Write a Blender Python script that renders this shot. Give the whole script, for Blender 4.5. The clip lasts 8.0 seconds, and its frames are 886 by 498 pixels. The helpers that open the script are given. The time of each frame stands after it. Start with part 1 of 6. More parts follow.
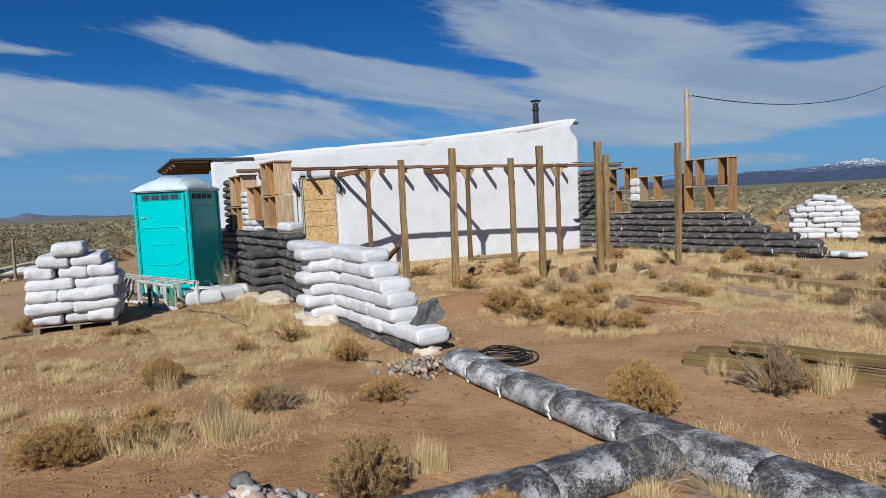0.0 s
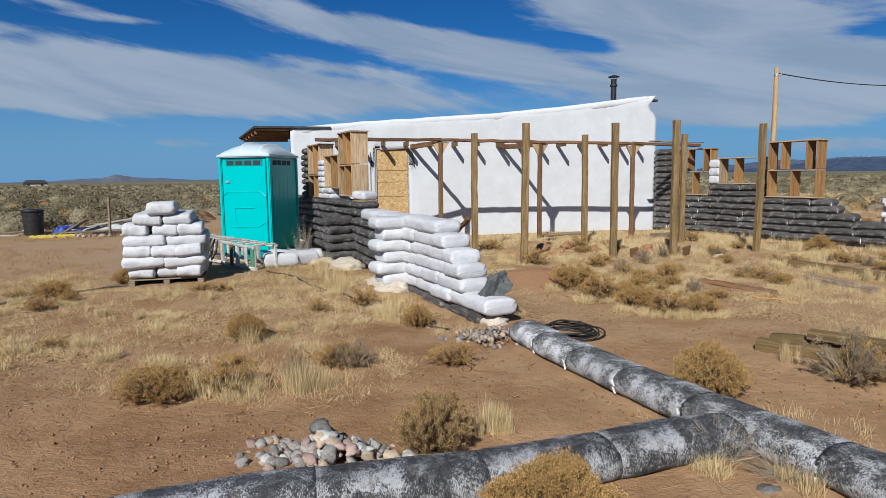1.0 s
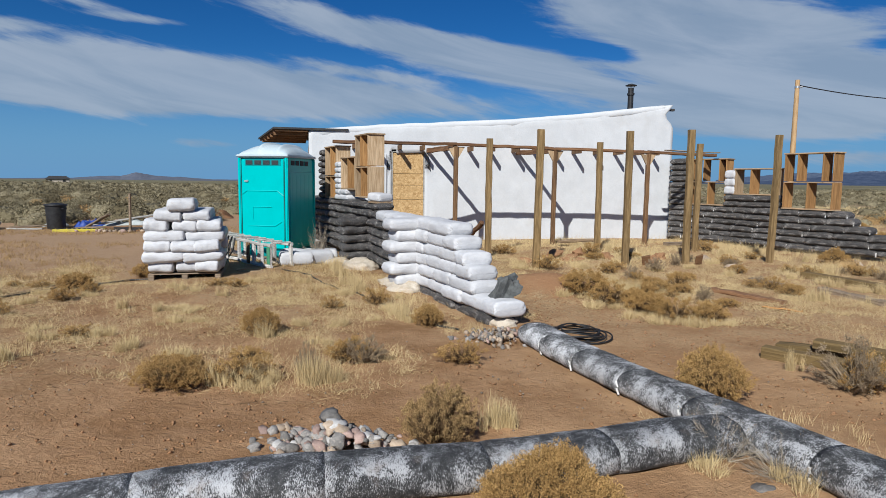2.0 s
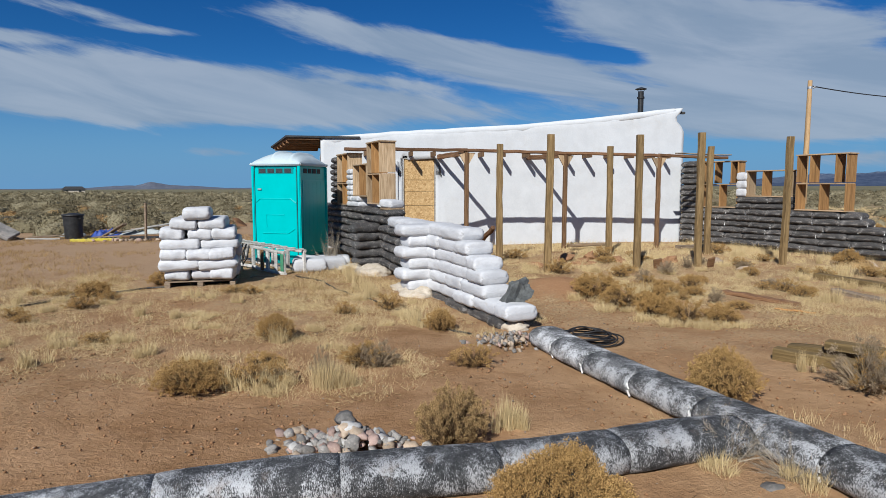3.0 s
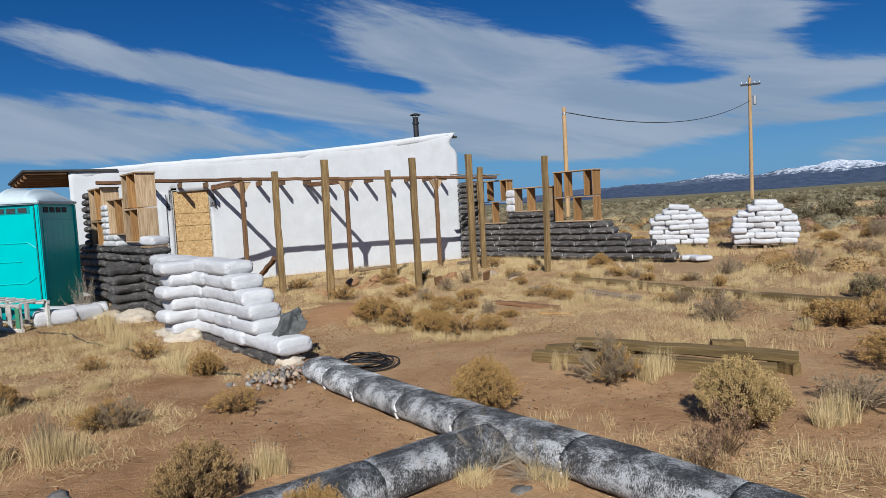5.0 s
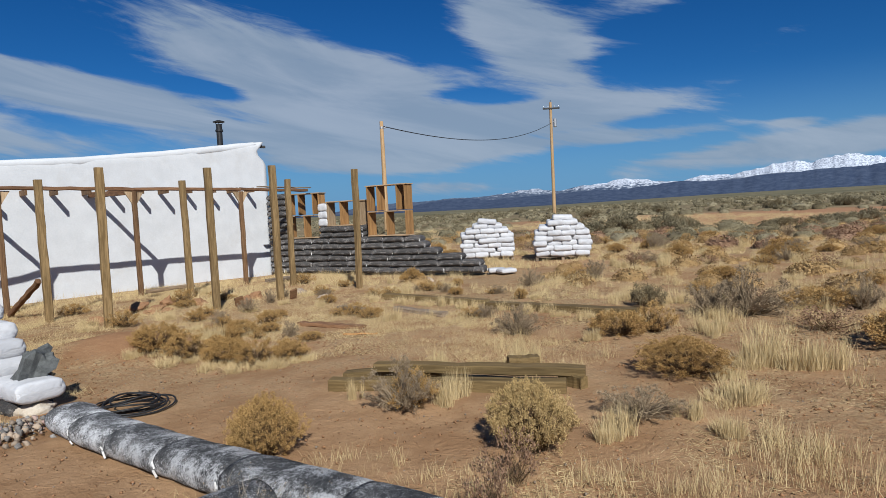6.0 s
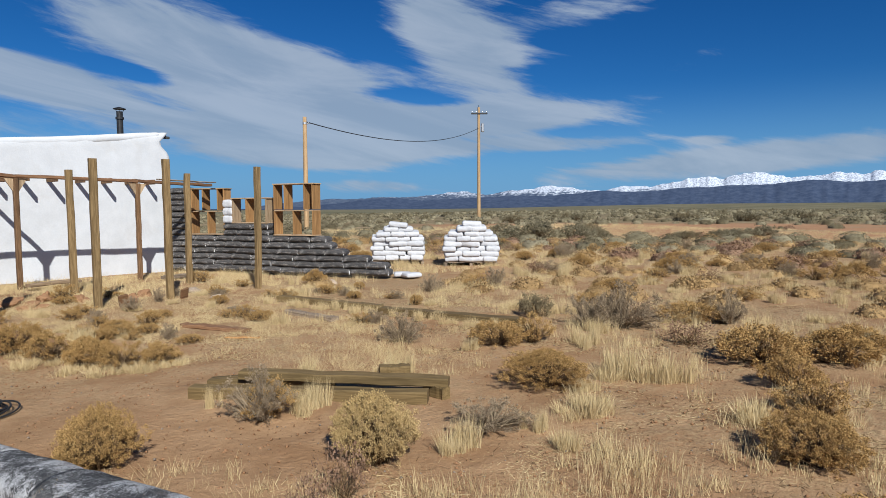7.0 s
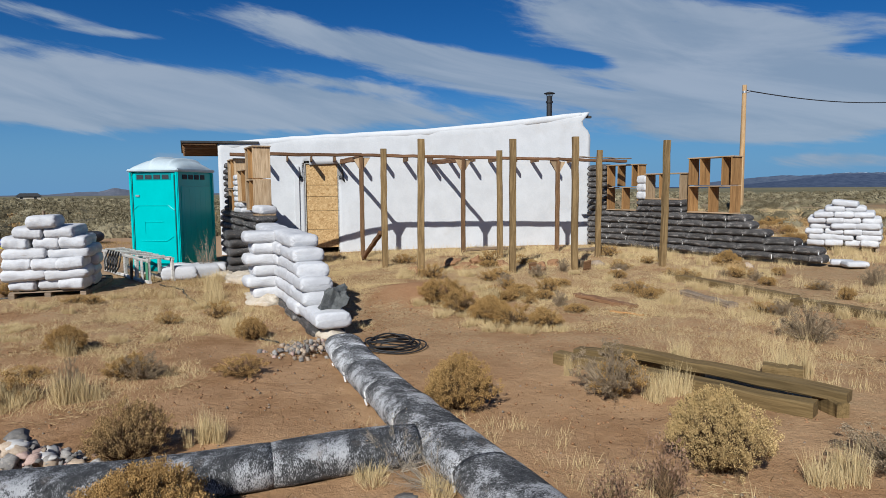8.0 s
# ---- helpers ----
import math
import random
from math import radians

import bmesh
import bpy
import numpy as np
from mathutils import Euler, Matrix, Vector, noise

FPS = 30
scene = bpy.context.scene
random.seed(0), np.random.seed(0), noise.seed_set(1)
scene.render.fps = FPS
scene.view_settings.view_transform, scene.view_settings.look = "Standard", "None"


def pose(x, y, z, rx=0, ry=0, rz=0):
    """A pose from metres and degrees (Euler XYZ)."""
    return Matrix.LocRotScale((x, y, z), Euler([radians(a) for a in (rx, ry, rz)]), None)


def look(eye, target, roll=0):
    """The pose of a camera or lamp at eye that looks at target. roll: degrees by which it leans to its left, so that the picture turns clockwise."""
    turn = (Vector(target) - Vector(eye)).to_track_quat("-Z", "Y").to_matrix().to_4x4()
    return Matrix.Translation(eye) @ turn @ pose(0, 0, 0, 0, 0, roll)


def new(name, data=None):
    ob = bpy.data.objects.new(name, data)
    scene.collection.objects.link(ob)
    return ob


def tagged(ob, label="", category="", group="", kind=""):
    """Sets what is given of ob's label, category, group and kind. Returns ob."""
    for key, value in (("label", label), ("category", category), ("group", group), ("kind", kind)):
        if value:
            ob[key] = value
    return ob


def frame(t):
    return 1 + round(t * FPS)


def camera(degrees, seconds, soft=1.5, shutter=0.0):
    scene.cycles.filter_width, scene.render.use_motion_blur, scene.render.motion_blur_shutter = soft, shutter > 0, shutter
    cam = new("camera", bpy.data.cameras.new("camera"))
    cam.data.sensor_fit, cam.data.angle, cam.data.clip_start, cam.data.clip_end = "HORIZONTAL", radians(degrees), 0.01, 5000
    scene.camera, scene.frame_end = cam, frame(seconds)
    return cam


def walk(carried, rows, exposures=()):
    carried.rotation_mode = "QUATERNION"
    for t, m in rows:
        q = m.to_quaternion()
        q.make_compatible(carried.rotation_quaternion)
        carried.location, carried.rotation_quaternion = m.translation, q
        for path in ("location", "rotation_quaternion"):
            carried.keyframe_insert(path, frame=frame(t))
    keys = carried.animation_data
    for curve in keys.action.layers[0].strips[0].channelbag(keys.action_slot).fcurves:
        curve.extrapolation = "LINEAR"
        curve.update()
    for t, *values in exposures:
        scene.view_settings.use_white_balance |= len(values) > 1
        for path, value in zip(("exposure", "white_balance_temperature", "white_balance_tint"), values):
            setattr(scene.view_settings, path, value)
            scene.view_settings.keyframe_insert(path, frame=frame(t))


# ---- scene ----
cam = camera(69.9, 8.0, soft=0.6)

# ---- camera and walk ----
PATH = [
    (0, (0.078, -0.195, 1.719), (-0.051, 1.795, 1.56), -2.6),
    (0.2, (0.153, -0.123, 1.708), (-0.167, 1.843, 1.527), -1.81),
    (0.5, (0.102, -0.197, 1.678), (-0.244, 1.757, 1.432), -1.1),
    (0.7, (0.072, -0.276, 1.677), (-0.27, 1.678, 1.417), -0.86),
    (1, (0.037, -0.344, 1.699), (-0.3, 1.613, 1.467), -0.6),
    (2.5, (0.113, -0.521, 1.663), (-0.285, 1.427, 1.448), 1.1),
    (3, (0.115, -0.556, 1.676), (-0.305, 1.39, 1.477), 0),
    (3.5, (0.15, -0.604, 1.68), (-0.224, 1.354, 1.517), -0.6),
    (3.7, (0.17, -0.611, 1.666), (-0.162, 1.356, 1.516), -0.2),
    (4, (0.21, -0.545, 1.662), (-0.04, 1.436, 1.543), -0.2),
    (4.2, (0.257, -0.417, 1.644), (0.085, 1.573, 1.539), -1),
    (5.3, (0.562, -0.275, 1.643), (0.891, 1.693, 1.499), -2.1),
    (5.5, (0.637, -0.156, 1.653), (1.053, 1.794, 1.506), -0.9),
    (5.8, (0.738, -0.04, 1.657), (1.359, 1.857, 1.528), -0.98),
    (6, (0.834, 0.016, 1.67), (1.573, 1.871, 1.549), -2.8),
    (6.2, (0.976, -0.029, 1.664), (1.818, 1.782, 1.558), -2.84),
    (6.5, (1.209, -0.06, 1.662), (2.237, 1.653, 1.586), 2.2),
    (6.7, (1.246, -0.146, 1.697), (2.31, 1.546, 1.609), -0.16),
    (7, (1.311, -0.237, 1.754), (2.257, 1.521, 1.627), -0.3),
    (7.2, (1.42, -0.237, 1.719), (2.125, 1.628, 1.567), -0.15),
    (7.5, (1.624, -0.076, 1.717), (1.949, 1.887, 1.515), 0.3),
    (7.8, (1.74, -0.175, 1.696), (1.711, 1.814, 1.491), 0.35),
    (8, (1.92, -0.126, 1.69), (1.588, 1.837, 1.503), -0.4),
]
walk(cam, [(t, look(e, a, r)) for t, e, a, r in PATH], exposures=[(0, 0.14, 6100, 8), (4.2, 0.14, 6100, 8), (5.5, 0.08, 6100, 8), (6.5, 0.10, 6100, 8), (7.0, 0.24, 6100, 8), (7.5, 0.22, 6100, 8), (8, 0.09, 6100, 8)])

# ---- world and sun ----
SUN_AZ, SUN_EL = radians(-98), radians(37.2)
SUN = Vector((math.cos(SUN_AZ) * math.cos(SUN_EL), math.sin(SUN_AZ) * math.cos(SUN_EL), math.sin(SUN_EL)))
lamp = bpy.data.lights.new("sun", "SUN")
lamp.energy, lamp.angle, lamp.color = 5.0, radians(0.53), (1.0, 0.955, 0.89)
sun = new("sun", lamp)
sun.matrix_world = look(SUN * 50, (0, 0, 0))

world = bpy.data.worlds.new("sky")
scene.world = world
world.use_nodes = True


class Nodes:
    """Short hand for making a node tree."""

    def __init__(self, tree):
        self.t = tree

    def add(self, kind, **props):
        n = self.t.nodes.new(kind)
        for k, v in props.items():
            if k == "operation":
                n.operation = v
            elif k == "blend_type":
                n.blend_type = v
            elif k == "data_type":
                n.data_type = v
            elif k == "interpolation_type":
                n.interpolation_type = v
        return n

    def put(self, socket, v):
        if hasattr(v, "is_output"):
            self.t.links.new(v, socket)
        elif isinstance(v, (tuple, list)) and len(v) == 3 and socket.type == "RGBA":
            socket.default_value = (*v, 1)
        else:
            socket.default_value = v

    def math(self, op, a, b=0.0, c=0.0):
        n = self.add("ShaderNodeMath", operation=op)
        self.put(n.inputs[0], a)
        self.put(n.inputs[1], b)
        self.put(n.inputs[2], c)
        return n.outputs[0]

    def noise(self, vec, scale, detail=4.0, rough=0.55, distort=0.0):
        n = self.add("ShaderNodeTexNoise")
        if vec is not None:
            self.put(n.inputs["Vector"], vec)
        n.inputs["Scale"].default_value = scale
        n.inputs["Detail"].default_value = detail
        n.inputs["Roughness"].default_value = rough
        n.inputs["Distortion"].default_value = distort
        return n.outputs["Fac"]

    def ramp(self, v, lo, hi, a=0.0, b=1.0):
        n = self.add("ShaderNodeMapRange", interpolation_type="SMOOTHSTEP")
        self.put(n.inputs["Value"], v)
        for k, x in (("From Min", lo), ("From Max", hi), ("To Min", a), ("To Max", b)):
            self.put(n.inputs[k], x)
        return n.outputs["Result"]

    def mix(self, f, a, b, blend="MIX"):
        n = self.add("ShaderNodeMix", data_type="RGBA", blend_type=blend)
        self.put(n.inputs[0], f)
        self.put(n.inputs[6], a)
        self.put(n.inputs[7], b)
        return n.outputs[2]

    def scaled(self, vec, x, y, z):
        n = self.add("ShaderNodeVectorMath", operation="MULTIPLY")
        self.put(n.inputs[0], vec)
        n.inputs[1].default_value = (x, y, z)
        return n.outputs[0]

    def bump(self, height, strength, distance):
        n = self.add("ShaderNodeBump")
        n.inputs["Strength"].default_value = strength
        n.inputs["Distance"].default_value = distance
        self.put(n.inputs["Height"], height)
        return n.outputs[0]


def make_sky():
    world.node_tree.nodes.clear()
    k = Nodes(world.node_tree)
    sky = k.add("ShaderNodeTexSky")
    sky.sky_type, sky.sun_disc = "NISHITA", False
    sky.sun_elevation, sky.sun_rotation = SUN_EL, radians(90) - SUN_AZ
    sky.altitude, sky.air_density, sky.dust_density, sky.ozone_density = 2300, 1.0, 0.3, 2.0
    deep = k.add("ShaderNodeHueSaturation")
    deep.inputs["Saturation"].default_value = 1.32
    deep.inputs["Value"].default_value = 0.86
    k.put(deep.inputs["Color"], sky.outputs[0])
    co = k.add("ShaderNodeTexCoord").outputs["Generated"]
    sep = k.add("ShaderNodeSeparateXYZ")
    k.put(sep.inputs[0], co)
    x, y, z = sep.outputs
    az = k.math("MULTIPLY", k.math("ARCTAN2", x, y), 57.2958)
    el = k.math("MULTIPLY", k.math("ARCSINE", z), 57.2958)
    # streaky high cloud on a flat layer overhead
    zz = k.math("MAXIMUM", z, 0.03)
    flat = k.add("ShaderNodeCombineXYZ")
    k.put(flat.inputs[0], k.math("DIVIDE", x, zz))
    k.put(flat.inputs[1], k.math("DIVIDE", y, zz))
    polar = k.add("ShaderNodeCombineXYZ")
    k.put(polar.inputs[0], k.math("ADD", k.math("MULTIPLY", az, 0.035), k.math("MULTIPLY", el, 0.03)))
    k.put(polar.inputs[1], k.math("ADD", k.math("MULTIPLY", el, 0.16), k.math("MULTIPLY", az, 0.028)))
    ragged = k.noise(polar.outputs[0], 1.9, 6.0, 0.58, 0.8)
    fine = k.noise(polar.outputs[0], 8.0, 6.0, 0.66, 0.5)
    # banks: azimuth, elevation, half length, half width, slope (degrees), weight
    west = [
        (-41, 7.7, 15, 2.5, -1, 1.0), (-35.5, 6.1, 13, 1.3, -1, 0.6), (-21, 7.4, 14, 2.0, -5, 1.0), (-14.5, 11.7, 14, 1.5, -11, 1.05),
        (-6.5, 10.2, 8, 1.5, -12, 0.75), (-31.4, 2.8, 3.0, 0.5, -3, 0.75), (-42, 13.2, 5, 0.6, -8, 0.6), (-45.5, 10.9, 4, 0.5, 0, 0.6), (-36.5, 12.2, 4, 0.35, 0, 0.55), (0, 9.7, 7, 1.1, -12, 0.6), (-20, 9.6, 7, 0.5, -8, 0.5),
    ]
    east = [
        (9, 11.8, 14, 4.0, -20, 1.15), (14, 7.0, 15, 2.6, 0, 1.0), (17, 4.7, 9, 1.3, 0, 0.7), (32, 7.7, 12, 1.5, 3, 1.0), (36, 5.5, 11, 0.75, 1, 0.85),
        (30, 14.6, 8, 3.8, -38, 1.05), (41, 16.8, 7, 1.6, 12, 0.45), (55, 4.0, 18, 1.4, 4, 1.05), (21, 10.8, 9, 2.2, -12, 0.55), (22, 2.0, 5, 0.7, -1, 0.7), (51, 5.6, 1.8, 0.4, 0, 0.6),
        (4.5, 8.8, 5, 0.7, -10, -0.75), (2.5, 11.0, 3.5, 0.7, -12, -0.65), (25, 9.9, 5, 0.8, -4, -0.6), (50, 12.2, 3.5, 1.0, 20, 0.28),
    ]
    banks = west + east
    total = None
    for a0, e0, hl, hw, slope, weight in banks:
        c, s = math.cos(radians(slope)), math.sin(radians(slope))
        da, de = k.math("SUBTRACT", az, a0), k.math("SUBTRACT", el, e0)
        u = k.math("ADD", k.math("MULTIPLY", da, c / hl), k.math("MULTIPLY", de, s / hl))
        v = k.math("ADD", k.math("MULTIPLY", da, -s / hw), k.math("MULTIPLY", de, c / hw))
        r2 = k.math("ADD", k.math("MULTIPLY", u, u), k.math("MULTIPLY", v, v))
        g = k.math("MULTIPLY", k.math("EXPONENT", k.math("MULTIPLY", k.math("POWER", r2, 1.4), -0.9)), weight)
        total = g if total is None else k.math("ADD", total, g)
    # the rest of the sky carries the same loose cloud
    high = k.noise(k.scaled(flat.outputs[0], 0.25, 0.6, 1), 1.1, 6.0, 0.6, 0.5)
    off = k.ramp(el, 22, 40)
    loose = k.math("MULTIPLY", k.ramp(high, 0.5, 0.68), k.math("MULTIPLY", off, 0.75))
    body = k.math("ADD", total, k.math("ADD", k.math("MULTIPLY", k.math("SUBTRACT", ragged, 0.5), 1.6), k.math("MULTIPLY", k.math("SUBTRACT", fine, 0.5), 0.75)))
    cover = k.math("MAXIMUM", k.math("MULTIPLY", k.ramp(body, 0.28, 0.84), 0.88), loose)
    tone = k.mix(k.ramp(ragged, 0.35, 0.7), (4.5, 5.65, 7.2), (6.3, 7.2, 8.5))
    blue = k.mix(1.0, deep.outputs[0], (0.48, 0.88, 1.20), "MULTIPLY")
    blue = k.mix(k.ramp(el, -1.0, 11.0), (2.5, 5.2, 8.6), blue)
    col = k.mix(cover, blue, tone)
    bg = k.add("ShaderNodeBackground")
    k.put(bg.inputs["Color"], col)
    bg.inputs["Strength"].default_value = 0.055
    out = k.add("ShaderNodeOutputWorld")
    k.put(out.inputs["Surface"], bg.outputs[0])


make_sky()


# ---- materials ----
def material(name, rough=0.8, metal=0.0):
    m = bpy.data.materials.new(name)
    m.use_nodes = True
    k = Nodes(m.node_tree)
    b = m.node_tree.nodes["Principled BSDF"]
    b.inputs["Roughness"].default_value, b.inputs["Metallic"].default_value = rough, metal
    b.inputs["Specular IOR Level"].default_value = 0.3
    return m, k, b


def coords(k, kind="Object"):
    return k.add("ShaderNodeTexCoord").outputs[kind]


def world_place(k):
    return k.add("ShaderNodeNewGeometry").outputs["Position"]


def simple(name, a, b, rough=0.8, scale=6.0, bump=0.2, dist=0.004, metal=0.0, stretch=(1, 1, 1), dirt=None, spec=0.3, rand=0.0, fine=60.0):
    """Two tones of one surface at two scales, with fine relief; rand varies it from piece to piece."""
    m, k, s = material(name, rough, metal)
    s.inputs["Specular IOR Level"].default_value = spec
    v = k.scaled(coords(k), *stretch)
    big, small = k.noise(v, scale, 5.0, 0.6), k.noise(v, fine, 3.0, 0.6)
    f = k.ramp(k.math("ADD", k.math("MULTIPLY", big, 0.65), k.math("MULTIPLY", small, 0.35)), 0.34, 0.66)
    col = k.mix(f, a, b)
    if dirt:
        col = k.mix(k.math("MULTIPLY", k.ramp(k.noise(v, scale * 0.45, 6.0, 0.7), 0.52, 0.72), 0.7), col, dirt)
    if rand:
        r = k.add("ShaderNodeObjectInfo").outputs["Random"]
        hsv = k.add("ShaderNodeHueSaturation")
        k.put(hsv.inputs["Value"], k.ramp(r, 0, 1, 1 - rand, 1 + rand))
        k.put(hsv.inputs["Color"], col)
        col = hsv.outputs[0]
    k.put(s.inputs["Base Color"], col)
    k.put(s.inputs["Normal"], k.bump(k.math("ADD", k.math("MULTIPLY", big, 0.5), k.math("MULTIPLY", small, 0.5)), bump, dist))
    return m


def leafy(name, a, b, c, rough=0.85, patch=0.7, lo=0.42, hi=0.66):
    """Dry leaf, stalk and blade colours, varied from piece to piece."""
    m, k, s = material(name, rough)
    s.inputs["Specular IOR Level"].default_value = 0.1
    g = k.add("ShaderNodeNewGeometry")
    r = g.outputs["Random Per Island"]
    col = k.mix(k.ramp(r, 0.0, 0.7), a, b)
    col = k.mix(k.ramp(k.noise(g.outputs["Position"], patch, 3.0), lo, hi), col, c)
    k.put(s.inputs["Base Color"], col)
    return m


def wood(name, dark, light, along="z", rand=0.18, scale=1.0):
    m, k, s = material(name, 0.82)
    st = {"z": (14, 14, 0.9), "x": (0.9, 14, 14), "y": (14, 0.9, 14)}[along]
    st = tuple(q * scale for q in st)
    v = k.scaled(coords(k), *st)
    info = k.add("ShaderNodeObjectInfo").outputs["Random"]
    off = k.add("ShaderNodeVectorMath", operation="ADD")
    k.put(off.inputs[0], v)
    shift = k.add("ShaderNodeCombineXYZ")
    for i in range(3):
        k.put(shift.inputs[i], k.math("MULTIPLY", info, 40.0 + 17 * i))
    k.put(off.inputs[1], shift.outputs[0])
    grain, wide = k.noise(off.outputs[0], 3.2, 5.0, 0.65, 0.6), k.noise(off.outputs[0], 0.7, 3.0)
    col = k.mix(k.ramp(grain, 0.36, 0.64), dark, light)
    col = k.mix(k.math("MULTIPLY", k.ramp(wide, 0.5, 0.7), 0.55), col, tuple(0.55 * q for q in dark))
    hsv = k.add("ShaderNodeHueSaturation")
    k.put(hsv.inputs["Value"], k.ramp(info, 0, 1, 1 - rand, 1 + rand))
    k.put(hsv.inputs["Color"], col)
    k.put(s.inputs["Base Color"], hsv.outputs[0])
    k.put(s.inputs["Normal"], k.bump(grain, 0.5, 0.004))
    return m


def ground_material():
    m, k, s = material("dry_earth", 0.95)
    s.inputs["Specular IOR Level"].default_value = 0.08
    p = world_place(k)
    sep = k.add("ShaderNodeSeparateXYZ")
    k.put(sep.inputs[0], p)
    x, y = sep.outputs[0], sep.outputs[1]
    big, mid = k.noise(p, 0.22, 5.0, 0.6), k.noise(p, 1.3, 6.0, 0.65)
    small, grit = k.noise(p, 9.0, 5.0, 0.65), k.noise(p, 70.0, 3.0, 0.7)
    col = k.mix(k.ramp(mid, 0.35, 0.65), (0.255, 0.140, 0.066), (0.405, 0.244, 0.130))
    col = k.mix(k.ramp(small, 0.45, 0.75), col, (0.335, 0.190, 0.098))
    east = k.math("MULTIPLY", k.ramp(k.math("ADD", x, k.math("MULTIPLY", mid, 0.8)), -1.3, 1.0), 0.85)
    col = k.mix(east, col, k.mix(k.ramp(mid, 0.35, 0.65), (0.325, 0.188, 0.095), (0.45, 0.279, 0.148)))
    # pale straw litter, thicker away from the trodden earth
    r = k.math("SQRT", k.math("ADD", k.math("POWER", k.math("SUBTRACT", x, 0.0), 2.0), k.math("POWER", k.math("SUBTRACT", y, 2.0), 2.0)))
    litter = k.math("MULTIPLY", k.ramp(k.math("ADD", k.math("MULTIPLY", big, 0.5), k.math("MULTIPLY", mid, 0.5)), 0.38, 0.56), k.ramp(r, 3.0, 7.0, 0.05, 0.9))
    litter = k.math("MULTIPLY", litter, k.ramp(small, 0.3, 0.62))
    col = k.mix(litter, col, k.mix(k.ramp(k.noise(p, 28.0, 4.0, 0.7), 0.4, 0.62), (0.26, 0.178, 0.098), (0.47, 0.345, 0.19)))
    # the paler packed yard on the west side
    yard = k.math("MULTIPLY", k.ramp(x, -4.5, -7.5), k.math("MULTIPLY", k.ramp(y, 8.0, 10.5), k.ramp(y, 30, 22)))
    col = k.mix(k.math("MULTIPLY", yard, 0.75), col, k.mix(small, (0.33, 0.215, 0.13), (0.42, 0.29, 0.185)))
    # far plain: sage, with a strip of bare red earth to the east
    sage = k.mix(k.ramp(k.noise(p, 0.25, 6.0, 0.7), 0.4, 0.6), (0.155, 0.128, 0.072), (0.30, 0.235, 0.14))
    col = k.mix(k.ramp(r, 26, 55, 0, 0.85), col, sage)
    far_sage = k.mix(k.ramp(k.noise(k.scaled(p, 0.3, 1, 1), 0.05, 6.0, 0.7), 0.4, 0.6), (0.125, 0.118, 0.070), (0.20, 0.175, 0.105))
    col = k.mix(k.ramp(r, 70, 180), col, far_sage)
    red = k.math("MULTIPLY", k.ramp(r, 36, 41), k.ramp(r, 74, 66))
    red = k.math("MULTIPLY", red, k.ramp(k.math("ADD", x, k.math("MULTIPLY", y, -0.3)), 8, 18))
    red = k.math("MULTIPLY", red, k.ramp(k.noise(p, 0.12, 4.0), 0.28, 0.44))
    col = k.mix(k.math("MULTIPLY", red, 0.85), col, (0.40, 0.215, 0.115))
    soil = k.math("MULTIPLY", k.math("POWER", k.math("SUBTRACT", x, 0.0), 2.0), 1.1)
    soil = k.math("ADD", soil, k.math("MULTIPLY", k.math("POWER", k.math("SUBTRACT", y, 9.5), 2.0), 0.9))
    soil = k.ramp(k.math("ADD", soil, k.math("MULTIPLY", mid, 0.8)), 1.3, 0.5)
    col = k.mix(k.math("MULTIPLY", soil, 0.9), col, k.mix(small, (0.28, 0.148, 0.074), (0.39, 0.212, 0.110)))
    grits = k.ramp(grit, 0.62, 0.72)
    col = k.mix(k.math("MULTIPLY", grits, 0.45), col, (0.47, 0.37, 0.27))
    col = k.mix(k.math("MULTIPLY", k.ramp(k.noise(p, 110.0, 3.0, 0.7), 0.57, 0.69), 0.42), col, (0.14, 0.080, 0.042))
    k.put(s.inputs["Base Color"], col)
    clods = k.noise(p, 24.0, 5.0, 0.7, 0.3)
    h = k.math("ADD", k.math("MULTIPLY", small, 1.0), k.math("ADD", k.math("MULTIPLY", clods, 0.75), k.math("MULTIPLY", grit, 0.35)))
    k.put(s.inputs["Normal"], k.bump(h, 0.8, 0.030))
    return m


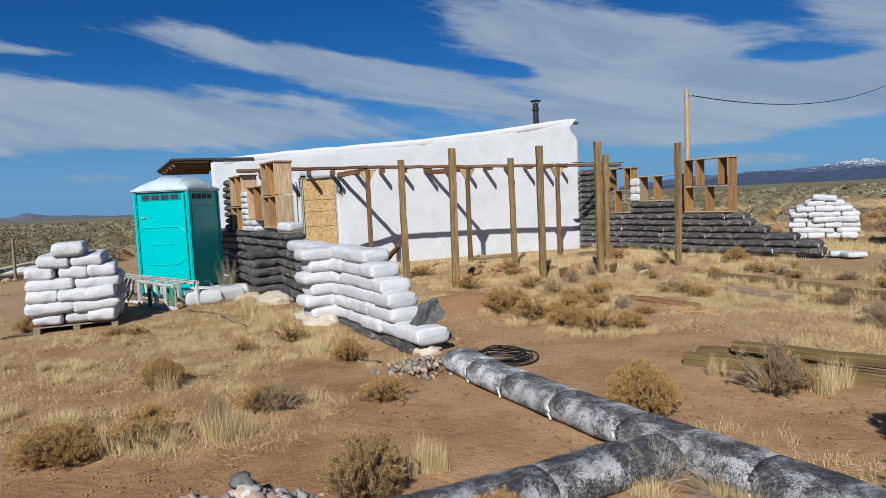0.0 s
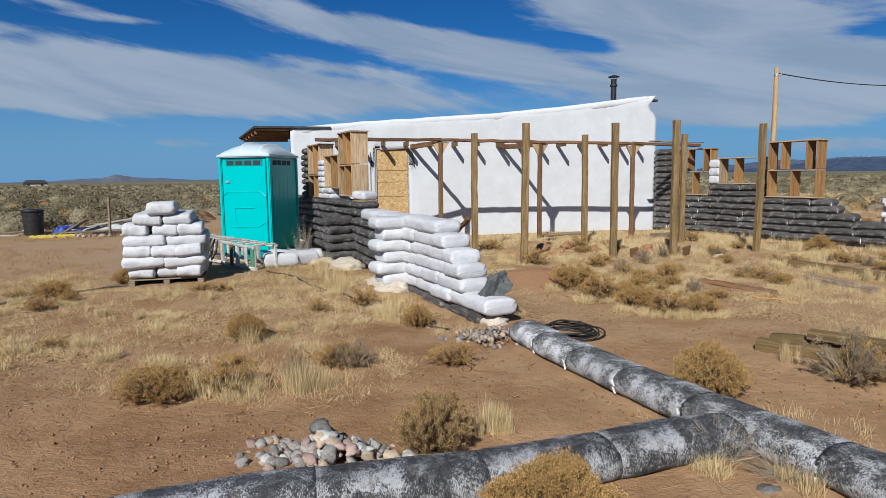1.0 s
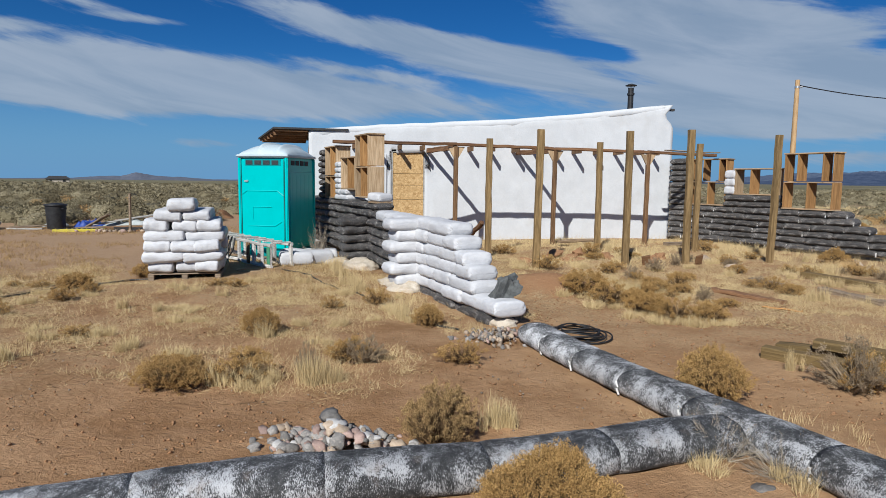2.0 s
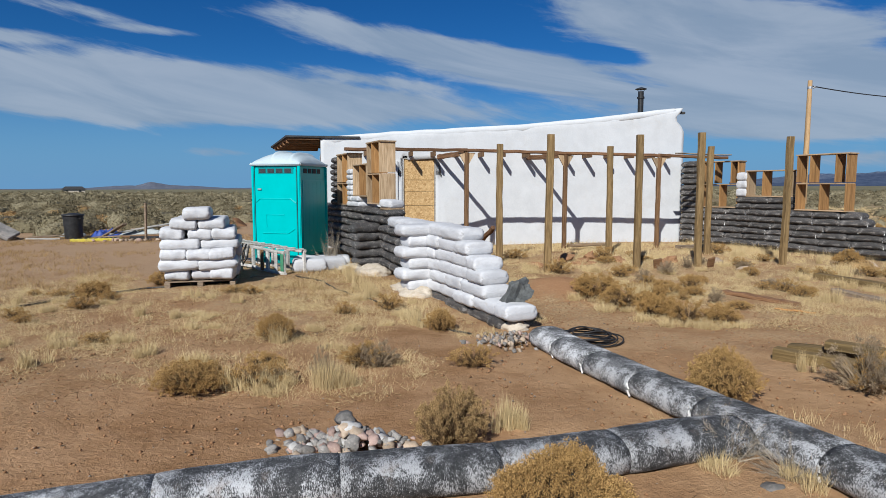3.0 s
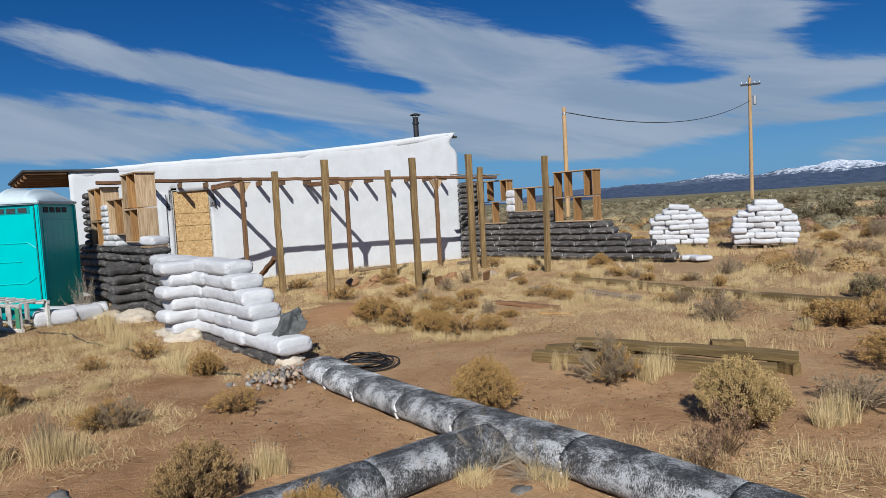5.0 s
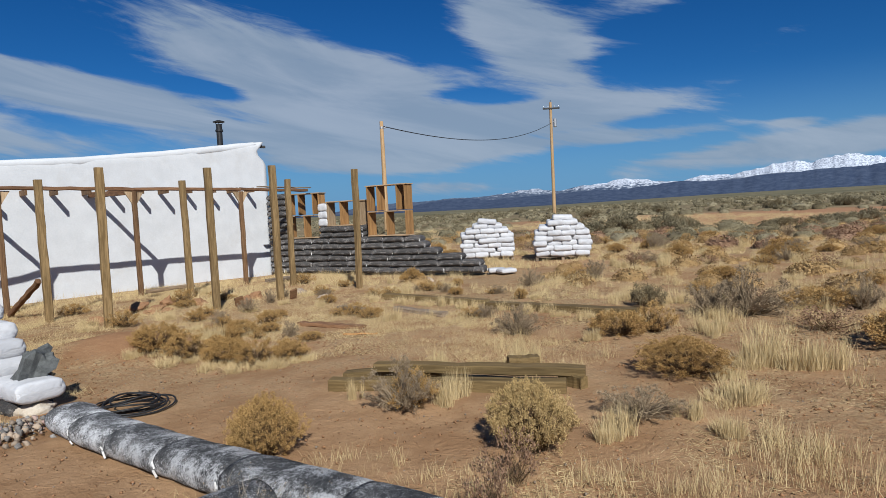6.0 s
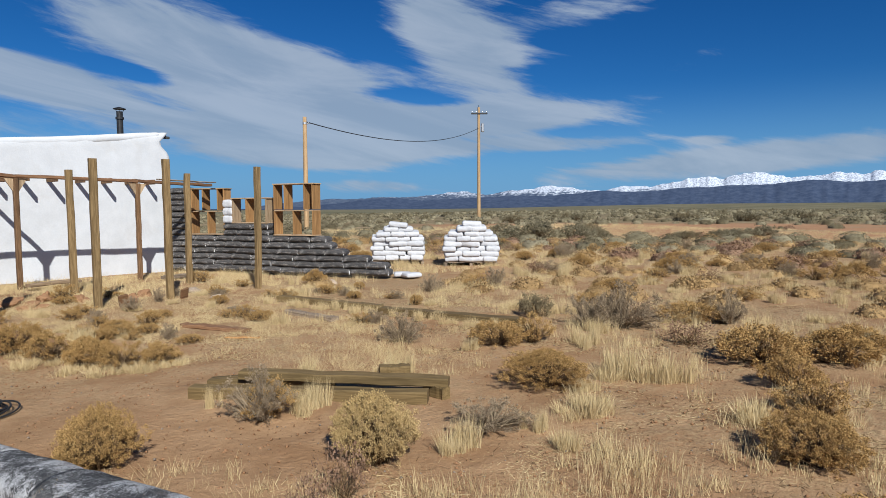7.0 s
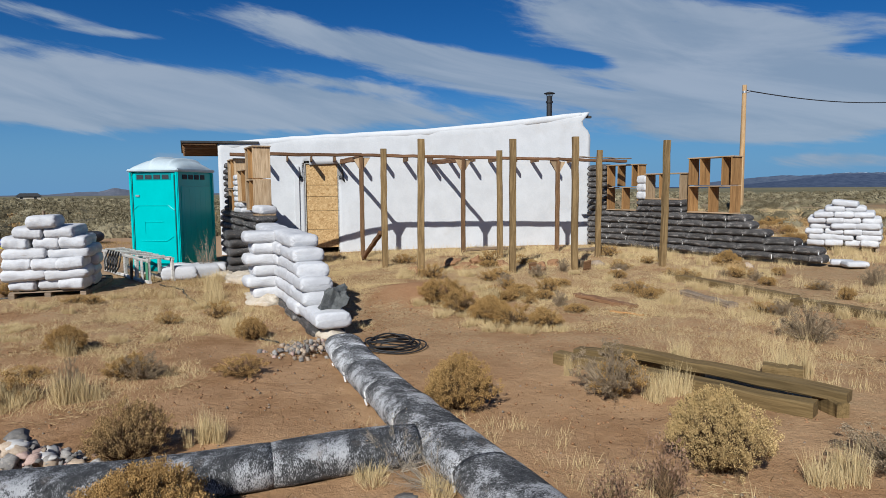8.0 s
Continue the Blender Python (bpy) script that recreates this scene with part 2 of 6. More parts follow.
def net_bag_material(name, dark, mid, chalk, amount):
    """Dark woven net tubing, brushed with chalky dust across its length in patches."""
    m, k, s = material(name, 0.66)
    v = coords(k)
    weave = k.noise(k.scaled(v, 260, 75, 75), 1.0, 4.0, 0.72, 0.6)
    patch, mottled = k.noise(v, 3.6, 5.0, 0.65, 0.4), k.noise(v, 34, 5.0, 0.75)
    col = k.mix(k.ramp(mottled, 0.35, 0.65), dark, mid)
    lean = k.math("ADD", k.math("MULTIPLY", k.math("SUBTRACT", patch, 0.5), 0.85), k.math("MULTIPLY", k.math("SUBTRACT", mottled, 0.5), 0.22))
    f = k.ramp(k.math("ADD", weave, lean), 0.60 - amount, 0.65 - amount)
    col = k.mix(k.math("MULTIPLY", f, 0.92), col, chalk)
    dust = k.math("MULTIPLY", k.ramp(k.noise(v, 5.5, 5.0, 0.7), 0.55, 0.72), 0.35)
    col = k.mix(dust, col, (0.27, 0.19, 0.13))
    info = k.add("ShaderNodeObjectInfo").outputs["Random"]
    hsv = k.add("ShaderNodeHueSaturation")
    k.put(hsv.inputs["Value"], k.ramp(info, 0, 1, 0.8, 1.2))
    k.put(hsv.inputs["Color"], col)
    k.put(s.inputs["Base Color"], hsv.outputs[0])
    k.put(s.inputs["Normal"], k.bump(k.math("ADD", weave, k.math("MULTIPLY", mottled, 0.6)), 0.75, 0.012))
    return m


def sack_material():
    """White woven plastic: a faint weave, sharp creases, dust and scuffs."""
    m, k, s = material("white_woven_plastic", 0.72)
    s.inputs["Specular IOR Level"].default_value = 0.22
    v = coords(k)
    info = k.add("ShaderNodeObjectInfo").outputs["Random"]
    off = k.add("ShaderNodeVectorMath", operation="ADD")
    k.put(off.inputs[0], v)
    shift = k.add("ShaderNodeCombineXYZ")
    for i in range(3):
        k.put(shift.inputs[i], k.math("MULTIPLY", info, 13.0 + 9 * i))
    k.put(off.inputs[1], shift.outputs[0])
    q = off.outputs[0]
    crease = k.math("ABSOLUTE", k.math("SUBTRACT", k.noise(k.scaled(q, 2.2, 1.8, 1.6), 1.3, 2.5, 0.5, 1.0), 0.5))
    pucker = k.math("ABSOLUTE", k.math("SUBTRACT", k.noise(k.scaled(q, 2.0, 9.0, 7.0), 1.5, 3.0, 0.6, 0.6), 0.5))
    big, weave = k.noise(q, 2.2, 5.0, 0.65), k.noise(k.scaled(q, 160, 90, 60), 1.0, 2.0, 0.6)
    col = k.mix(k.ramp(big, 0.35, 0.65), (0.49, 0.49, 0.50), (0.585, 0.585, 0.59))
    col = k.mix(k.math("MULTIPLY", k.ramp(k.noise(q, 4.5, 6.0, 0.75), 0.55, 0.70), 0.6), col, (0.50, 0.455, 0.40))
    col = k.mix(k.math("MULTIPLY", k.ramp(weave, 0.5, 0.7), 0.10), col, (0.45, 0.45, 0.45))
    hsv = k.add("ShaderNodeHueSaturation")
    k.put(hsv.inputs["Value"], k.ramp(info, 0, 1, 0.93, 1.05))
    k.put(hsv.inputs["Color"], col)
    k.put(s.inputs["Base Color"], hsv.outputs[0])
    h = k.math("ADD", k.ramp(crease, 0.0, 0.07), k.math("MULTIPLY", k.ramp(pucker, 0.0, 0.12), 0.45))
    h = k.math("ADD", h, k.math("ADD", k.math("MULTIPLY", weave, 0.06), k.math("MULTIPLY", big, 1.2)))
    k.put(s.inputs["Normal"], k.bump(h, 0.22, 0.010))
    return m


def osb_material():
    m, k, s = material("strand_board", 0.75)
    v = coords(k)
    vor = k.add("ShaderNodeTexVoronoi")
    k.put(vor.inputs["Vector"], k.scaled(v, 26, 60, 26))
    vor.inputs["Scale"].default_value = 1.0
    bw = k.add("ShaderNodeSeparateColor")
    k.put(bw.inputs[0], vor.outputs["Color"])
    n = k.noise(v, 14, 4.0)
    col = k.mix(bw.outputs[0], (0.36, 0.215, 0.085), (0.62, 0.43, 0.21))
    col = k.mix(k.ramp(n, 0.5, 0.7), col, (0.47, 0.30, 0.13))
    k.put(s.inputs["Base Color"], col)
    k.put(s.inputs["Normal"], k.bump(bw.outputs[0], 0.3, 0.002))
    return m


# The rock and snow tones here already carry blue distance haze.
def mountain_material(name, low, high, snow_lo, snow_hi):
    m, k, s = material(name, 1.0)
    s.inputs["Specular IOR Level"].default_value = 0.0
    p = world_place(k)
    sep = k.add("ShaderNodeSeparateXYZ")
    k.put(sep.inputs[0], p)
    n = k.noise(p, 0.03, 8.0, 0.75)
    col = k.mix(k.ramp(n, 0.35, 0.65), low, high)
    level = k.math("ADD", sep.outputs[2], k.math("MULTIPLY", k.math("SUBTRACT", n, 0.5), 260.0))
    bare = k.ramp(k.noise(k.scaled(p, 1, 1, 0.4), 0.075, 7.0, 0.8, 0.6), 0.47, 0.56)
    snow = k.math("MULTIPLY", k.ramp(level, snow_lo, snow_hi), k.math("SUBTRACT", 1.0, k.math("MULTIPLY", bare, 0.75)))
    col = k.mix(snow, col, (0.66, 0.71, 0.79))
    k.put(s.inputs["Base Color"], col)
    return m


M = {
    "ground": ground_material(),
    "white_bag": sack_material(),
    "black_bag": net_bag_material("dark_net_bag", (0.036, 0.034, 0.033), (0.100, 0.094, 0.090), (0.33, 0.305, 0.28), 0.01),
    "tube_bag": net_bag_material("chalky_net_tube", (0.035, 0.036, 0.037), (0.098, 0.097, 0.095), (0.64, 0.64, 0.64), 0.062),
    "tie": simple("white_twine", (0.70, 0.69, 0.66), (0.80, 0.79, 0.76), 0.8, 30),
    "plaster": simple("white_lime_plaster", (0.545, 0.555, 0.56), (0.61, 0.62, 0.625), 0.9, 2.2, 0.5, 0.012, dirt=(0.52, 0.515, 0.50), spec=0.15, fine=26),
    "lump": simple("rough_pale_mortar", (0.42, 0.35, 0.26), (0.58, 0.52, 0.43), 0.95, 9, 0.7, 0.02, dirt=(0.42, 0.32, 0.22), fine=50),
    "post": wood("treated_post", (0.145, 0.092, 0.037), (0.265, 0.178, 0.080), "z"),
    "redwood": wood("stained_lumber", (0.105, 0.056, 0.026), (0.20, 0.115, 0.055), "z"),
    "redwood_x": wood("stained_beam", (0.12, 0.058, 0.028), (0.24, 0.13, 0.065), "x"),
    "pale": wood("pale_plank", (0.31, 0.21, 0.115), (0.49, 0.36, 0.225), "z", 0.26),
    "pale_x": wood("pale_shelf_board", (0.27, 0.18, 0.10), (0.42, 0.30, 0.185), "x", 0.26),
    "amber": wood("amber_plank", (0.26, 0.135, 0.048), (0.40, 0.225, 0.088), "z"),
    "grey_x": wood("weathered_grey_plank", (0.150, 0.110, 0.072), (0.29, 0.220, 0.155), "x"),
    "silver_x": wood("silvered_lumber", (0.36, 0.345, 0.31), (0.56, 0.54, 0.50), "x"),
    "green_x": wood("greenish_treated_timber", (0.112, 0.074, 0.028), (0.185, 0.125, 0.052), "x"),
    "pole": wood("tan_utility_pole", (0.34, 0.215, 0.105), (0.47, 0.315, 0.165), "z", scale=0.6),
    "osb": osb_material(),
    "aqua": simple("aqua_plastic", (0.0, 0.43, 0.42), (0.0, 0.47, 0.46), 0.38, 3, 0.08, 0.003, spec=0.45),
    "aqua_dark": simple("deep_teal_plastic", (0.0, 0.20, 0.21), (0.0, 0.24, 0.25), 0.4, 3, 0.08, 0.003, spec=0.45),
    "dome": simple("translucent_white_plastic", (0.42, 0.50, 0.53), (0.50, 0.57, 0.59), 0.45, 3, 0.05, 0.002),
    "vent": simple("dark_vent_mesh", (0.02, 0.025, 0.03), (0.045, 0.05, 0.055), 0.7, 40),
    "black": simple("black_steel", (0.012, 0.012, 0.013), (0.03, 0.03, 0.03), 0.5, 8, spec=0.4),
    "rubber": simple("black_rubber", (0.012, 0.012, 0.013), (0.026, 0.025, 0.025), 0.55, 20, spec=0.4),
    "green": simple("chipped_green_paint", (0.05, 0.21, 0.11), (0.09, 0.28, 0.16), 0.6, 8, dirt=(0.3, 0.27, 0.22)),
    "roof": simple("dark_roofing", (0.03, 0.03, 0.032), (0.06, 0.058, 0.055), 0.8, 3),
    "brown": wood("brown_plywood", (0.13, 0.068, 0.032), (0.21, 0.115, 0.055), "x"),
    "stone": simple("grey_river_stone", (0.15, 0.14, 0.13), (0.29, 0.27, 0.245), 0.8, 6, 0.3, 0.004, rand=0.35, dirt=(0.42, 0.35, 0.28)),
    "clod": simple("earth_clod", (0.24, 0.13, 0.065), (0.36, 0.205, 0.11), 0.95, 30, spec=0.05),
    "dark_stone": simple("dark_basalt", (0.07, 0.073, 0.07), (0.14, 0.145, 0.14), 0.85, 5, 0.5, 0.012),
    "stone_tan": simple("tan_river_stone", (0.29, 0.215, 0.15), (0.40, 0.32, 0.24), 0.8, 6, 0.3, 0.004, rand=0.3),
    "stone_white": simple("pale_quartz_stone", (0.44, 0.42, 0.39), (0.60, 0.58, 0.55), 0.75, 6, 0.3, 0.004, rand=0.2),
    "stone_pink": simple("pink_granite_stone", (0.30, 0.205, 0.17), (0.40, 0.29, 0.245), 0.8, 9, 0.3, 0.004, rand=0.25),
    "straw": leafy("straw_blades", (0.43, 0.315, 0.15), (0.66, 0.525, 0.29), (0.54, 0.41, 0.215)),
    "gold": leafy("gold_brush_heads", (0.15, 0.088, 0.031), (0.52, 0.330, 0.128), (0.36, 0.220, 0.080)),
    "gold_pale": leafy("pale_gold_brush_heads", (0.20, 0.130, 0.054), (0.58, 0.420, 0.195), (0.44, 0.31, 0.132)),
    "dry_gold": leafy("dull_gold_brush", (0.16, 0.097, 0.041), (0.45, 0.300, 0.135), (0.31, 0.200, 0.088)),
    "twig": leafy("brown_twigs", (0.06, 0.038, 0.020), (0.19, 0.122, 0.062), (0.125, 0.080, 0.043)),
    "grey_twig": leafy("grey_twigs", (0.15, 0.108, 0.066), (0.36, 0.275, 0.175), (0.25, 0.188, 0.12)),
    "pale_twig": leafy("bleached_twigs", (0.19, 0.155, 0.112), (0.42, 0.36, 0.275), (0.30, 0.25, 0.185)),
    "sage_far": leafy("sage_mounds", (0.165, 0.140, 0.082), (0.285, 0.246, 0.155), (0.120, 0.098, 0.056), 0.85, 0.4, 0.44, 0.62),
    "sage": leafy("sage_leaves", (0.085, 0.074, 0.044), (0.29, 0.250, 0.158), (0.20, 0.158, 0.090)),
    "rust": leafy("rusty_leaves", (0.15, 0.085, 0.05), (0.30, 0.19, 0.12), (0.22, 0.13, 0.08)),
    # far ranges: bluish distance haze is painted into the base colours
    "snow_range": mountain_material("hazed_snowy_range", (0.060, 0.085, 0.135), (0.11, 0.135, 0.185), 84, 122),
    "ridge": mountain_material("hazed_wooded_ridge", (0.042, 0.060, 0.105), (0.070, 0.092, 0.142), 900, 1000),
    "hill": mountain_material("hazed_low_hill", (0.10, 0.115, 0.15), (0.14, 0.15, 0.18), 900, 1000),
    "yellow": simple("yellow_painted_metal", (0.50, 0.41, 0.03), (0.60, 0.50, 0.06), 0.5, 6, dirt=(0.4, 0.33, 0.1)),
    "tarp": simple("grey_green_tarp", (0.30, 0.33, 0.31), (0.45, 0.47, 0.46), 0.6, 4, 0.4, 0.02),
    "blue": simple("blue_plastic", (0.03, 0.06, 0.25), (0.05, 0.09, 0.32), 0.5, 6),
    "hose": simple("tan_garden_hose", (0.30, 0.21, 0.12), (0.40, 0.29, 0.18), 0.6, 20),
    "steel": simple("galvanised_steel", (0.42, 0.43, 0.44), (0.55, 0.56, 0.57), 0.45, 10, metal=0.7),
    "orange": wood("orange_lath", (0.36, 0.17, 0.05), (0.48, 0.25, 0.09), "x"),
}

# ---- building blocks ----
rng = np.random.default_rng(11)


def mesh_of(name, verts, faces, mat, smooth=False):
    me = bpy.data.meshes.new(name)
    me.from_pydata([tuple(map(float, v)) for v in verts], [], [tuple(map(int, f)) for f in faces])
    me.update()
    if smooth:
        me.polygons.foreach_set("use_smooth", [True] * len(me.polygons))
    me.materials.append(M[mat])
    return me


def soup(name, verts, loops, sizes, mat):
    """A large mesh straight from arrays: vertex places, loop indices and the size of each face."""
    me = bpy.data.meshes.new(name)
    verts, loops, sizes = np.asarray(verts, np.float32), np.asarray(loops, np.int32), np.asarray(sizes, np.int32)
    me.vertices.add(len(verts))
    me.vertices.foreach_set("co", verts.ravel())
    me.loops.add(len(loops))
    me.loops.foreach_set("vertex_index", loops)
    me.polygons.add(len(sizes))
    starts = np.concatenate(([0], np.cumsum(sizes)[:-1])).astype(np.int32)
    me.polygons.foreach_set("loop_start", starts)
    me.update(calc_edges=True)
    me.validate()
    me.materials.append(M[mat])
    return me


def part(name, bm, mat, parent=None, label="", smooth=False, m=None):
    """Links a bmesh (or a mesh) as one mesh object, under a thing or a part."""
    if isinstance(bm, bmesh.types.BMesh):
        me = bpy.data.meshes.new(name)
        bm.to_mesh(me)
        bm.free()
        if smooth:
            me.polygons.foreach_set("use_smooth", [True] * len(me.polygons))
        me.materials.append(M[mat])
    else:
        me = bm
    ob = new(name, me)
    if parent is not None:
        ob.parent = parent
    if m is not None:
        ob.matrix_basis = m
    if label:
        tagged(ob, label)
    return ob


def thing(name, m, label, category, group="", kind=""):
    e = new(name)
    e.empty_display_size = 0.2
    e.matrix_basis = m
    return tagged(e, label, category, group, kind)


def box(x0, y0, z0, x1, y1, z1, bevel=0.006, segments=1):
    bm = bmesh.new()
    bmesh.ops.create_cube(bm, size=1)
    bmesh.ops.scale(bm, vec=(x1 - x0, y1 - y0, z1 - z0), verts=bm.verts)
    bmesh.ops.translate(bm, vec=((x0 + x1) / 2, (y0 + y1) / 2, (z0 + z1) / 2), verts=bm.verts)
    if bevel:
        bmesh.ops.bevel(bm, geom=bm.edges[:], offset=bevel, segments=segments, affect="EDGES")
    return bm


def worn_post(w, d, h, seed, rough=0.006, rings=10):
    """A squared timber with soft edges, slightly out of true along its length."""
    r = np.random.default_rng(seed)
    vs, fs = [], []
    c = 0.012
    prof = [(-w / 2 + c, -d / 2), (w / 2 - c, -d / 2), (w / 2, -d / 2 + c), (w / 2, d / 2 - c), (w / 2 - c, d / 2), (-w / 2 + c, d / 2), (-w / 2, d / 2 - c), (-w / 2, -d / 2 + c)]
    for i in range(rings + 1):
        ox, oy = r.normal(0, rough, 2)
        for a, b in prof:
            vs.append((a + ox + r.normal(0, 0.0015), b + oy + r.normal(0, 0.0015), h * i / rings))
    n = len(prof)
    for i in range(rings):
        for j in range(n):
            fs.append((i * n + j, i * n + (j + 1) % n, (i + 1) * n + (j + 1) % n, (i + 1) * n + j))
    fs += [tuple(range(n))[::-1], tuple(range(rings * n, rings * n + n))]
    return vs, fs


def bar(name, p, q, w, h, mat, parent=None, label="", seed=1):
    """A timber from p to q, its long side on local x through a turned frame."""
    p, q = Vector(p), Vector(q)
    length = (q - p).length
    vs, fs = worn_post(w, h, length, seed)
    vs = [(z, x, y) for x, y, z in vs]
    me = mesh_of(name, vs, fs, mat)
    x = (q - p).normalized()
    y = Vector((0, 0, 1)).cross(x)
    y = y.normalized() if y.length > 1e-4 else Vector((0, 1, 0))
    z = x.cross(y)
    m = Matrix((x, y, z)).transposed().to_4x4()
    m.translation = p
    return part(name, me, mat, parent, label, m=m)


def tube(points, radius, sides=8, closed=False, wobble=0.0):
    """A pipe swept along points."""
    pts = [Vector(p) for p in points]
    bm = bmesh.new()
    rings, n = [], len(pts)
    up = Vector((0.03, 0.02, 1))
    for i, p in enumerate(pts):
        a, b = pts[(i - 1) % n if closed else max(i - 1, 0)], pts[(i + 1) % n if closed else min(i + 1, n - 1)]
        t = (b - a).normalized()
        u = t.cross(up)
        u = u.normalized() if u.length > 1e-3 else Vector((1, 0, 0))
        w = u.cross(t)
        rr = radius[i] if isinstance(radius, (list, tuple)) else radius
        rings.append([bm.verts.new(p + (u * math.cos(6.28318 * j / sides) + w * math.sin(6.28318 * j / sides)) * rr) for j in range(sides)])
    for i in range(n if closed else n - 1):
        a, b = rings[i], rings[(i + 1) % n]
        for j in range(sides):
            bm.faces.new((a[j], a[(j + 1) % sides], b[(j + 1) % sides], b[j]))
    if not closed:
        bm.faces.new(rings[0][::-1])
        bm.faces.new(rings[-1])
    return bm


def bag_mesh(name, seed, mat, nu=28, nv=22, pinch=0.66, lumps=0.011, box_like=4.2):
    """A filled sack, one unit long (x), wide (y) and high (z), its base at z 0: taut pillow sides, sewn flat lips at both ends, puckers by the seams."""
    off = Vector((seed * 7.3, seed * 3.1, seed * 1.7))
    vs, fs = [], []
    rows = [-1.045] + [math.sin(a * math.pi / 2) * 0.35 + a * 0.65 for a in (-1 + 2 * i / nv for i in range(nv + 1))] + [1.045]
    for a in rows:
        near = min(abs(a), 1.0)
        end = max(0.0, 1 - near ** 11)
        wy = 0.5 * (0.90 + 0.10 * end ** 0.5)
        hz = 0.5 * (pinch + (1 - pinch) * end ** 0.5)
        if abs(a) > 1.01:
            wy, hz = wy * 0.93, hz * 0.16
        for j in range(nu):
            t = 2 * math.pi * j / nu
            c, s = math.cos(t), math.sin(t)
            y = math.copysign(abs(c) ** (2 / box_like), c) * wy
            z = math.copysign(abs(s) ** (2 / (box_like * 0.8)), s) * hz
            p = Vector((a * 0.5, y, z))
            d = noise.noise(Vector((p.x * 3, p.y * 2, p.z * 2)) + off) * lumps * 2.6
            d += noise.noise(Vector((p.x * 12, p.y * 5, p.z * 5)) + off) * lumps
            d += 0.020 * math.sin(t * 11 + seed * 2 + 3 * noise.noise(Vector((seed, t, 0)))) * near ** 6
            fold = abs(noise.noise(Vector((p.x * 4 + 2.5 * y, p.y * 6, p.z * 4)) + off * 1.7))
            d -= 0.022 * max(0.0, 1 - fold / 0.07) * (0.25 + 0.75 * near ** 2)
            q = Vector((0, y, z))
            q = q.normalized() * (q.length + d) if q.length > 1e-4 else q
            vs.append((p.x + noise.noise(q * 4 + off) * 0.010, q.y, q.z + 0.5))
    n = len(rows) - 1
    for i in range(n):
        for j in range(nu):
            fs.append((i * nu + j, i * nu + (j + 1) % nu, (i + 1) * nu + (j + 1) % nu, (i + 1) * nu + j))
    fs += [tuple(range(nu))[::-1], tuple(range(n * nu, n * nu + nu))]
    return mesh_of(name, vs, fs, mat, smooth=True)


WHITE_BAGS = [bag_mesh("bag", i, "white_bag") for i in range(6)]
BLACK_BAGS = [bag_mesh("bag", 20 + i, "black_bag", pinch=0.5, lumps=0.02, box_like=2.8) for i in range(6)]
TIE = mesh_of("tie", *worn_post(1, 1, 1, 3, 0.02, 3), "tie")


def bag_at(parent, meshes, c, angle, size, tilt=0.0):
    m = pose(c[0], c[1], c[2], 0, tilt, angle) @ Matrix.Diagonal((*size, 1))
    return part("bag", meshes[int(rng.integers(len(meshes)))], "", parent, m=m)


def ground_z(x, y):
    x, y = np.asarray(x, float), np.asarray(y, float)
    r = np.hypot(x, y)
    z = 0.018 * np.sin(x * 1.7 + 0.6 * y) * np.cos(y * 1.3 - 0.4 * x) + 0.03 * np.sin(x * 0.55 + 1.0) * np.sin(y * 0.47 + 0.5)
    z = z + 0.07 * np.exp(-(((x - 1.5) / 3.5) ** 2 + ((y - 13) / 3.5) ** 2))
    z = z + 0.22 * np.exp(-(((x + 0.25) / 0.85) ** 2 + ((y - 9.6) / 0.8) ** 2))
    z = z - 0.05 * np.exp(-(((x - 0.6) / 0.9) ** 2 + ((y - 7.4) / 1.2) ** 2))
    z = z + 0.5 * np.clip((r - 45) / 120, 0, 1) * np.sin(x * 0.031 + 2) * np.cos(y * 0.027)
    az = np.degrees(np.arctan2(x, y))
    west = np.clip((-8 - az) / 20, 0, 1) * np.clip((150 + az) / 40, 0, 1)
    east = np.clip((az - 26) / 26, 0, 1) * np.clip((140 - az) / 40, 0, 1)
    return z + (0.0058 * np.clip(r - 45, 0, None) * east * east * (3 - 2 * east)) - 0.0050 * np.clip(r - 30, 0, None) * west


def build_ground():
    n = 330
    u = np.linspace(-1, 1, n)
    g = 13 * u + 50 * u ** 5 + 4500 * u ** 13
    X, Y = np.meshgrid(g + 0.5, g + 7.0, indexing="ij")
    Z = ground_z(X, Y)
    near = np.exp(-((X / 25) ** 2 + ((Y - 6) / 25) ** 2))
    bumps = rng.normal(0, 1, Z.shape)
    for w in (1, 1, 2):
        bumps = (bumps + np.roll(bumps, w, 0) + np.roll(bumps, -w, 0) + np.roll(bumps, w, 1) + np.roll(bumps, -w, 1)) / 5
    Z = Z + near * 0.030 * bumps
    verts = np.stack([X, Y, Z], -1).reshape(-1, 3)
    i, j = np.meshgrid(np.arange(n - 1), np.arange(n - 1), indexing="ij")
    a = (i * n + j).ravel()
    quads = np.stack([a, a + n, a + n + 1, a + 1], -1)
    me = soup("ground", verts, quads.ravel(), np.full(len(quads), 4), "ground")
    me.polygons.foreach_set("use_smooth", [True] * len(me.polygons))
    tagged(part("ground", me, ""), "dry reddish earth with straw litter out to the plain", "ground", kind="structure")


build_ground()


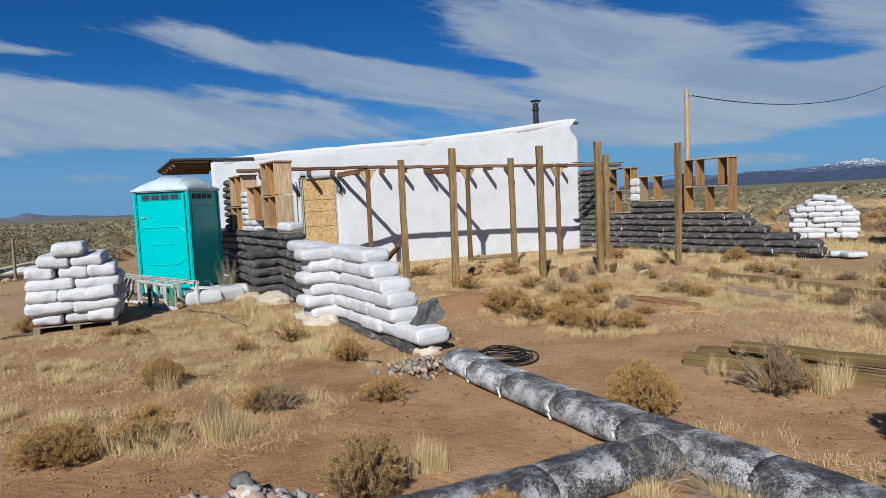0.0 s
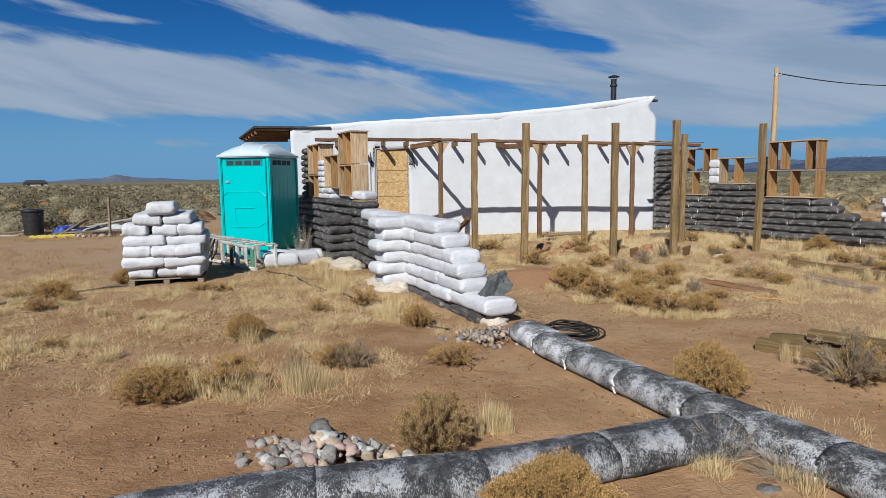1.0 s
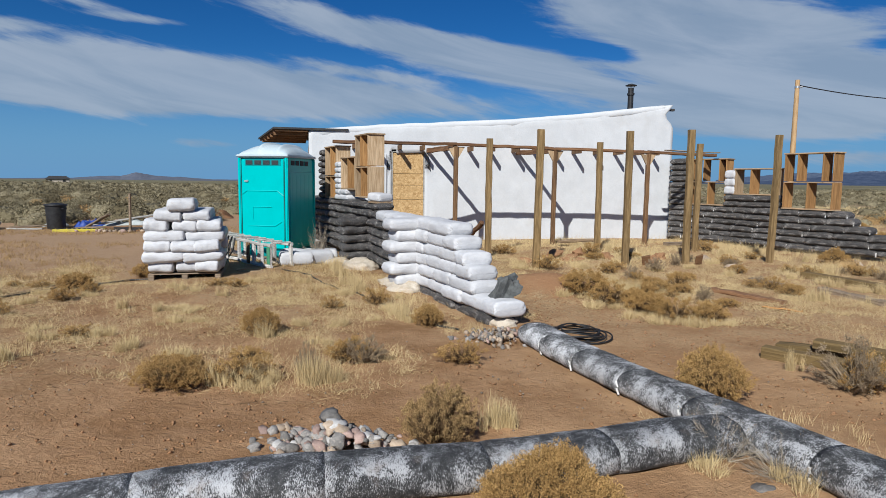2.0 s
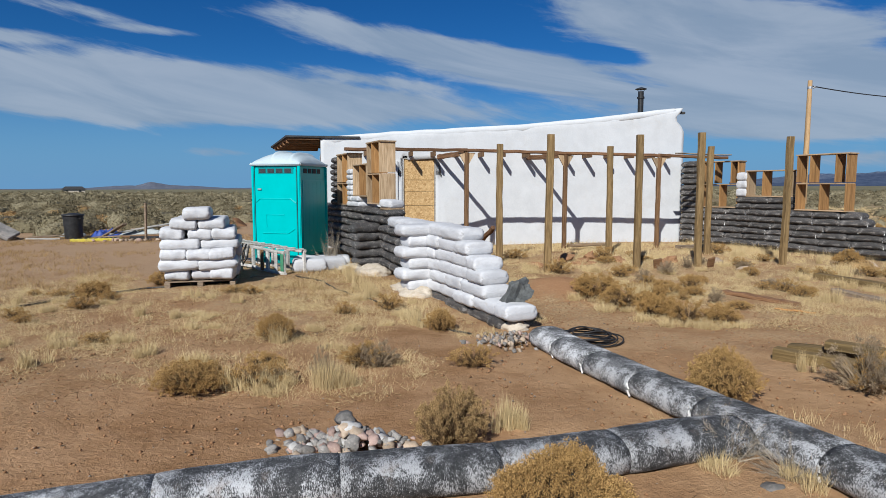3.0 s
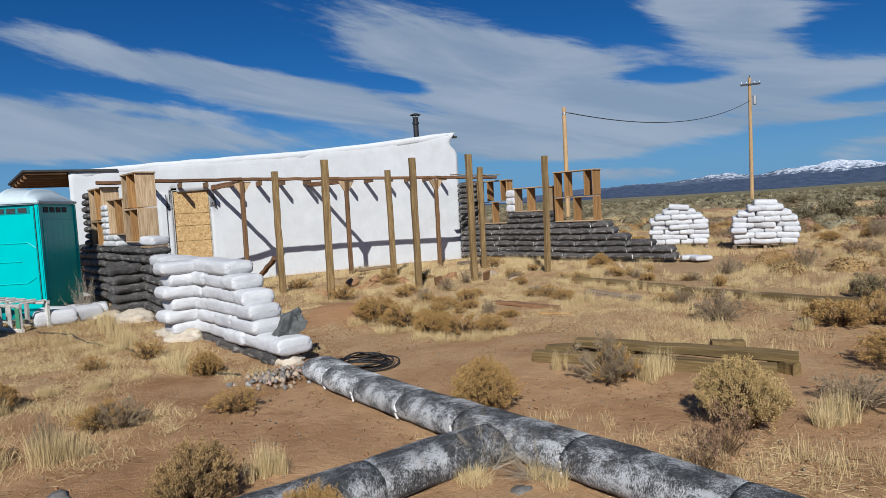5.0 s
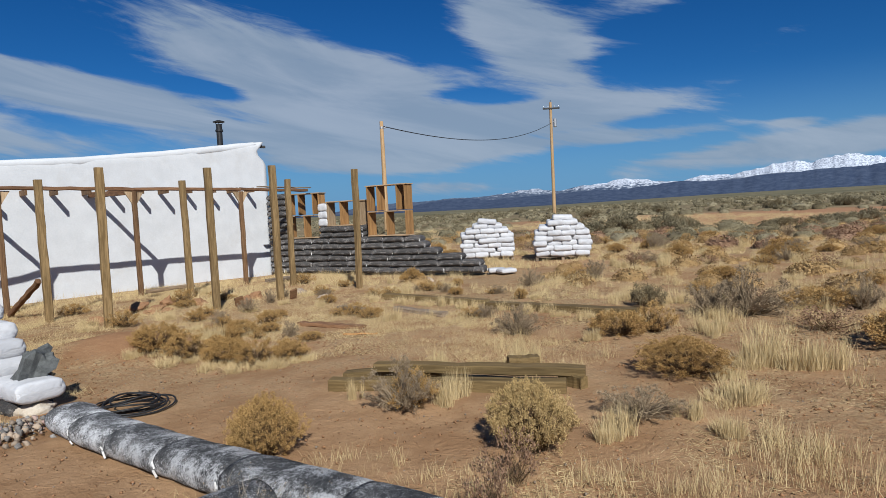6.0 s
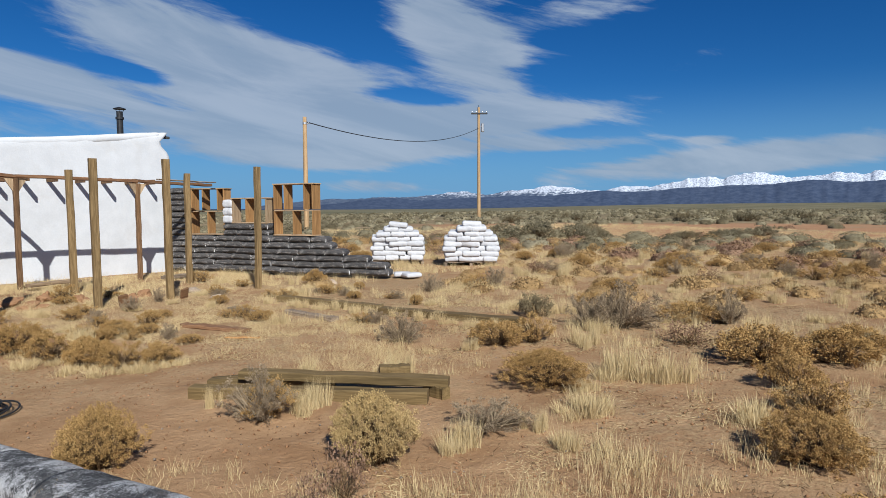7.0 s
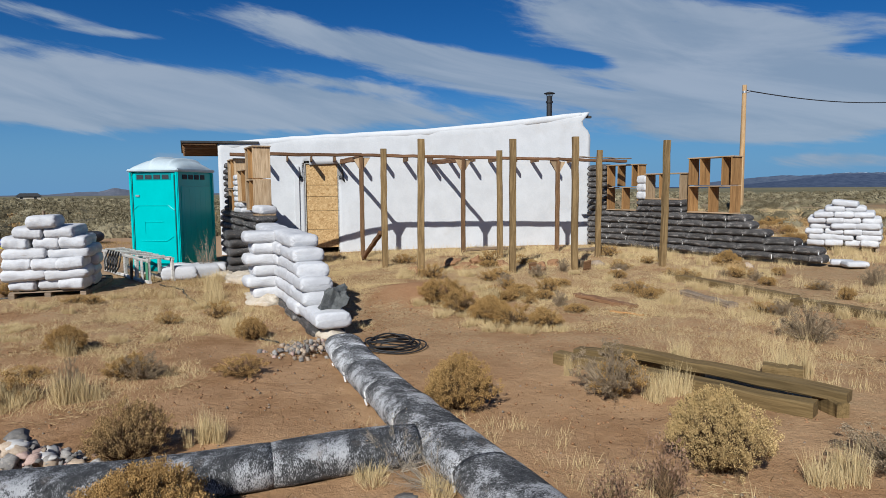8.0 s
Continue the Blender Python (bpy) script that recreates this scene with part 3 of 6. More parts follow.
def ridge(name, label, mat, table, dist, depth, rough, seed, foot=0.0):
    """A far range: crest heights (degrees of elevation by azimuth), broken up by noise."""
    az = np.linspace(table[0][0], table[-1][0], 1300)
    el = np.interp(az, [t[0] for t in table], [t[1] for t in table])
    rows = 9
    vs, fs = [], []
    for a, e in zip(az, el):
        ra = radians(a)
        jag = sum(noise.noise(Vector((a * f, seed, 0))) * 0.6 / f ** 1.0 for f in (0.25, 0.6, 1.3, 2.6, 5.2, 9.0))
        crest = max(2.0, dist * math.tan(radians(max(e, 0.02))) * (1 + rough * jag))
        for r in range(rows):
            f = r / (rows - 1)
            d = dist - depth * (1 - f)
            h = crest * f ** 1.25 * (1 + 0.25 * (1 - f) * noise.noise(Vector((a * 1.6, f * 4, seed + 5))))
            vs.append((math.sin(ra) * d, math.cos(ra) * d, h * f ** 0.1 - 3 * (1 - f) + foot))
    for i in range(len(az) - 1):
        for r in range(rows - 1):
            a = i * rows + r
            fs.append((a, a + rows, a + rows + 1, a + 1))
    tagged(part(name, mesh_of(name, vs, fs, mat, True), ""), label, "mountains", kind="structure")


# the blue of these ranges is air haze held in their materials
ridge("backdrop_snow_range", "snow-capped mountain range on the horizon, blue haze in its colour", "snow_range",
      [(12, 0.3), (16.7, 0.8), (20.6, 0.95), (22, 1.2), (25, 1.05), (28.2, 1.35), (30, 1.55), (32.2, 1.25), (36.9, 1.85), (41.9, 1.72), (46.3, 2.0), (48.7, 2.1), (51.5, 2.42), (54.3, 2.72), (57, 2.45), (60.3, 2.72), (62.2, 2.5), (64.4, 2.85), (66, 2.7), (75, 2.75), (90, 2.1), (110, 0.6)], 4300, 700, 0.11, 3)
ridge("backdrop_ridge", "dark wooded ridge below the snow peaks, tinted with blue haze", "ridge",
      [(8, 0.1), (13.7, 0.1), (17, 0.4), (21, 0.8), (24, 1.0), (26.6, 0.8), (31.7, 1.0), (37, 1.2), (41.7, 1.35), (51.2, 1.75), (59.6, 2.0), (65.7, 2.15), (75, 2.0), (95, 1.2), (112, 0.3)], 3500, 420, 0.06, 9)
ridge("backdrop_hills", "low hills on the far horizon, coloured with blue haze", "hill",
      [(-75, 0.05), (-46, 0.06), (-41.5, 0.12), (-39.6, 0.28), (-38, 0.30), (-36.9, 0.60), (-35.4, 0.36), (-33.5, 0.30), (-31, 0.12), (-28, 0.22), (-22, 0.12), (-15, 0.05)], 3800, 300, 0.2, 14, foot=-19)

# ---- the plastered house ----
HO, HA = Vector((-3.85, 16.6, 0)), math.degrees(math.atan2(3.0, 6.79))
HOUSE = pose(HO.x, HO.y, 0, 0, 0, HA)
TOP = [(-3.05, 2.93), (-1.93, 3.03), (-1.19, 3.11), (-0.29, 3.16), (0.64, 3.24), (2.42, 3.36), (4.63, 3.59), (6.79, 3.87), (7.6, 3.97)]


def top_z(s):
    return float(np.interp(s, [t[0] for t in TOP], [t[1] for t in TOP]))


def house_wall():
    """Front wall skin with a real door opening, a rounded parapet and a flared end, turned back 0.42 m all round."""
    cols = [-3.05 + (7.6 + 3.05) * i / 110 for i in range(111)]
    cols = sorted(set([round(c, 3) for c in cols if abs(c + 0.86) > 0.06 and abs(c - 0.06) > 0.06] + [-0.86, 0.06]))
    rows = [i / 30 for i in range(31)]
    bm = bmesh.new()

    def place(s, f):
        t = top_z(s)
        z = -0.12 + (t + 0.12) * f
        if abs(f - rows[18]) < 1e-6 and -0.95 < s < 0.15:
            z = 2.43
        y = 0.03 * noise.noise(Vector((s * 0.6, z * 0.7, 2))) + 0.010 * noise.noise(Vector((s * 2.5, z * 2.5, 7)))
        if -1.0 < s < 0.2 and z < 2.6:
            y = 0.0
        x = s
        if s > 6.9:
            x += (s - 6.9) / 0.7 * (-0.28 * math.exp(-((z - t + 0.32) / 0.22) ** 2) + 0.02 * noise.noise(Vector((z * 2, 1, 1))))
        if f > 0.97:
            y += 0.03
        return x, y, z

    def door_row(z):
        return z < 2.43

    grid = {}
    for i, s in enumerate(cols):
        for j, f in enumerate(rows):
            x, y, z = place(s, f)
            grid[i, j] = bm.verts.new((x, y, z))
    n, m = len(cols), len(rows)
    holes = lambda i, j: -0.87 < (cols[i] + cols[i + 1]) / 2 < 0.07 and (grid[i, j].co.z + grid[i, j + 1].co.z) / 2 < 2.43
    for i in range(n - 1):
        for j in range(m - 1):
            if not holes(i, j):
                bm.faces.new((grid[i, j], grid[i + 1, j], grid[i + 1, j + 1], grid[i, j + 1]))
    edge = [e for e in bm.edges if e.is_boundary]
    ret = bmesh.ops.extrude_edge_only(bm, edges=edge)
    vs = [v for v in ret["geom"] if isinstance(v, bmesh.types.BMVert)]
    for v in vs:
        v.co.y += 0.16
        if v.co.z > 2.85:
            v.co.z += 0.02
    edge2 = [e for e in ret["geom"] if isinstance(e, bmesh.types.BMEdge)]
    ret = bmesh.ops.extrude_edge_only(bm, edges=edge2)
    for v in ret["geom"]:
        if isinstance(v, bmesh.types.BMVert):
            v.co.y += 0.26
            if v.co.z > 2.85:
                v.co.z -= 0.06
    bmesh.ops.recalc_face_normals(bm, faces=bm.faces)
    return bm


def build_house():
    h = thing("house", HOUSE, "white lime-plastered house with a sloping parapet and boarded door", "house")
    part("wall", house_wall(), "plaster", h, smooth=True)
    for name, a in (("side_wall", (7.05, 0.45, -0.1, 7.5, 6.2, 3.75)), ("side_wall", (-3.0, 0.45, -0.1, -2.6, 6.2, 2.75)), ("back_wall", (-2.55, 5.8, -0.1, 7.0, 6.2, 2.9))):
        part(name, box(*a, bevel=0.03), "plaster", h)
    # roof deck behind the parapet, rising with it
    def slab(s0, s1, y0, y1, drop, thick):
        bm = bmesh.new()
        k = 14
        ring = [[bm.verts.new((s, y, top_z(s) - drop + dz)) for y, dz in ((y0, 0), (y1, -0.25), (y1, -0.25 - thick), (y0, -thick))] for s in [s0 + (s1 - s0) * i / k for i in range(k + 1)]]
        for a, b in zip(ring, ring[1:]):
            for j in range(4):
                bm.faces.new((a[j], b[j], b[(j + 1) % 4], a[(j + 1) % 4]))
        bm.faces.new(ring[0][::-1])
        bm.faces.new(ring[-1])
        bmesh.ops.recalc_face_normals(bm, faces=bm.faces)
        return bm

    part("roof", slab(-2.95, 7.66, 0.26, 6.5, -0.02, 0.10), "roof", h, "dark roofing behind the parapet")
    # flat roof edge over the west end, its outer edge running back and outwards
    def skewed(rows, z0, z1):
        bm = bmesh.new()
        low, high = [[bm.verts.new((x, y, z)) for x, y in rows] for z in (z0, z1)]
        bm.faces.new(low[::-1])
        bm.faces.new(high)
        for a in range(len(rows)):
            b = (a + 1) % len(rows)
            bm.faces.new((low[a], low[b], high[b], high[a]))
        return bm

    part("eave", skewed([(-3.94, -0.07), (-2.02, -0.05), (-2.02, 4.9), (-4.62, 4.9)], 2.935, 2.985), "roof", h, "dark roof edge over the west overhang")
    part("soffit", skewed([(-3.90, -0.02), (-3.08, -0.02), (-3.08, 4.85), (-4.56, 4.85)], 2.885, 2.931), "brown", h, "brown plywood soffit")
    for i in range(5):
        y = 0.25 + i * 0.95
        part("rafter", box(-3.92 - 0.13 * y, y, 2.80, -3.08, y + 0.045, 2.882, 0.004), "brown", h)
    # boarded door: five strips of strand board and pale jambs
    zs = [0.12, 0.62, 1.13, 1.52, 1.83, 2.40]
    for a, b in zip(zs, zs[1:]):
        part("board", box(-0.82, 0.05, a + 0.004, 0.025, 0.066, b - 0.004, 0.003), "osb", h)
    for s in (-0.855, 0.03):
        part("jamb", box(s, 0.012, 0.05, s + 0.03, 0.16, 2.42, 0.004), "silver_x", h)
    part("head_jamb", box(-0.82, 0.02, 2.405, 0.025, 0.16, 2.43, 0.003), "silver_x", h)
    part("trim", box(-1.13, -0.045, 0.0, -1.0, -0.004, 2.35, 0.008), "plaster", h, "white painted trim board beside the door")
    # uneven plaster cap along the parapet
    bm = bmesh.new()
    ring = []
    for i in range(91):
        s = -3.0 + 10.3 * i / 90
        o = 0.004 + 0.020 * noise.noise(Vector((s * 0.9, 3, 1))) + 0.012 * noise.noise(Vector((s * 4, 1, 1)))
        dz = 0.02 * noise.noise(Vector((s * 1.7, 9, 2)))
        t = top_z(s)
        ring.append([bm.verts.new(p) for p in ((s, 0.03, t - 0.24 + dz), (s, -o - 0.004, t - 0.05 + dz), (s, -o + 0.05, t + 0.026 + dz), (s, 0.22, t + 0.038 + dz), (s, 0.24, t - 0.06))])
    for a, c in zip(ring, ring[1:]):
        for j in range(5):
            bm.faces.new((a[j], c[j], c[(j + 1) % 5], a[(j + 1) % 5]))
    bm.faces.new(ring[0][::-1])
    bm.faces.new(ring[-1])
    bmesh.ops.recalc_face_normals(bm, faces=bm.faces)
    part("parapet_cap", bm, "plaster", h, smooth=True)
    # stubs that stick out of the wall, for a porch roof not yet built
    for i, s in enumerate([-1.9, -1.3, -0.68, -0.07, 0.59, 1.27, 1.87, 2.56, 3.17, 3.78, 4.38, 5.04, 5.68, 6.3, 6.85]):
        part("stub", box(s - 0.022, -0.57 - 0.05 * math.sin(i * 2.1), 2.46, s + 0.022, 0.1, 2.59, 0.004), "redwood", h)
    part("gutter_end", box(7.30, 0.06, 3.80, 7.66, 0.16, 3.87, 0.01), "roof", h, "dark gutter end at the parapet corner")
    pipe = thing("stove_pipe", HOUSE @ pose(5.9 + 0.75, 0.9, 3.55), "black steel stove pipe with a flat cap", "stove pipe")
    bm = tube([(0, 0, 0), (0, 0, 1.0)], 0.085, 14)
    part("pipe", bm, "black", pipe, smooth=False)
    part("collar", tube([(0, 0, 0.78), (0, 0, 0.84)], 0.11, 14), "black", pipe)
    part("cap", tube([(0, 0, 1.06), (0, 0, 1.08), (0, 0, 1.12)], [0.17, 0.17, 0.05], 16), "black", pipe)
    for i in range(3):
        a = i * 2.1
        part("bracket", tube([(0.08 * math.cos(a), 0.08 * math.sin(a), 0.96), (0.12 * math.cos(a), 0.12 * math.sin(a), 1.07)], 0.008, 5), "black", pipe)


build_house()

# ---- porch frame ----
POSTS = [(-0.464, 11.462, 2.62), (1.215, 12.182, 2.64), (2.411, 12.673, 2.70), (4.287, 13.822, 2.68),
         (-1.575, 13.06, 2.56), (0.782, 14.544, 2.57), (3.04, 15.236, 2.58)]
for i, (x, y, z) in enumerate(POSTS):
    p = thing("wooden_post", pose(x, y, 0, 0.5 * math.sin(i * 3), 0.6 * math.cos(i * 2), 20 + 6 * math.sin(i * 5)),
              "square treated timber post set upright in the ground", "post", "posts of the unbuilt porch")
    vs, fs = worn_post(0.122, 0.112, z + 0.25, 40 + i, 0.004)
    part("shaft", mesh_of("shaft", [(a, b, c - 0.25) for a, b, c in vs], fs, "post"), "", p)

BEAM = [(-5.1, 13.1, 2.50), (-2.63, 14.91, 2.54), (-0.27, 15.97, 2.50), (2.11, 16.98, 2.46), (3.95, 17.85, 2.42)]
frame_ = thing("porch_frame", pose(-2.588, 14.66, 0), "brown stained porch frame of posts and crooked beams", "porch frame")
FI = pose(-2.588, 14.66, 0).inverted()
for i, (a, b) in enumerate(zip(BEAM, BEAM[1:])):
    bar("beam", FI @ Vector(a), FI @ Vector(b), 0.12, 0.075, "redwood_x", frame_, seed=60 + i)
for i in (1, 2, 3):
    x, y, z = BEAM[i]
    vs, fs = worn_post(0.10, 0.10, z + 0.15, 70 + i, 0.003)
    part("post", mesh_of("post", [(a, b, c - 0.2) for a, b, c in vs], fs, "redwood"), "", frame_, m=FI @ pose(x, y, 0, 0, 0, 25))
    foot = HOUSE @ Vector(((HOUSE.inverted() @ Vector((x, y, 0))).x - 0.32, 0.0, 2.46))
    if i < 3:
        bar("rafter", FI @ Vector((x, y, z - 0.06)), FI @ foot, 0.045, 0.13, "redwood_x", frame_, seed=75 + i)
    for s in (-1, 1):
        d = Vector((0.88, 0.47, 0)) * s
        bm = bmesh.new()
        q = [Vector((0, 0, -0.06)) + d * 0.05, Vector((0, 0, -0.06)) + d * 0.22, Vector((0, 0, -0.34)) + d * 0.05]
        off = Vector((0.47, -0.88, 0)) * 0.02
        a = [bm.verts.new(v - off) for v in q]
        b = [bm.verts.new(v + off) for v in q]
        bm.faces.new(a)
        bm.faces.new(b[::-1])
        for j in range(3):
            bm.faces.new((a[j], b[j], b[(j + 1) % 3], a[(j + 1) % 3]))
        bmesh.ops.recalc_face_normals(bm, faces=bm.faces)
        part("gusset", bm, "pale", frame_, m=FI @ pose(x, y, z))
bar("brace", FI @ Vector((-2.5, 14.5, 0.05)), FI @ Vector((-1.75, 13.35, 0.75)), 0.09, 0.09, "redwood_x", frame_, seed=80)
bar("upper_plate", FI @ Vector((2.6, 17.4, 2.53)), FI @ Vector((4.1, 18.2, 2.50)), 0.14, 0.03, "grey_x", frame_, seed=81)

# ---- bag walls ----
WEST = [Vector((-6.4, 15.3)), Vector((-3.67, 11.6)), Vector((-2.1, 9.0)), Vector((-0.42, 6.6))]
WEST_LEN = [0, 4.6, 7.63, 10.56]


def on_line(pts, lens, s):
    for a, b, l0, l1 in zip(pts, pts[1:], lens, lens[1:]):
        if s <= l1 or l1 == lens[-1]:
            d = (b - a).normalized()
            return a + d * (s - l0), d
    return None


def course(parent, pts, lens, s0, s1, z, h, width, meshes, length=0.75, side=0.0, shift=0.0, tie=0.0):
    """One course of sacks end to end along a bent line."""
    s = s0
    first = True
    while s < s1 - 0.12:
        l = length * (0.85 + 0.3 * rng.random())
        if first:
            l *= 0.55 + shift
            first = False
        if s + l > s1 - 0.2:
            l = s1 - s
        c, d = on_line(pts, lens, s + l / 2)
        a = math.degrees(math.atan2(d.y, d.x)) + rng.normal(0, 1.2)
        nx, ny = d.y, -d.x
        o = side + rng.normal(0, 0.012)
        bag_at(parent, meshes, (c.x + nx * o, c.y + ny * o, z + rng.normal(0, 0.004)), a, (l * 1.04, width * (0.95 + 0.1 * rng.random()), h * 1.2), rng.normal(0, 0.8))
        if tie:
            e, d = on_line(pts, lens, s + l)
            for sg in (-1, 1):
                part("tie", TIE, "", parent, m=pose(e.x + nx * (o + sg * (width / 2 - 0.025)), e.y + ny * (o + sg * (width / 2 - 0.025)), z + h * 0.2, 0, 0, a + 20 * rng.normal()) @ Matrix.Diagonal((0.016, 0.01, tie * h * (0.5 + rng.random()), 1)))
        s += l


def build_west_wall():
    w = thing("wall_west", pose(0, 0, 0), "stepped earthbag wall of white and black filled sacks", "wall", kind="structure")
    h = 0.165
    ends = [10.38, 9.77, 9.74, 9.57, 9.27, 9.0]
    course(w, WEST, WEST_LEN, 6.6, 10.2, -0.07, h, 0.40, BLACK_BAGS, side=0.0)
    for i in range(6):
        z = 0.09 + i * h
        white_from = 6.9 if i < 5 else 5.6
        course(w, WEST, WEST_LEN, white_from, ends[i], z, h, 0.42, WHITE_BAGS, length=0.56, shift=0.5 * (i % 2))
        course(w, WEST, WEST_LEN, 0.1 if i < 6 else 3, white_from, z, h, 0.42, BLACK_BAGS, length=0.85, shift=0.5 * (i % 2), tie=0.0)
        # short buttress of white sacks, and one of black sacks farther on
        for at, meshes, n, long in ((7.7, WHITE_BAGS, 1, 0.52 if i % 2 else 0.42), (4.55, BLACK_BAGS, 2, 0.5)):
            c, d = on_line(WEST, WEST_LEN, at)
            out = Vector((d.y, -d.x))
            ang = math.degrees(math.atan2(out.y, out.x))
            if n == 1:
                q = c + out * (0.08 + long / 2)
                bag_at(w, meshes, (q.x, q.y, z), ang + rng.normal(0, 3), (long, 0.42, h * 1.12))
            if n == 2 and i < 5:
                q = c + out * (0.40 + 0.03 * rng.normal())
                bag_at(w, meshes, (q.x, q.y, z), ang + rng.normal(0, 5), (0.56, 0.44, h * 1.15), rng.normal(0, 2))
    # topping course where the shelves stand
    course(w, WEST, WEST_LEN, 0.1, 5.3, 0.09 + 6 * h, 0.13, 0.42, BLACK_BAGS, length=0.8)
    for s, z0, k in ((3.05, 1.20, 1), (2.62, 1.20, 7)):
        for i in range(k + 1 if k == 1 else k):
            c, d = on_line(WEST, WEST_LEN, s)
            l = 0.55 if k == 1 else 0.34
            bag_at(w, WHITE_BAGS, (c.x, c.y, z0 + i * 0.12), math.degrees(math.atan2(d.y, d.x)) + rng.normal(0, 3), (l, 0.42, 0.135))
    # end pier against the house, tall and black
    for i in range(8):
        c, d = on_line(WEST, WEST_LEN, 1.2)
        bag_at(w, BLACK_BAGS, (c.x, c.y, 1.2 + i * 0.145), math.degrees(math.atan2(d.y, d.x)) + rng.normal(0, 3), (0.42, 0.42, 0.165))
    for s, o, r, hh in ((7.75, -0.32, 0.30, 0.17), (7.2, -0.34, 0.24, 0.12), (5.3, -0.45, 0.36, 0.2), (4.8, -0.75, 0.3, 0.16), (10.2, 0.0, 0.17, 0.085)):
        c, d = on_line(WEST, WEST_LEN, s)
        q = c + Vector((-d.y, d.x)) * o
        bm = bmesh.new()
        bmesh.ops.create_icosphere(bm, subdivisions=4, radius=1)
        for v in bm.verts:
            k = 1 + 0.22 * noise.noise(v.co * 2.2 + Vector((s, 0, 0))) + 0.08 * noise.noise(v.co * 7)
            v.co = Vector((v.co.x * r * 1.25 * k, v.co.y * r * k, v.co.z * hh * k))
        part("mortar_lump", bm, "lump", w, "pale rough mortar heaped at the wall's foot", True, pose(q.x, q.y, 0.0, 0, 0, -55))


build_west_wall()

EAST = [Vector((3.15, 19.45)), Vector((4.4, 18.35)), Vector((6.1, 16.2)), Vector((7.95, 14.45))]
EAST_LEN = [0]
for a_, b_ in zip(EAST, EAST[1:]):
    EAST_LEN.append(EAST_LEN[-1] + (b_ - a_).length)


def build_east_wall():
    w = thing("wall_east", pose(0, 0, 0), "stepped earthbag wall of black net sacks with white ties", "wall", kind="structure")
    h = 0.165
    ends = [6.72, 6.65, 6.15, 5.5, 5.15, 5.0]
    for i, e in enumerate(ends):
        course(w, EAST, EAST_LEN, 0.0, e, 0.04 + i * h, h, 0.42, BLACK_BAGS, length=0.70, shift=0.6 * (i % 2), tie=0.45)
    for i in range(2):
        course(w, EAST, EAST_LEN, 1.75, 3.25, 0.04 + (6 + i) * h, h, 0.42, BLACK_BAGS, length=0.9, shift=0.4 * i, tie=0.5)
    for i in range(8):
        course(w, EAST, EAST_LEN, 0.0, 0.62, 1.03 + i * 0.165, h, 0.44, BLACK_BAGS, length=1.2)
    for i in range(3):
        c, d = on_line(EAST, EAST_LEN, 1.88)
        bag_at(w, WHITE_BAGS, (c.x, c.y, 1.37 + i * 0.215), math.degrees(math.atan2(d.y, d.x)), (0.32, 0.42, 0.24))


build_east_wall()
c_, d_ = on_line(EAST, EAST_LEN, 6.72)
for k_ in range(2):
    b_ = tagged(part("fallen_bag", WHITE_BAGS[k_], "", m=pose(c_.x + 0.28 + 0.12 * k_, c_.y - 0.1 - 0.3 * k_, 0.02, 0, 0, -20 + 25 * k_) @ Matrix.Diagonal((0.42, 0.33, 0.13, 1))),
                "white filled sack lying on the ground", "sandbag", "loose sacks by the black wall")


# ---- wooden shelf frames set on the walls ----
def shelf_unit(name, line, lens, s0, s1, z0, z1, cells, depth, label, side_mat="pale", inner="amber"):
    """Open-fronted boxes: cells lists (x0, x1, z0, z1) of each board-built compartment as fractions of the frame."""
    c, d = on_line(line, lens, s0)
    m = pose(c.x, c.y, z0, 0, 0, math.degrees(math.atan2(d.y, d.x)))
    u = thing(name, m, label, "shelf")
    L, H, t = s1 - s0, z1 - z0, 0.03
    part("bottom_board", box(-0.02, -depth / 2, 0, L + 0.02, depth / 2, t, 0.004), "pale_x", u)
    part("top_board", box(-0.03, -depth / 2 - 0.01, H - t, L + 0.03, depth / 2 + 0.01, H, 0.004), "pale_x", u)
    done = set()
    for x0, x1, a, b in cells:
        for x in (x0, x1):
            key = (round(x, 2), round(a, 2))
            if key not in done:
                done.add(key)
                edge = x in (0, 1)
                X = min(max(x * L, t / 2), L - t / 2)
                part("upright", box(X - t / 2, -depth / 2, a * H + t, X + t / 2, depth / 2, b * H - (t if b == 1 else 0.0), 0.004), side_mat if edge else inner, u)
        if a > 0 and ("h", round(a, 2), round(x0, 2)) not in done:
            done.add(("h", round(a, 2), round(x0, 2)))
            part("shelf_board", box(x0 * L + t / 2, -depth / 2, a * H - t / 2, x1 * L - t / 2, depth / 2, a * H + t / 2, 0.004), "pale_x", u)
    return u


shelf_unit("shelf_frame", WEST, WEST_LEN, 3.88, 4.70, 1.30, 2.56, [(0, 0.45, 0, 0.48), (0.45, 1, 0, 0.48), (0, 0.4, 0.48, 1), (0.4, 1, 0.48, 1)], 0.34, "tall pale plank shelf frame standing on the black sacks")
shelf_unit("shelf_frame", WEST, WEST_LEN, 2.85, 3.84, 1.44, 2.14, [(0, 0.5, 0, 1), (0.5, 1, 0, 1)], 0.34, "low pale plank shelf frame on white sacks")
shelf_unit("shelf_frame", WEST, WEST_LEN, 1.5, 2.45, 1.22, 2.42, [(0, 0.5, 0, 0.42), (0.5, 1, 0, 0.42), (0, 0.5, 0.42, 1), (0.5, 1, 0.42, 1)], 0.34, "pale plank shelf frame beside the house corner")
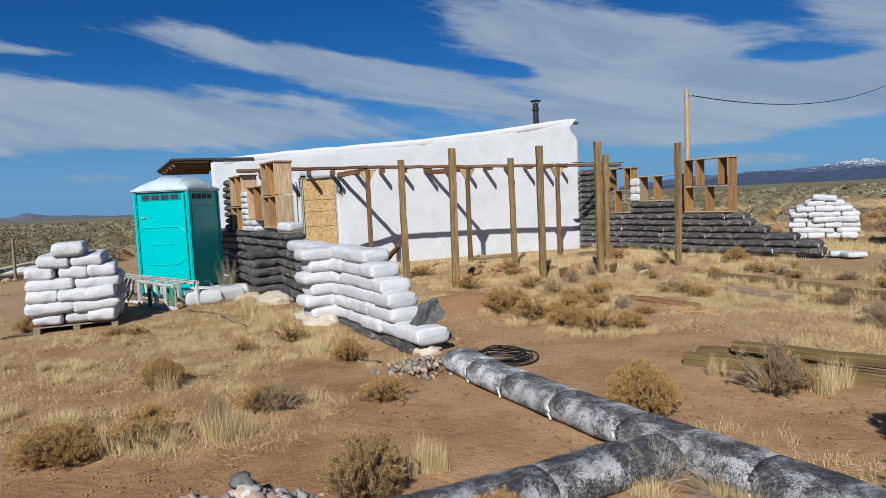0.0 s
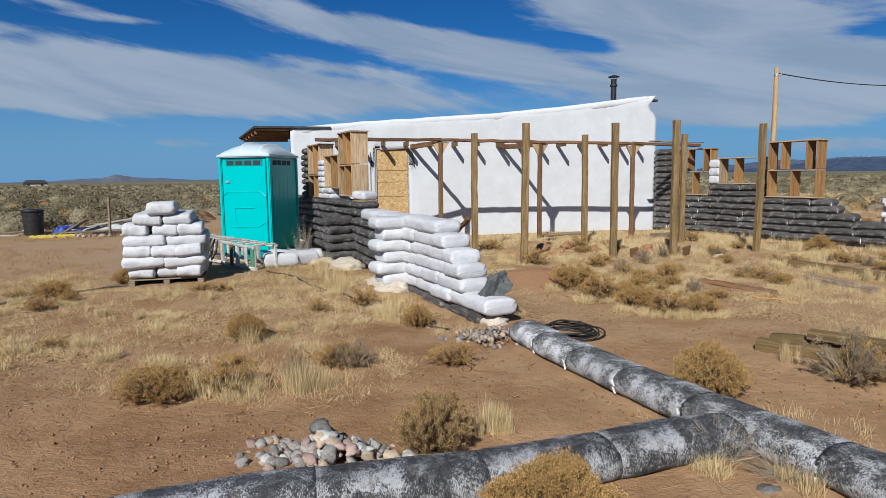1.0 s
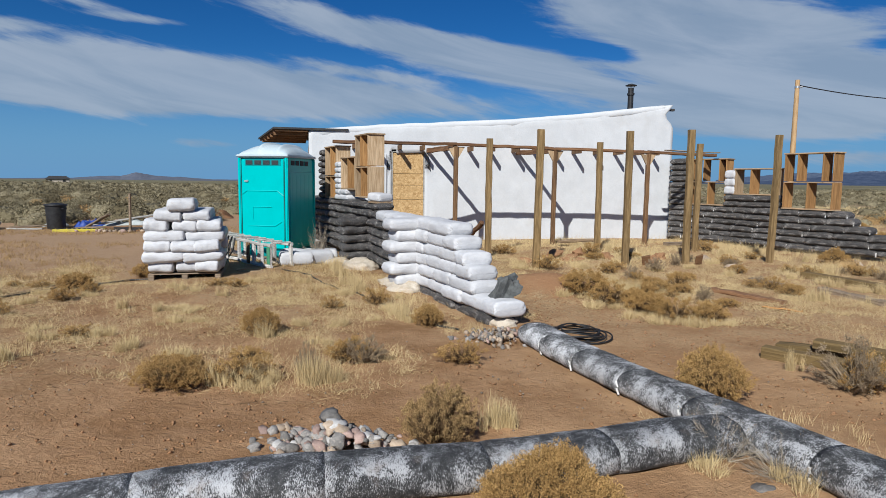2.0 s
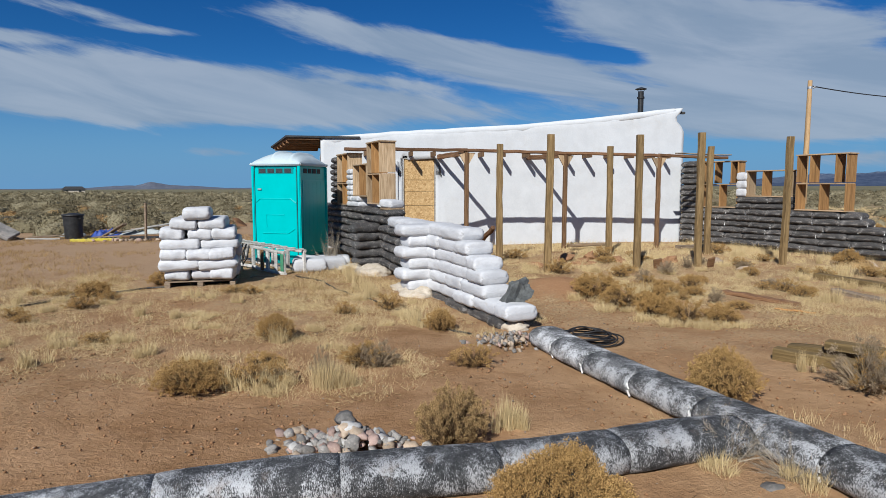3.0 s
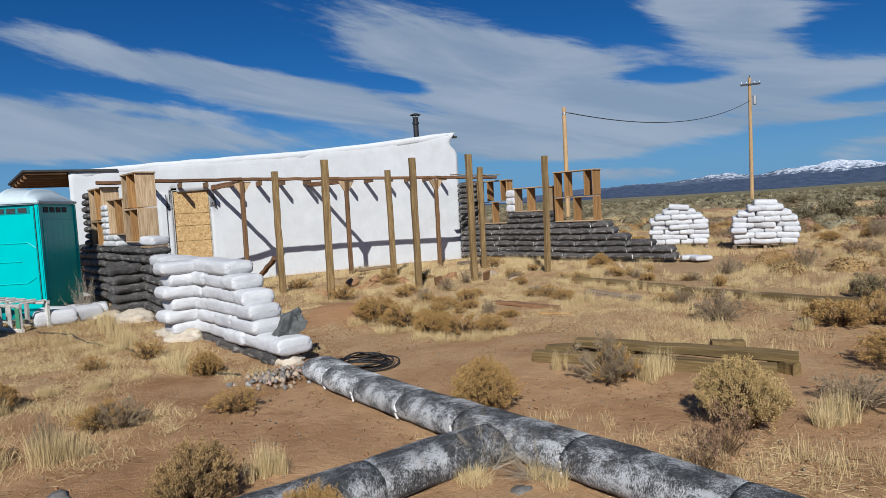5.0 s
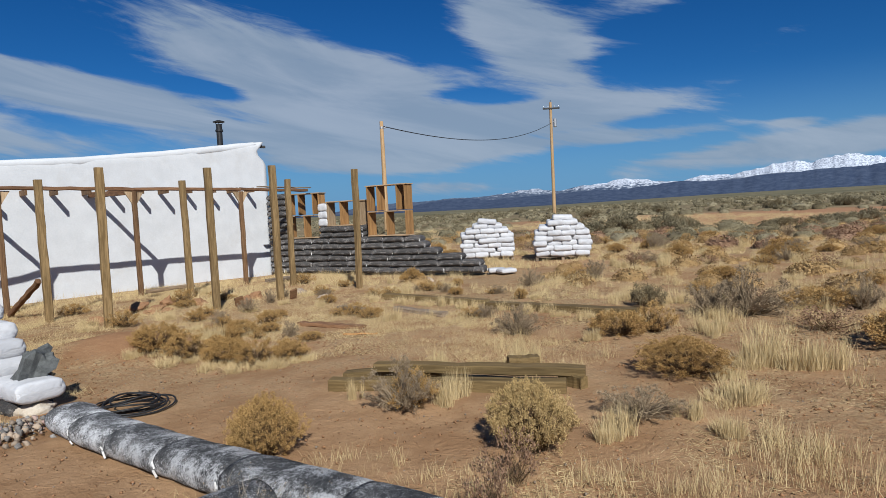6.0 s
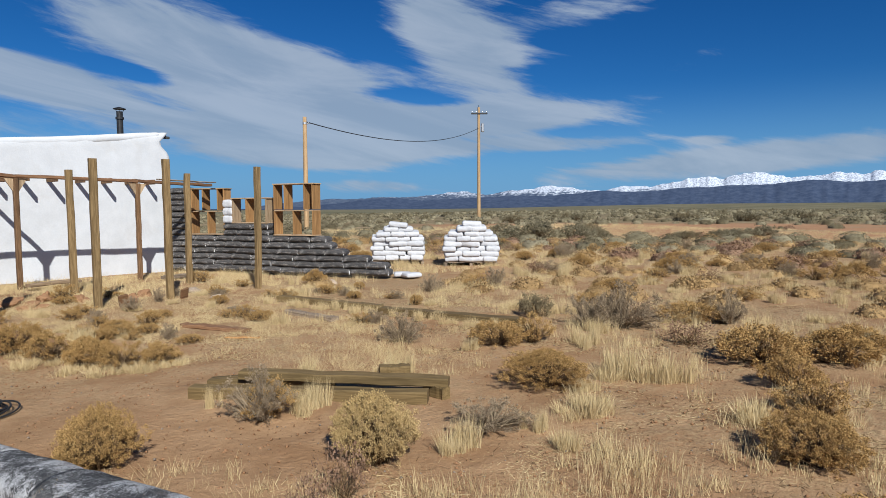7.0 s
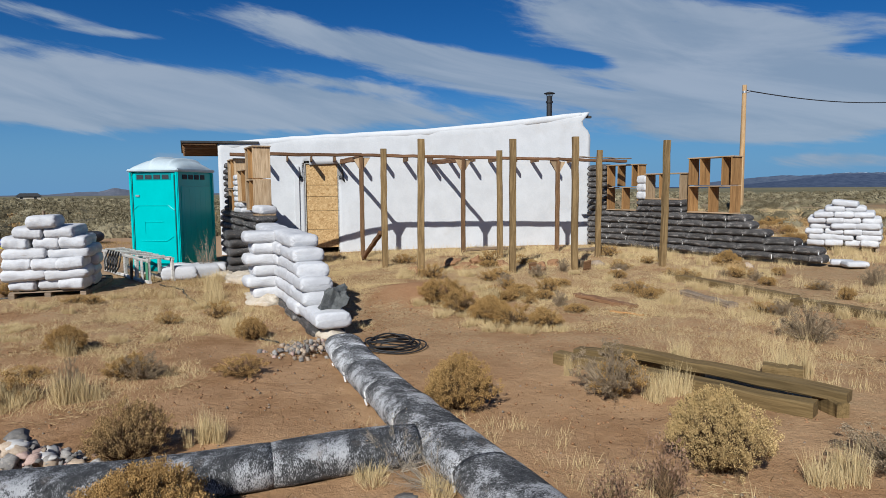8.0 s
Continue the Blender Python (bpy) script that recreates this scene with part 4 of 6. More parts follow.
shelf_unit("shelf_frame", EAST, EAST_LEN, 0.68, 1.72, 1.06, 2.36, [(0, 0.5, 0, 0.5), (0.5, 1, 0, 0.5), (0, 0.35, 0.5, 1), (0.35, 0.8, 0.5, 1), (0.8, 1, 0.5, 1)], 0.36, "amber plank shelf frame beside the black pier", "amber")
shelf_unit("shelf_frame", EAST, EAST_LEN, 2.02, 3.2, 1.38, 2.08, [(0, 0.42, 0, 1), (0.42, 1, 0, 1)], 0.36, "low amber plank shelf frame on black sacks", "pale")
shelf_unit("shelf_frame", EAST, EAST_LEN, 3.45, 4.7, 1.06, 2.44, [(0, 0.5, 0, 0.48), (0.5, 1, 0, 0.48), (0, 0.28, 0.48, 1), (0.28, 0.78, 0.48, 1), (0.78, 1, 0.48, 1)], 0.36, "large amber plank shelf frame on the black wall", "amber")
c_, d_ = on_line(WEST, WEST_LEN, 5.05)
tagged(part("loose_bag", WHITE_BAGS[2], "", m=pose(c_.x, c_.y, 1.245, 0, 3, -40) @ Matrix.Diagonal((0.40, 0.34, 0.17, 1))), "white filled sack resting on a board", "sandbag")
tagged(part("board_offcut", box(-0.2, -0.17, 0, 0.2, 0.17, 0.035), "pale_x", m=pose(c_.x, c_.y, 1.215, 0, 0, -50)), "short pale board under the loose sack", "board")


# ---- the foundation tubes ----
def tube_bag(points, w, h, seed, res=26):
    """A filled net tube on the ground: flat-bottomed, sagging, closed at both ends."""
    pts = [Vector(p) for p in points]
    segs = [0]
    for a, b in zip(pts, pts[1:]):
        segs.append(segs[-1] + (b - a).length)
    total = segs[-1]
    n = max(10, int(total / 0.05))
    vs, fs = [], []
    for i in range(n + 1):
        s = total * i / n
        j = max(k for k in range(len(segs) - 1) if segs[k] <= s + 1e-6)
        f = (s - segs[j]) / (segs[j + 1] - segs[j])
        c = pts[j].lerp(pts[j + 1], f)
        d = (pts[min(j + 1, len(pts) - 1)] - pts[j]).normalized()
        u = Vector((d.y, -d.x))
        e = min(s, total - s)
        k = 0.965 + 0.035 * min(1, e / 0.07) ** 0.5
        fade = min(1.0, e / 0.15)
        swell = 1 + 0.03 * fade * math.sin(s * 4 + seed)
        gz = float(ground_z(c.x, c.y))
        for q in range(res):
            t = 2 * math.pi * q / res
            cc, ss = math.cos(t), math.sin(t)
            rr = 1 + fade * 0.05 * noise.noise(Vector((s * 3 + seed, cc * 1.5, ss * 1.5))) + fade * 0.025 * noise.noise(Vector((s * 11, cc * 4, ss * 4 + seed)))
            x = math.copysign(abs(cc) ** 0.8, cc) * w / 2 * k * rr * swell
            z = math.copysign(abs(ss) ** 0.85, ss) * h / 2 * k * rr
            p = c + u * x
            vs.append((p.x, p.y, gz + h * 0.42 + z))
    for i in range(n):
        for q in range(res):
            fs.append((i * res + q, i * res + (q + 1) % res, (i + 1) * res + (q + 1) % res, (i + 1) * res + q))
    fs += [tuple(range(res))[::-1], tuple(range(n * res, n * res + res))]
    return vs, fs


def net_tube(label, path, w, h, cuts, seed):
    t = thing("earth_tube", pose(0, 0, 0), label, "earth tube", "filled net tubes laid out as a wall line")
    pts = [Vector(p) for p in path]
    fine = []
    for i in range(len(pts) - 1):
        p0, p1, p2, p3 = pts[max(i - 1, 0)], pts[i], pts[i + 1], pts[min(i + 2, len(pts) - 1)]
        for k in range(8):
            f = k / 8
            fine.append(0.5 * ((2 * p1) + (p2 - p0) * f + (2 * p0 - 5 * p1 + 4 * p2 - p3) * f * f + (3 * p1 - p0 - 3 * p2 + p3) * f ** 3))
    fine.append(pts[-1])
    lens = [0]
    for a, b in zip(fine, fine[1:]):
        lens.append(lens[-1] + (b - a).length)
    stops = [0] + [c * lens[-1] for c in cuts] + [lens[-1]]
    for i, (a, b) in enumerate(zip(stops, stops[1:])):
        sub = [on_line(fine, lens, a)[0]] + [f for f, l in zip(fine, lens) if a + 0.02 < l < b - 0.02] + [on_line(fine, lens, b)[0]]
        vs, fs = tube_bag(sub, w, h, seed + i)
        d0 = sub[-1] - sub[0]
        m0 = pose(sub[0].x, sub[0].y, 0, 0, 0, math.degrees(math.atan2(d0.y, d0.x)))
        inv = m0.inverted()
        part("tube_section", mesh_of("tube_section", [inv @ Vector(v) for v in vs], fs, "tube_bag", True), "", t, m=m0)
        if 0 < i:
            c, d = on_line(fine, lens, a)
            g = float(ground_z(c.x, c.y))
            for k in range(2):
                side = Vector((d.y, -d.x)) * (w / 2 * (0.93, 0.97, 0.86)[k])
                q = c + side + d * rng.normal(0, 0.012)
                part("tie", TIE, "", t, m=pose(q.x, q.y, g + (0.02, 0.08, 0.15)[k], rng.normal(0, 20), rng.normal(0, 20), rng.random() * 90) @ Matrix.Diagonal((0.009, 0.013, 0.022 + 0.032 * rng.random(), 1)))


net_tube("dark net tube filled with earth, dusted chalky white", [(-0.22, 6.15), (0.12, 5.5), (0.52, 4.85), (0.98, 4.12), (1.30, 3.62), (1.62, 3.15), (1.98, 2.62), (2.5, 1.9), (3.0, 1.2)], 0.385, 0.225, [0.09, 0.19, 0.30, 0.42, 0.58, 0.74, 0.88], 2)
net_tube("dark net tube joining the long one, dusted chalky white", [(1.12, 3.58), (0.80, 3.45), (0.30, 3.17), (-0.30, 2.88), (-0.95, 2.60), (-1.5, 2.36), (-2.1, 2.02), (-2.7, 1.72), (-3.5, 1.3), (-4.4, 0.8)], 0.37, 0.22, [0.14, 0.26, 0.40, 0.55, 0.7, 0.85], 5)


# ---- portable toilet ----
def build_toilet():
    t = thing("portable_toilet", pose(-5.65, 11.92, 0.20, 0, 0, -3), "turquoise plastic portable toilet with a white domed roof", "portable toilet")
    W, D, H = 1.16, 1.28, 1.90
    part("skid", box(-W - 0.03, -0.03, -0.20, 0.03, D + 0.03, -0.06, 0.02), "aqua_dark", t)
    for x in (-W + 0.074, -0.083):
        part("door_seam", box(x, -0.009, -0.03, x + 0.009, 0.0, H - 0.02, 0.0), "vent", t, "dark gap beside the door")
    part("body", box(-W + 0.02, 0.03, -0.06, -0.02, D, H, 0.03, 2), "aqua", t)
    for x in (-W, -0.07):
        part("corner_post", box(x, -0.012, -0.08, x + 0.07, 0.09, H, 0.016, 2), "aqua", t)
    part("back_post", box(-0.065, D - 0.07, -0.08, 0.008, D + 0.012, H, 0.016, 2), "aqua", t)
    door = part("door", box(-W + 0.085, -0.006, -0.02, -0.085, 0.035, H - 0.06, 0.012, 2), "aqua", t)
    # moulded bands on the door
    def rib(pts, name="moulding", parent=door):
        part(name, tube(pts, 0.011, 6), "aqua", parent)
    x0, x1, y = -W + 0.10, -0.10, -0.008
    rib([(x0, y, 1.12), (x0 + 0.11, y, 1.20), (x1 - 0.14, y, 1.20), (x1, y, 1.10)])
    rib([(x0 + 0.16, y, 0.46), (x1 - 0.2, y, 0.46), (x1 - 0.04, y, 0.56)])
    rib([(x0 + 0.25, y, 0.60), (x0 + 0.25, y, 0.86), (x1 - 0.28, y, 0.86)])
    part("latch", box(x0 + 0.06, -0.03, 1.38, x0 + 0.15, -0.004, 1.42, 0.006), "steel", door)
    part("vent_band", box(-W + 0.17, -0.010, 1.72, -0.15, 0.0, 1.86, 0.006), "aqua_dark", door)
    for i in range(4):
        a = -W + 0.20 + i * 0.20
        part("vent", box(a, -0.018, 1.745, a + 0.155, -0.008, 1.835, 0.004), "vent", door, "dark vent screen")
    part("side_panel", box(-0.022, 0.12, 0.02, -0.008, D - 0.10, H - 0.30, 0.006), "aqua", t)
    for i in range(4):
        a = 0.18 + i * 0.21
        part("vent", box(-0.024, a, 1.74, -0.010, a + 0.16, 1.84, 0.004), "vent", t, "dark vent screen")
    for i in range(5):
        a = 0.2 + i * 0.19
        part("side_rib", box(-0.02, a, 0.05, -0.006, a + 0.03, 1.55, 0.006), "aqua", t)
    # roof: rim and ribbed dome
    part("rim", box(-W - 0.03, -0.04, H, 0.03, D + 0.04, H + 0.06, 0.02, 2), "dome", t)
    n = 60
    vs, fs = [], []
    for i in range(n + 1):
        for j in range(n + 1):
            u, v = -1 + 2 * i / n, -1 + 2 * j / n
            e = (1 - abs(u) ** 2.6) ** 0.62 * (1 - abs(v) ** 3.0) ** 0.6
            z = 0.235 * e
            rib_ = 0.045 * max(0.0, math.cos((u + 0.18) * 2.6 * math.pi)) ** 5 * min(1, e * 1.5)
            vs.append((-W / 2 + u * (W / 2 - 0.005), D / 2 + v * (D / 2 - 0.005), H + 0.055 + z + rib_))
    for i in range(n):
        for j in range(n):
            a = i * (n + 1) + j
            fs.append((a, a + n + 1, a + n + 2, a + 1))
    part("dome", mesh_of("dome", vs, fs, "dome", True), "", t, "milky white ribbed dome")


build_toilet()


# ---- pallets of sacks ----
def pallet_stack(label, x, y, angle, rows, width, h, depth_bags, z0=0.12, pal="grey_x"):
    p = thing("pallet", pose(x, y, float(ground_z(x, y)), 0, 0, angle), "weathered wooden pallet on the ground", "pallet", "pallets under sacks")
    d = depth_bags * 0.5
    for i in range(6):
        yy = -d + 0.05 + i * (2 * d - 0.1 - 0.1) / 5
        part("deck_slat", box(-width / 2, yy, 0.095, width / 2, yy + 0.09, 0.115, 0.003), pal, p)
    for i in range(3):
        xx = -width / 2 + i * (width - 0.09) / 2
        part("stringer", box(xx, -d, 0.0, xx + 0.09, d, 0.094, 0.004), pal, p)
    s = thing("sandbag_stack", pose(x, y, float(ground_z(x, y)) + z0, 0, 0, angle), label, "sandbag stack", "stacks of filled sacks")
    z = 0.0
    for r, (n, half) in enumerate(rows):
        step = 2 * half / n
        for k in range(depth_bags):
            if k > 0 and r >= len(rows) - 1:
                continue
            for i in range(n):
                yy = -d + 0.25 + k * 0.5 + rng.normal(0, 0.035)
                xx = -half + step * (i + 0.5) + rng.normal(0, 0.022)
                bag_at(s, WHITE_BAGS, (xx, yy, z), rng.normal(0, 3) + (180 if rng.random() < 0.5 else 0), (step * (0.97 + 0.07 * rng.random()), 0.56 + 0.06 * rng.random(), h * (1.2 + 0.14 * rng.random())), rng.normal(0, 2.5))
        z += h
    return s


pallet_stack("white filled sacks stacked in a stepped heap on a pallet", -6.38, 9.55, 26, [(3, 0.54), (2, 0.60), (3, 0.58), (2, 0.60), (3, 0.55), (2, 0.40), (1, 0.21)], 1.1, 0.165, 2)
pallet_stack("white filled sacks heaped on a pallet in dry grass", 10.1, 19.25, -25, [(4, 0.80), (3, 0.82), (4, 0.83), (3, 0.81), (4, 0.80), (3, 0.66), (2, 0.44), (1, 0.28)], 1.62, 0.148, 3)
pallet_stack("white filled sacks stacked high near the utility pole", 11.87, 17.5, -30, [(4, 0.80), (3, 0.82), (4, 0.83), (3, 0.81), (4, 0.80), (3, 0.66), (2, 0.44), (1, 0.28)], 1.62, 0.152, 3)

# ---- timber lying about ----
def lying(name, p, q, w, h, mat, label, group="", z=0.0, tilt=0.0):
    """A loose timber resting on the ground from p to q (its base line)."""
    a, b = Vector((*p, 0)), Vector((*q, 0))
    ga, gb = float(ground_z(*p)) + z, float(ground_z(*q)) + z + tilt
    length = (b - a).length
    vs, fs = worn_post(w, h, length, int(abs(p[0] * 100 + q[1] * 37)) % 900, 0.005)
    me = mesh_of(name, [(c, x, y + h / 2) for x, y, c in vs], fs, mat)
    pitch = -math.degrees(math.atan2(gb - ga, length))
    ob = part(name, me, "", m=pose(a.x, a.y, ga - 0.012, 0, pitch, math.degrees(math.atan2(b.y - a.y, b.x - a.x))))
    return tagged(ob, label, "timber", group or "timbers lying in the grass")


lying("timber", (2.0, 6.03), (3.86, 4.80), 0.15, 0.125, "green_x", "greenish treated timber half hidden by brush")
lying("timber", (2.2, 6.28), (3.25, 5.62), 0.15, 0.12, "green_x", "greenish treated timber lying under another one")
lying("timber", (2.46, 6.05), (4.12, 4.88), 0.16, 0.085, "green_x", "long greenish treated timber laid across others", z=0.115)
lying("timber", (3.80, 5.80), (4.10, 5.70), 0.15, 0.15, "green_x", "short squared timber offcut in dry grass")
lying("timber", (3.98, 5.06), (4.05, 4.80), 0.1, 0.13, "green_x", "squared timber block under the long timber")
lying("timber", (4.2, 11.55), (5.42, 9.65), 0.20, 0.12, "green_x", "long weathered beam lying in dry grass")
lying("timber", (5.38, 9.5), (6.72, 7.4), 0.22, 0.12, "green_x", "long greyed beam lying in dry grass")
lying("plank", (4.0, 10.2), (4.45, 9.15), 0.16, 0.08, "grey_x", "weathered grey plank flat on the ground")
lying("plank", (3.25, 11.2), (3.6, 10.5), 0.14, 0.05, "grey_x", "weathered grey plank in dry grass")
lying("plank", (2.35, 9.95), (3.1, 9.0), 0.16, 0.06, "redwood_x", "weathered brown plank in dry grass")
lying("plank", (2.75, 8.75), (3.15, 8.45), 0.05, 0.025, "orange", "thin orange lath on the ground")
lying("plank", (-0.1, 15.6), (0.82, 16.2), 0.20, 0.07, "pale_x", "brown plank lying below the house wall", z=0.10)
lying("plank", (2.6, 16.6), (3.6, 17.3), 0.2, 0.08, "grey_x", "grey plank lying beside the porch posts", z=0.04)
lying("plank", (-7.60, 6.95), (-7.55, 7.85), 0.05, 0.03, "pale_x", "pale thin plank on the yard ground")
for x_, y_, a_ in ((1.62, 12.25, 10), (2.65, 12.72, 30)):
    tagged(part("wood_offcut", box(-0.08, -0.02, 0, 0.08, 0.02, 0.24, 0.006), "brown", m=pose(x_, y_, float(ground_z(x_, y_)) - 0.02, 24, -12, a_)), "dark wood offcut standing by a post", "wood block", "offcuts by the posts")


# ---- stones ----
def stone_mesh(seed, mat, sub=2, rough=0.30):
    bm = bmesh.new()
    bmesh.ops.create_icosphere(bm, subdivisions=sub, radius=0.5)
    o = Vector((seed * 3.7, seed * 1.3, 0))
    for v in bm.verts:
        v.co *= 1 + rough * noise.noise(v.co * 2.6 + o) + 0.16 * noise.noise(v.co * 6 + o)
    me = bpy.data.meshes.new("stone")
    bm.to_mesh(me)
    bm.free()
    me.polygons.foreach_set("use_smooth", [rough < 0.65] * len(me.polygons))
    me.materials.append(M[mat])
    return me


STONES = [stone_mesh(i, m, 2, 0.62) for i, m in enumerate(["stone", "stone", "stone_white", "stone_tan", "stone_tan", "stone_pink", "stone_pink", "stone"])]


def rock_pile():
    p = thing("rock_pile", pose(-1.22, 3.14, 0), "heap of grey, white and tan river stones", "rock pile")
    r = np.random.default_rng(5)
    placed = []
    for i in range(190):
        for _ in range(40):
            x, y = r.normal(-0.08, 0.28), r.normal(0, 0.10)
            if abs(x) < 0.62 and abs(y) < 0.22:
                break
        size = 0.026 + 0.05 * r.random() ** 1.6
        if i < 16:
            size = 0.065 + 0.03 * r.random()
        lift = max(0.0, 0.13 * (1 - (x / 0.45) ** 2 - (y / 0.2) ** 2)) * r.random()
        g = float(ground_z(x - 1.22, y + 3.14))
        m = pose(x, y, g + size * 0.22 + lift, *(r.random(3) * 40), ) @ pose(0, 0, 0, 0, 0, r.random() * 360) @ Matrix.Diagonal((size * 1.25, size, size * 0.72, 1))
        part("stone", STONES[int(r.integers(len(STONES)))], "", p, m=m)
    part("stone", STONES[0], "", p, "large blue-grey stone on top of the heap", m=pose(-0.12, 0.07, 0.17, 10, -8, 30) @ Matrix.Diagonal((0.135, 0.11, 0.10, 1)))
    part("stone", STONES[2], "", p, m=pose(-0.06, -0.01, 0.145, 5, 8, 70) @ Matrix.Diagonal((0.14, 0.11, 0.08, 1)))
    part("stone", STONES[4], "", p, m=pose(0.32, 0.02, 0.04, 5, 8, 160) @ Matrix.Diagonal((0.13, 0.10, 0.08, 1)))
    part("stone", STONES[2], "", p, m=pose(0.13, -0.02, 0.08, 5, 8, 20) @ Matrix.Diagonal((0.13, 0.10, 0.09, 1)))


rock_pile()


def gravel_heap():
    p = thing("gravel_heap", pose(-0.60, 6.16, 0), "small heap of grey gravel at the wall's foot", "gravel heap")
    r = np.random.default_rng(8)
    for i in range(260):
        x, y = r.normal(-0.05, 0.17), r.normal(0, 0.14)
        s = 0.010 + 0.050 * r.random() ** 2.2
        lift = max(0, 0.10 - 0.22 * math.hypot(x - 0.1, y - 0.08)) * r.random()
        part("stone", STONES[[0, 3, 6, 4, 1, 7, 3, 5][int(r.integers(8))]], "", p, m=pose(x, y, float(ground_z(x - 0.60, y + 6.16)) + 0.2 * s + lift, *(r.random(3) * 90)) @ Matrix.Diagonal((s * 1.2, s, s * 0.8, 1)))


gravel_heap()
rock_ = box(-0.5, -0.5, -0.5, 0.5, 0.5, 0.5, 0.0)
bmesh.ops.subdivide_edges(rock_, edges=rock_.edges[:], cuts=3, use_grid_fill=True)
for v_ in rock_.verts:
    v_.co = v_.co * (0.86 + 0.55 * noise.noise(v_.co * 1.9 + Vector((4.1, 0.3, 2.2)))) + Vector((0.10 * v_.co.z, 0, 0)) + v_.co.normalized() * 0.06 * noise.noise(v_.co * 6)
tagged(part("boulder", rock_, "dark_stone", m=pose(-0.60, 6.99, 0.40, 8, 14, 24) @ Matrix.Diagonal((0.26, 0.20, 0.32, 1))), "dark grey rough stone wedged against the white sacks", "stone")
tagged(part("boulder", STONES[0], "", m=pose(1.19, 3.05, 0.03, 0, 5, 20) @ Matrix.Diagonal((0.16, 0.11, 0.07, 1))), "flat grey stone beside the net tube", "stone")
for x_, y_, s_ in ((6.1, 14.2, 0.2), (3.2, 12.4, 0.2), (1.7, 12.05, 0.14), (2.9, 13.6, 0.24)):
    tagged(part("boulder", STONES[3], "", m=pose(x_, y_, float(ground_z(x_, y_)) + s_ * 0.15, 5, 5, 50 * x_) @ Matrix.Diagonal((s_ * 1.3, s_, s_ * 0.6, 1))), "pale stone lying in dry grass", "stone", "stones in the grass")


for k_, (x_, y_, w_, h_, a_) in enumerate([(-0.17, 13.25, 0.42, 0.14, 20), (0.36, 13.5, 0.34, 0.16, 60), (-0.75, 12.2, 0.3, 0.10, 10), (1.75, 12.4, 0.26, 0.17, 80), (0.15, 12.75, 0.5, 0.09, 35), (0.95, 13.1, 0.36, 0.1, 110), (2.0, 13.2, 0.3, 0.12, 40)]):
    tagged(part("earth_block", stone_mesh(60 + k_, "clod", 3, 0.7), "", m=pose(x_, y_, float(ground_z(x_, y_)) + h_ * 0.25, 8, -10, a_) @ Matrix.Diagonal((w_, w_ * 0.7, h_ * 1.6, 1))), "broken block of dry earth under the porch posts", "earth block", "earth blocks by the posts")


# ---- hose coil and hoses ----
def coil():
    c = thing("hose_coil", pose(0.22, 6.45, float(ground_z(0.22, 6.45)), 0, 0, 10), "loose coil of black rubber hose on bare earth", "hose")
    r = np.random.default_rng(3)
    for k in range(7):
        a, b = 0.36 - 0.03 * k + r.normal(0, 0.012), 0.31 - 0.03 * k + r.normal(0, 0.012)
        ox, oy, ph = r.normal(0, 0.015), r.normal(0, 0.015), r.random() * 6.28
        pts = [(ox + a * math.cos(t), oy + b * math.sin(t), 0.03 + 0.014 * k + 0.02 * math.sin(2 * t + ph)) for t in [6.28318 * i / 40 for i in range(40)]]
        part("hose_loop", tube(pts, 0.0085, 7, closed=True), "rubber", c, smooth=True)
    part("hose_end", tube([(0.3, -0.02, 0.03), (0.1, -0.2, 0.03), (-0.1, -0.15, 0.03), (-0.22, 0.0, 0.04)], 0.0115, 7), "rubber", c)


coil()


def ground_line(name, pts, radius, mat, label, category):
    fine = []
    for a, b in zip(pts, pts[1:]):
        for k in range(10):
            x, y = a[0] + (b[0] - a[0]) * k / 10 + 0.03 * math.sin(a[0] * 7 + k), a[1] + (b[1] - a[1]) * k / 10 + 0.03 * math.cos(a[1] * 5 + k)
            fine.append((x, y, float(ground_z(x, y)) + radius * 0.9))
    tagged(part(name, tube(fine, radius, 6), mat), label, category)


ground_line("garden_hose", [(-7.5, 6.55), (-7.35, 7.6), (-6.9, 8.15), (-6.2, 8.75), (-5.6, 9.3)], 0.015, "rubber", "dark hose lying across the yard", "hose")
ground_line("cable", [(-4.9, 10.0), (-4.2, 9.6), (-3.6, 8.8), (-2.6, 7.9), (-1.8, 7.0), (-1.0, 6.35)], 0.012, "rubber", "black cable lying on the ground", "cable")
ring_ = [(-5.45 + 0.2 * math.cos(t) * 1.2, 9.85 + 0.14 * math.sin(t), 0.03) for t in [6.28318 * i / 24 for i in range(24)]]
tagged(part("hose_ring", tube(ring_, 0.013, 6, closed=True), "hose"), "ring of tan hose on the ground", "hose")


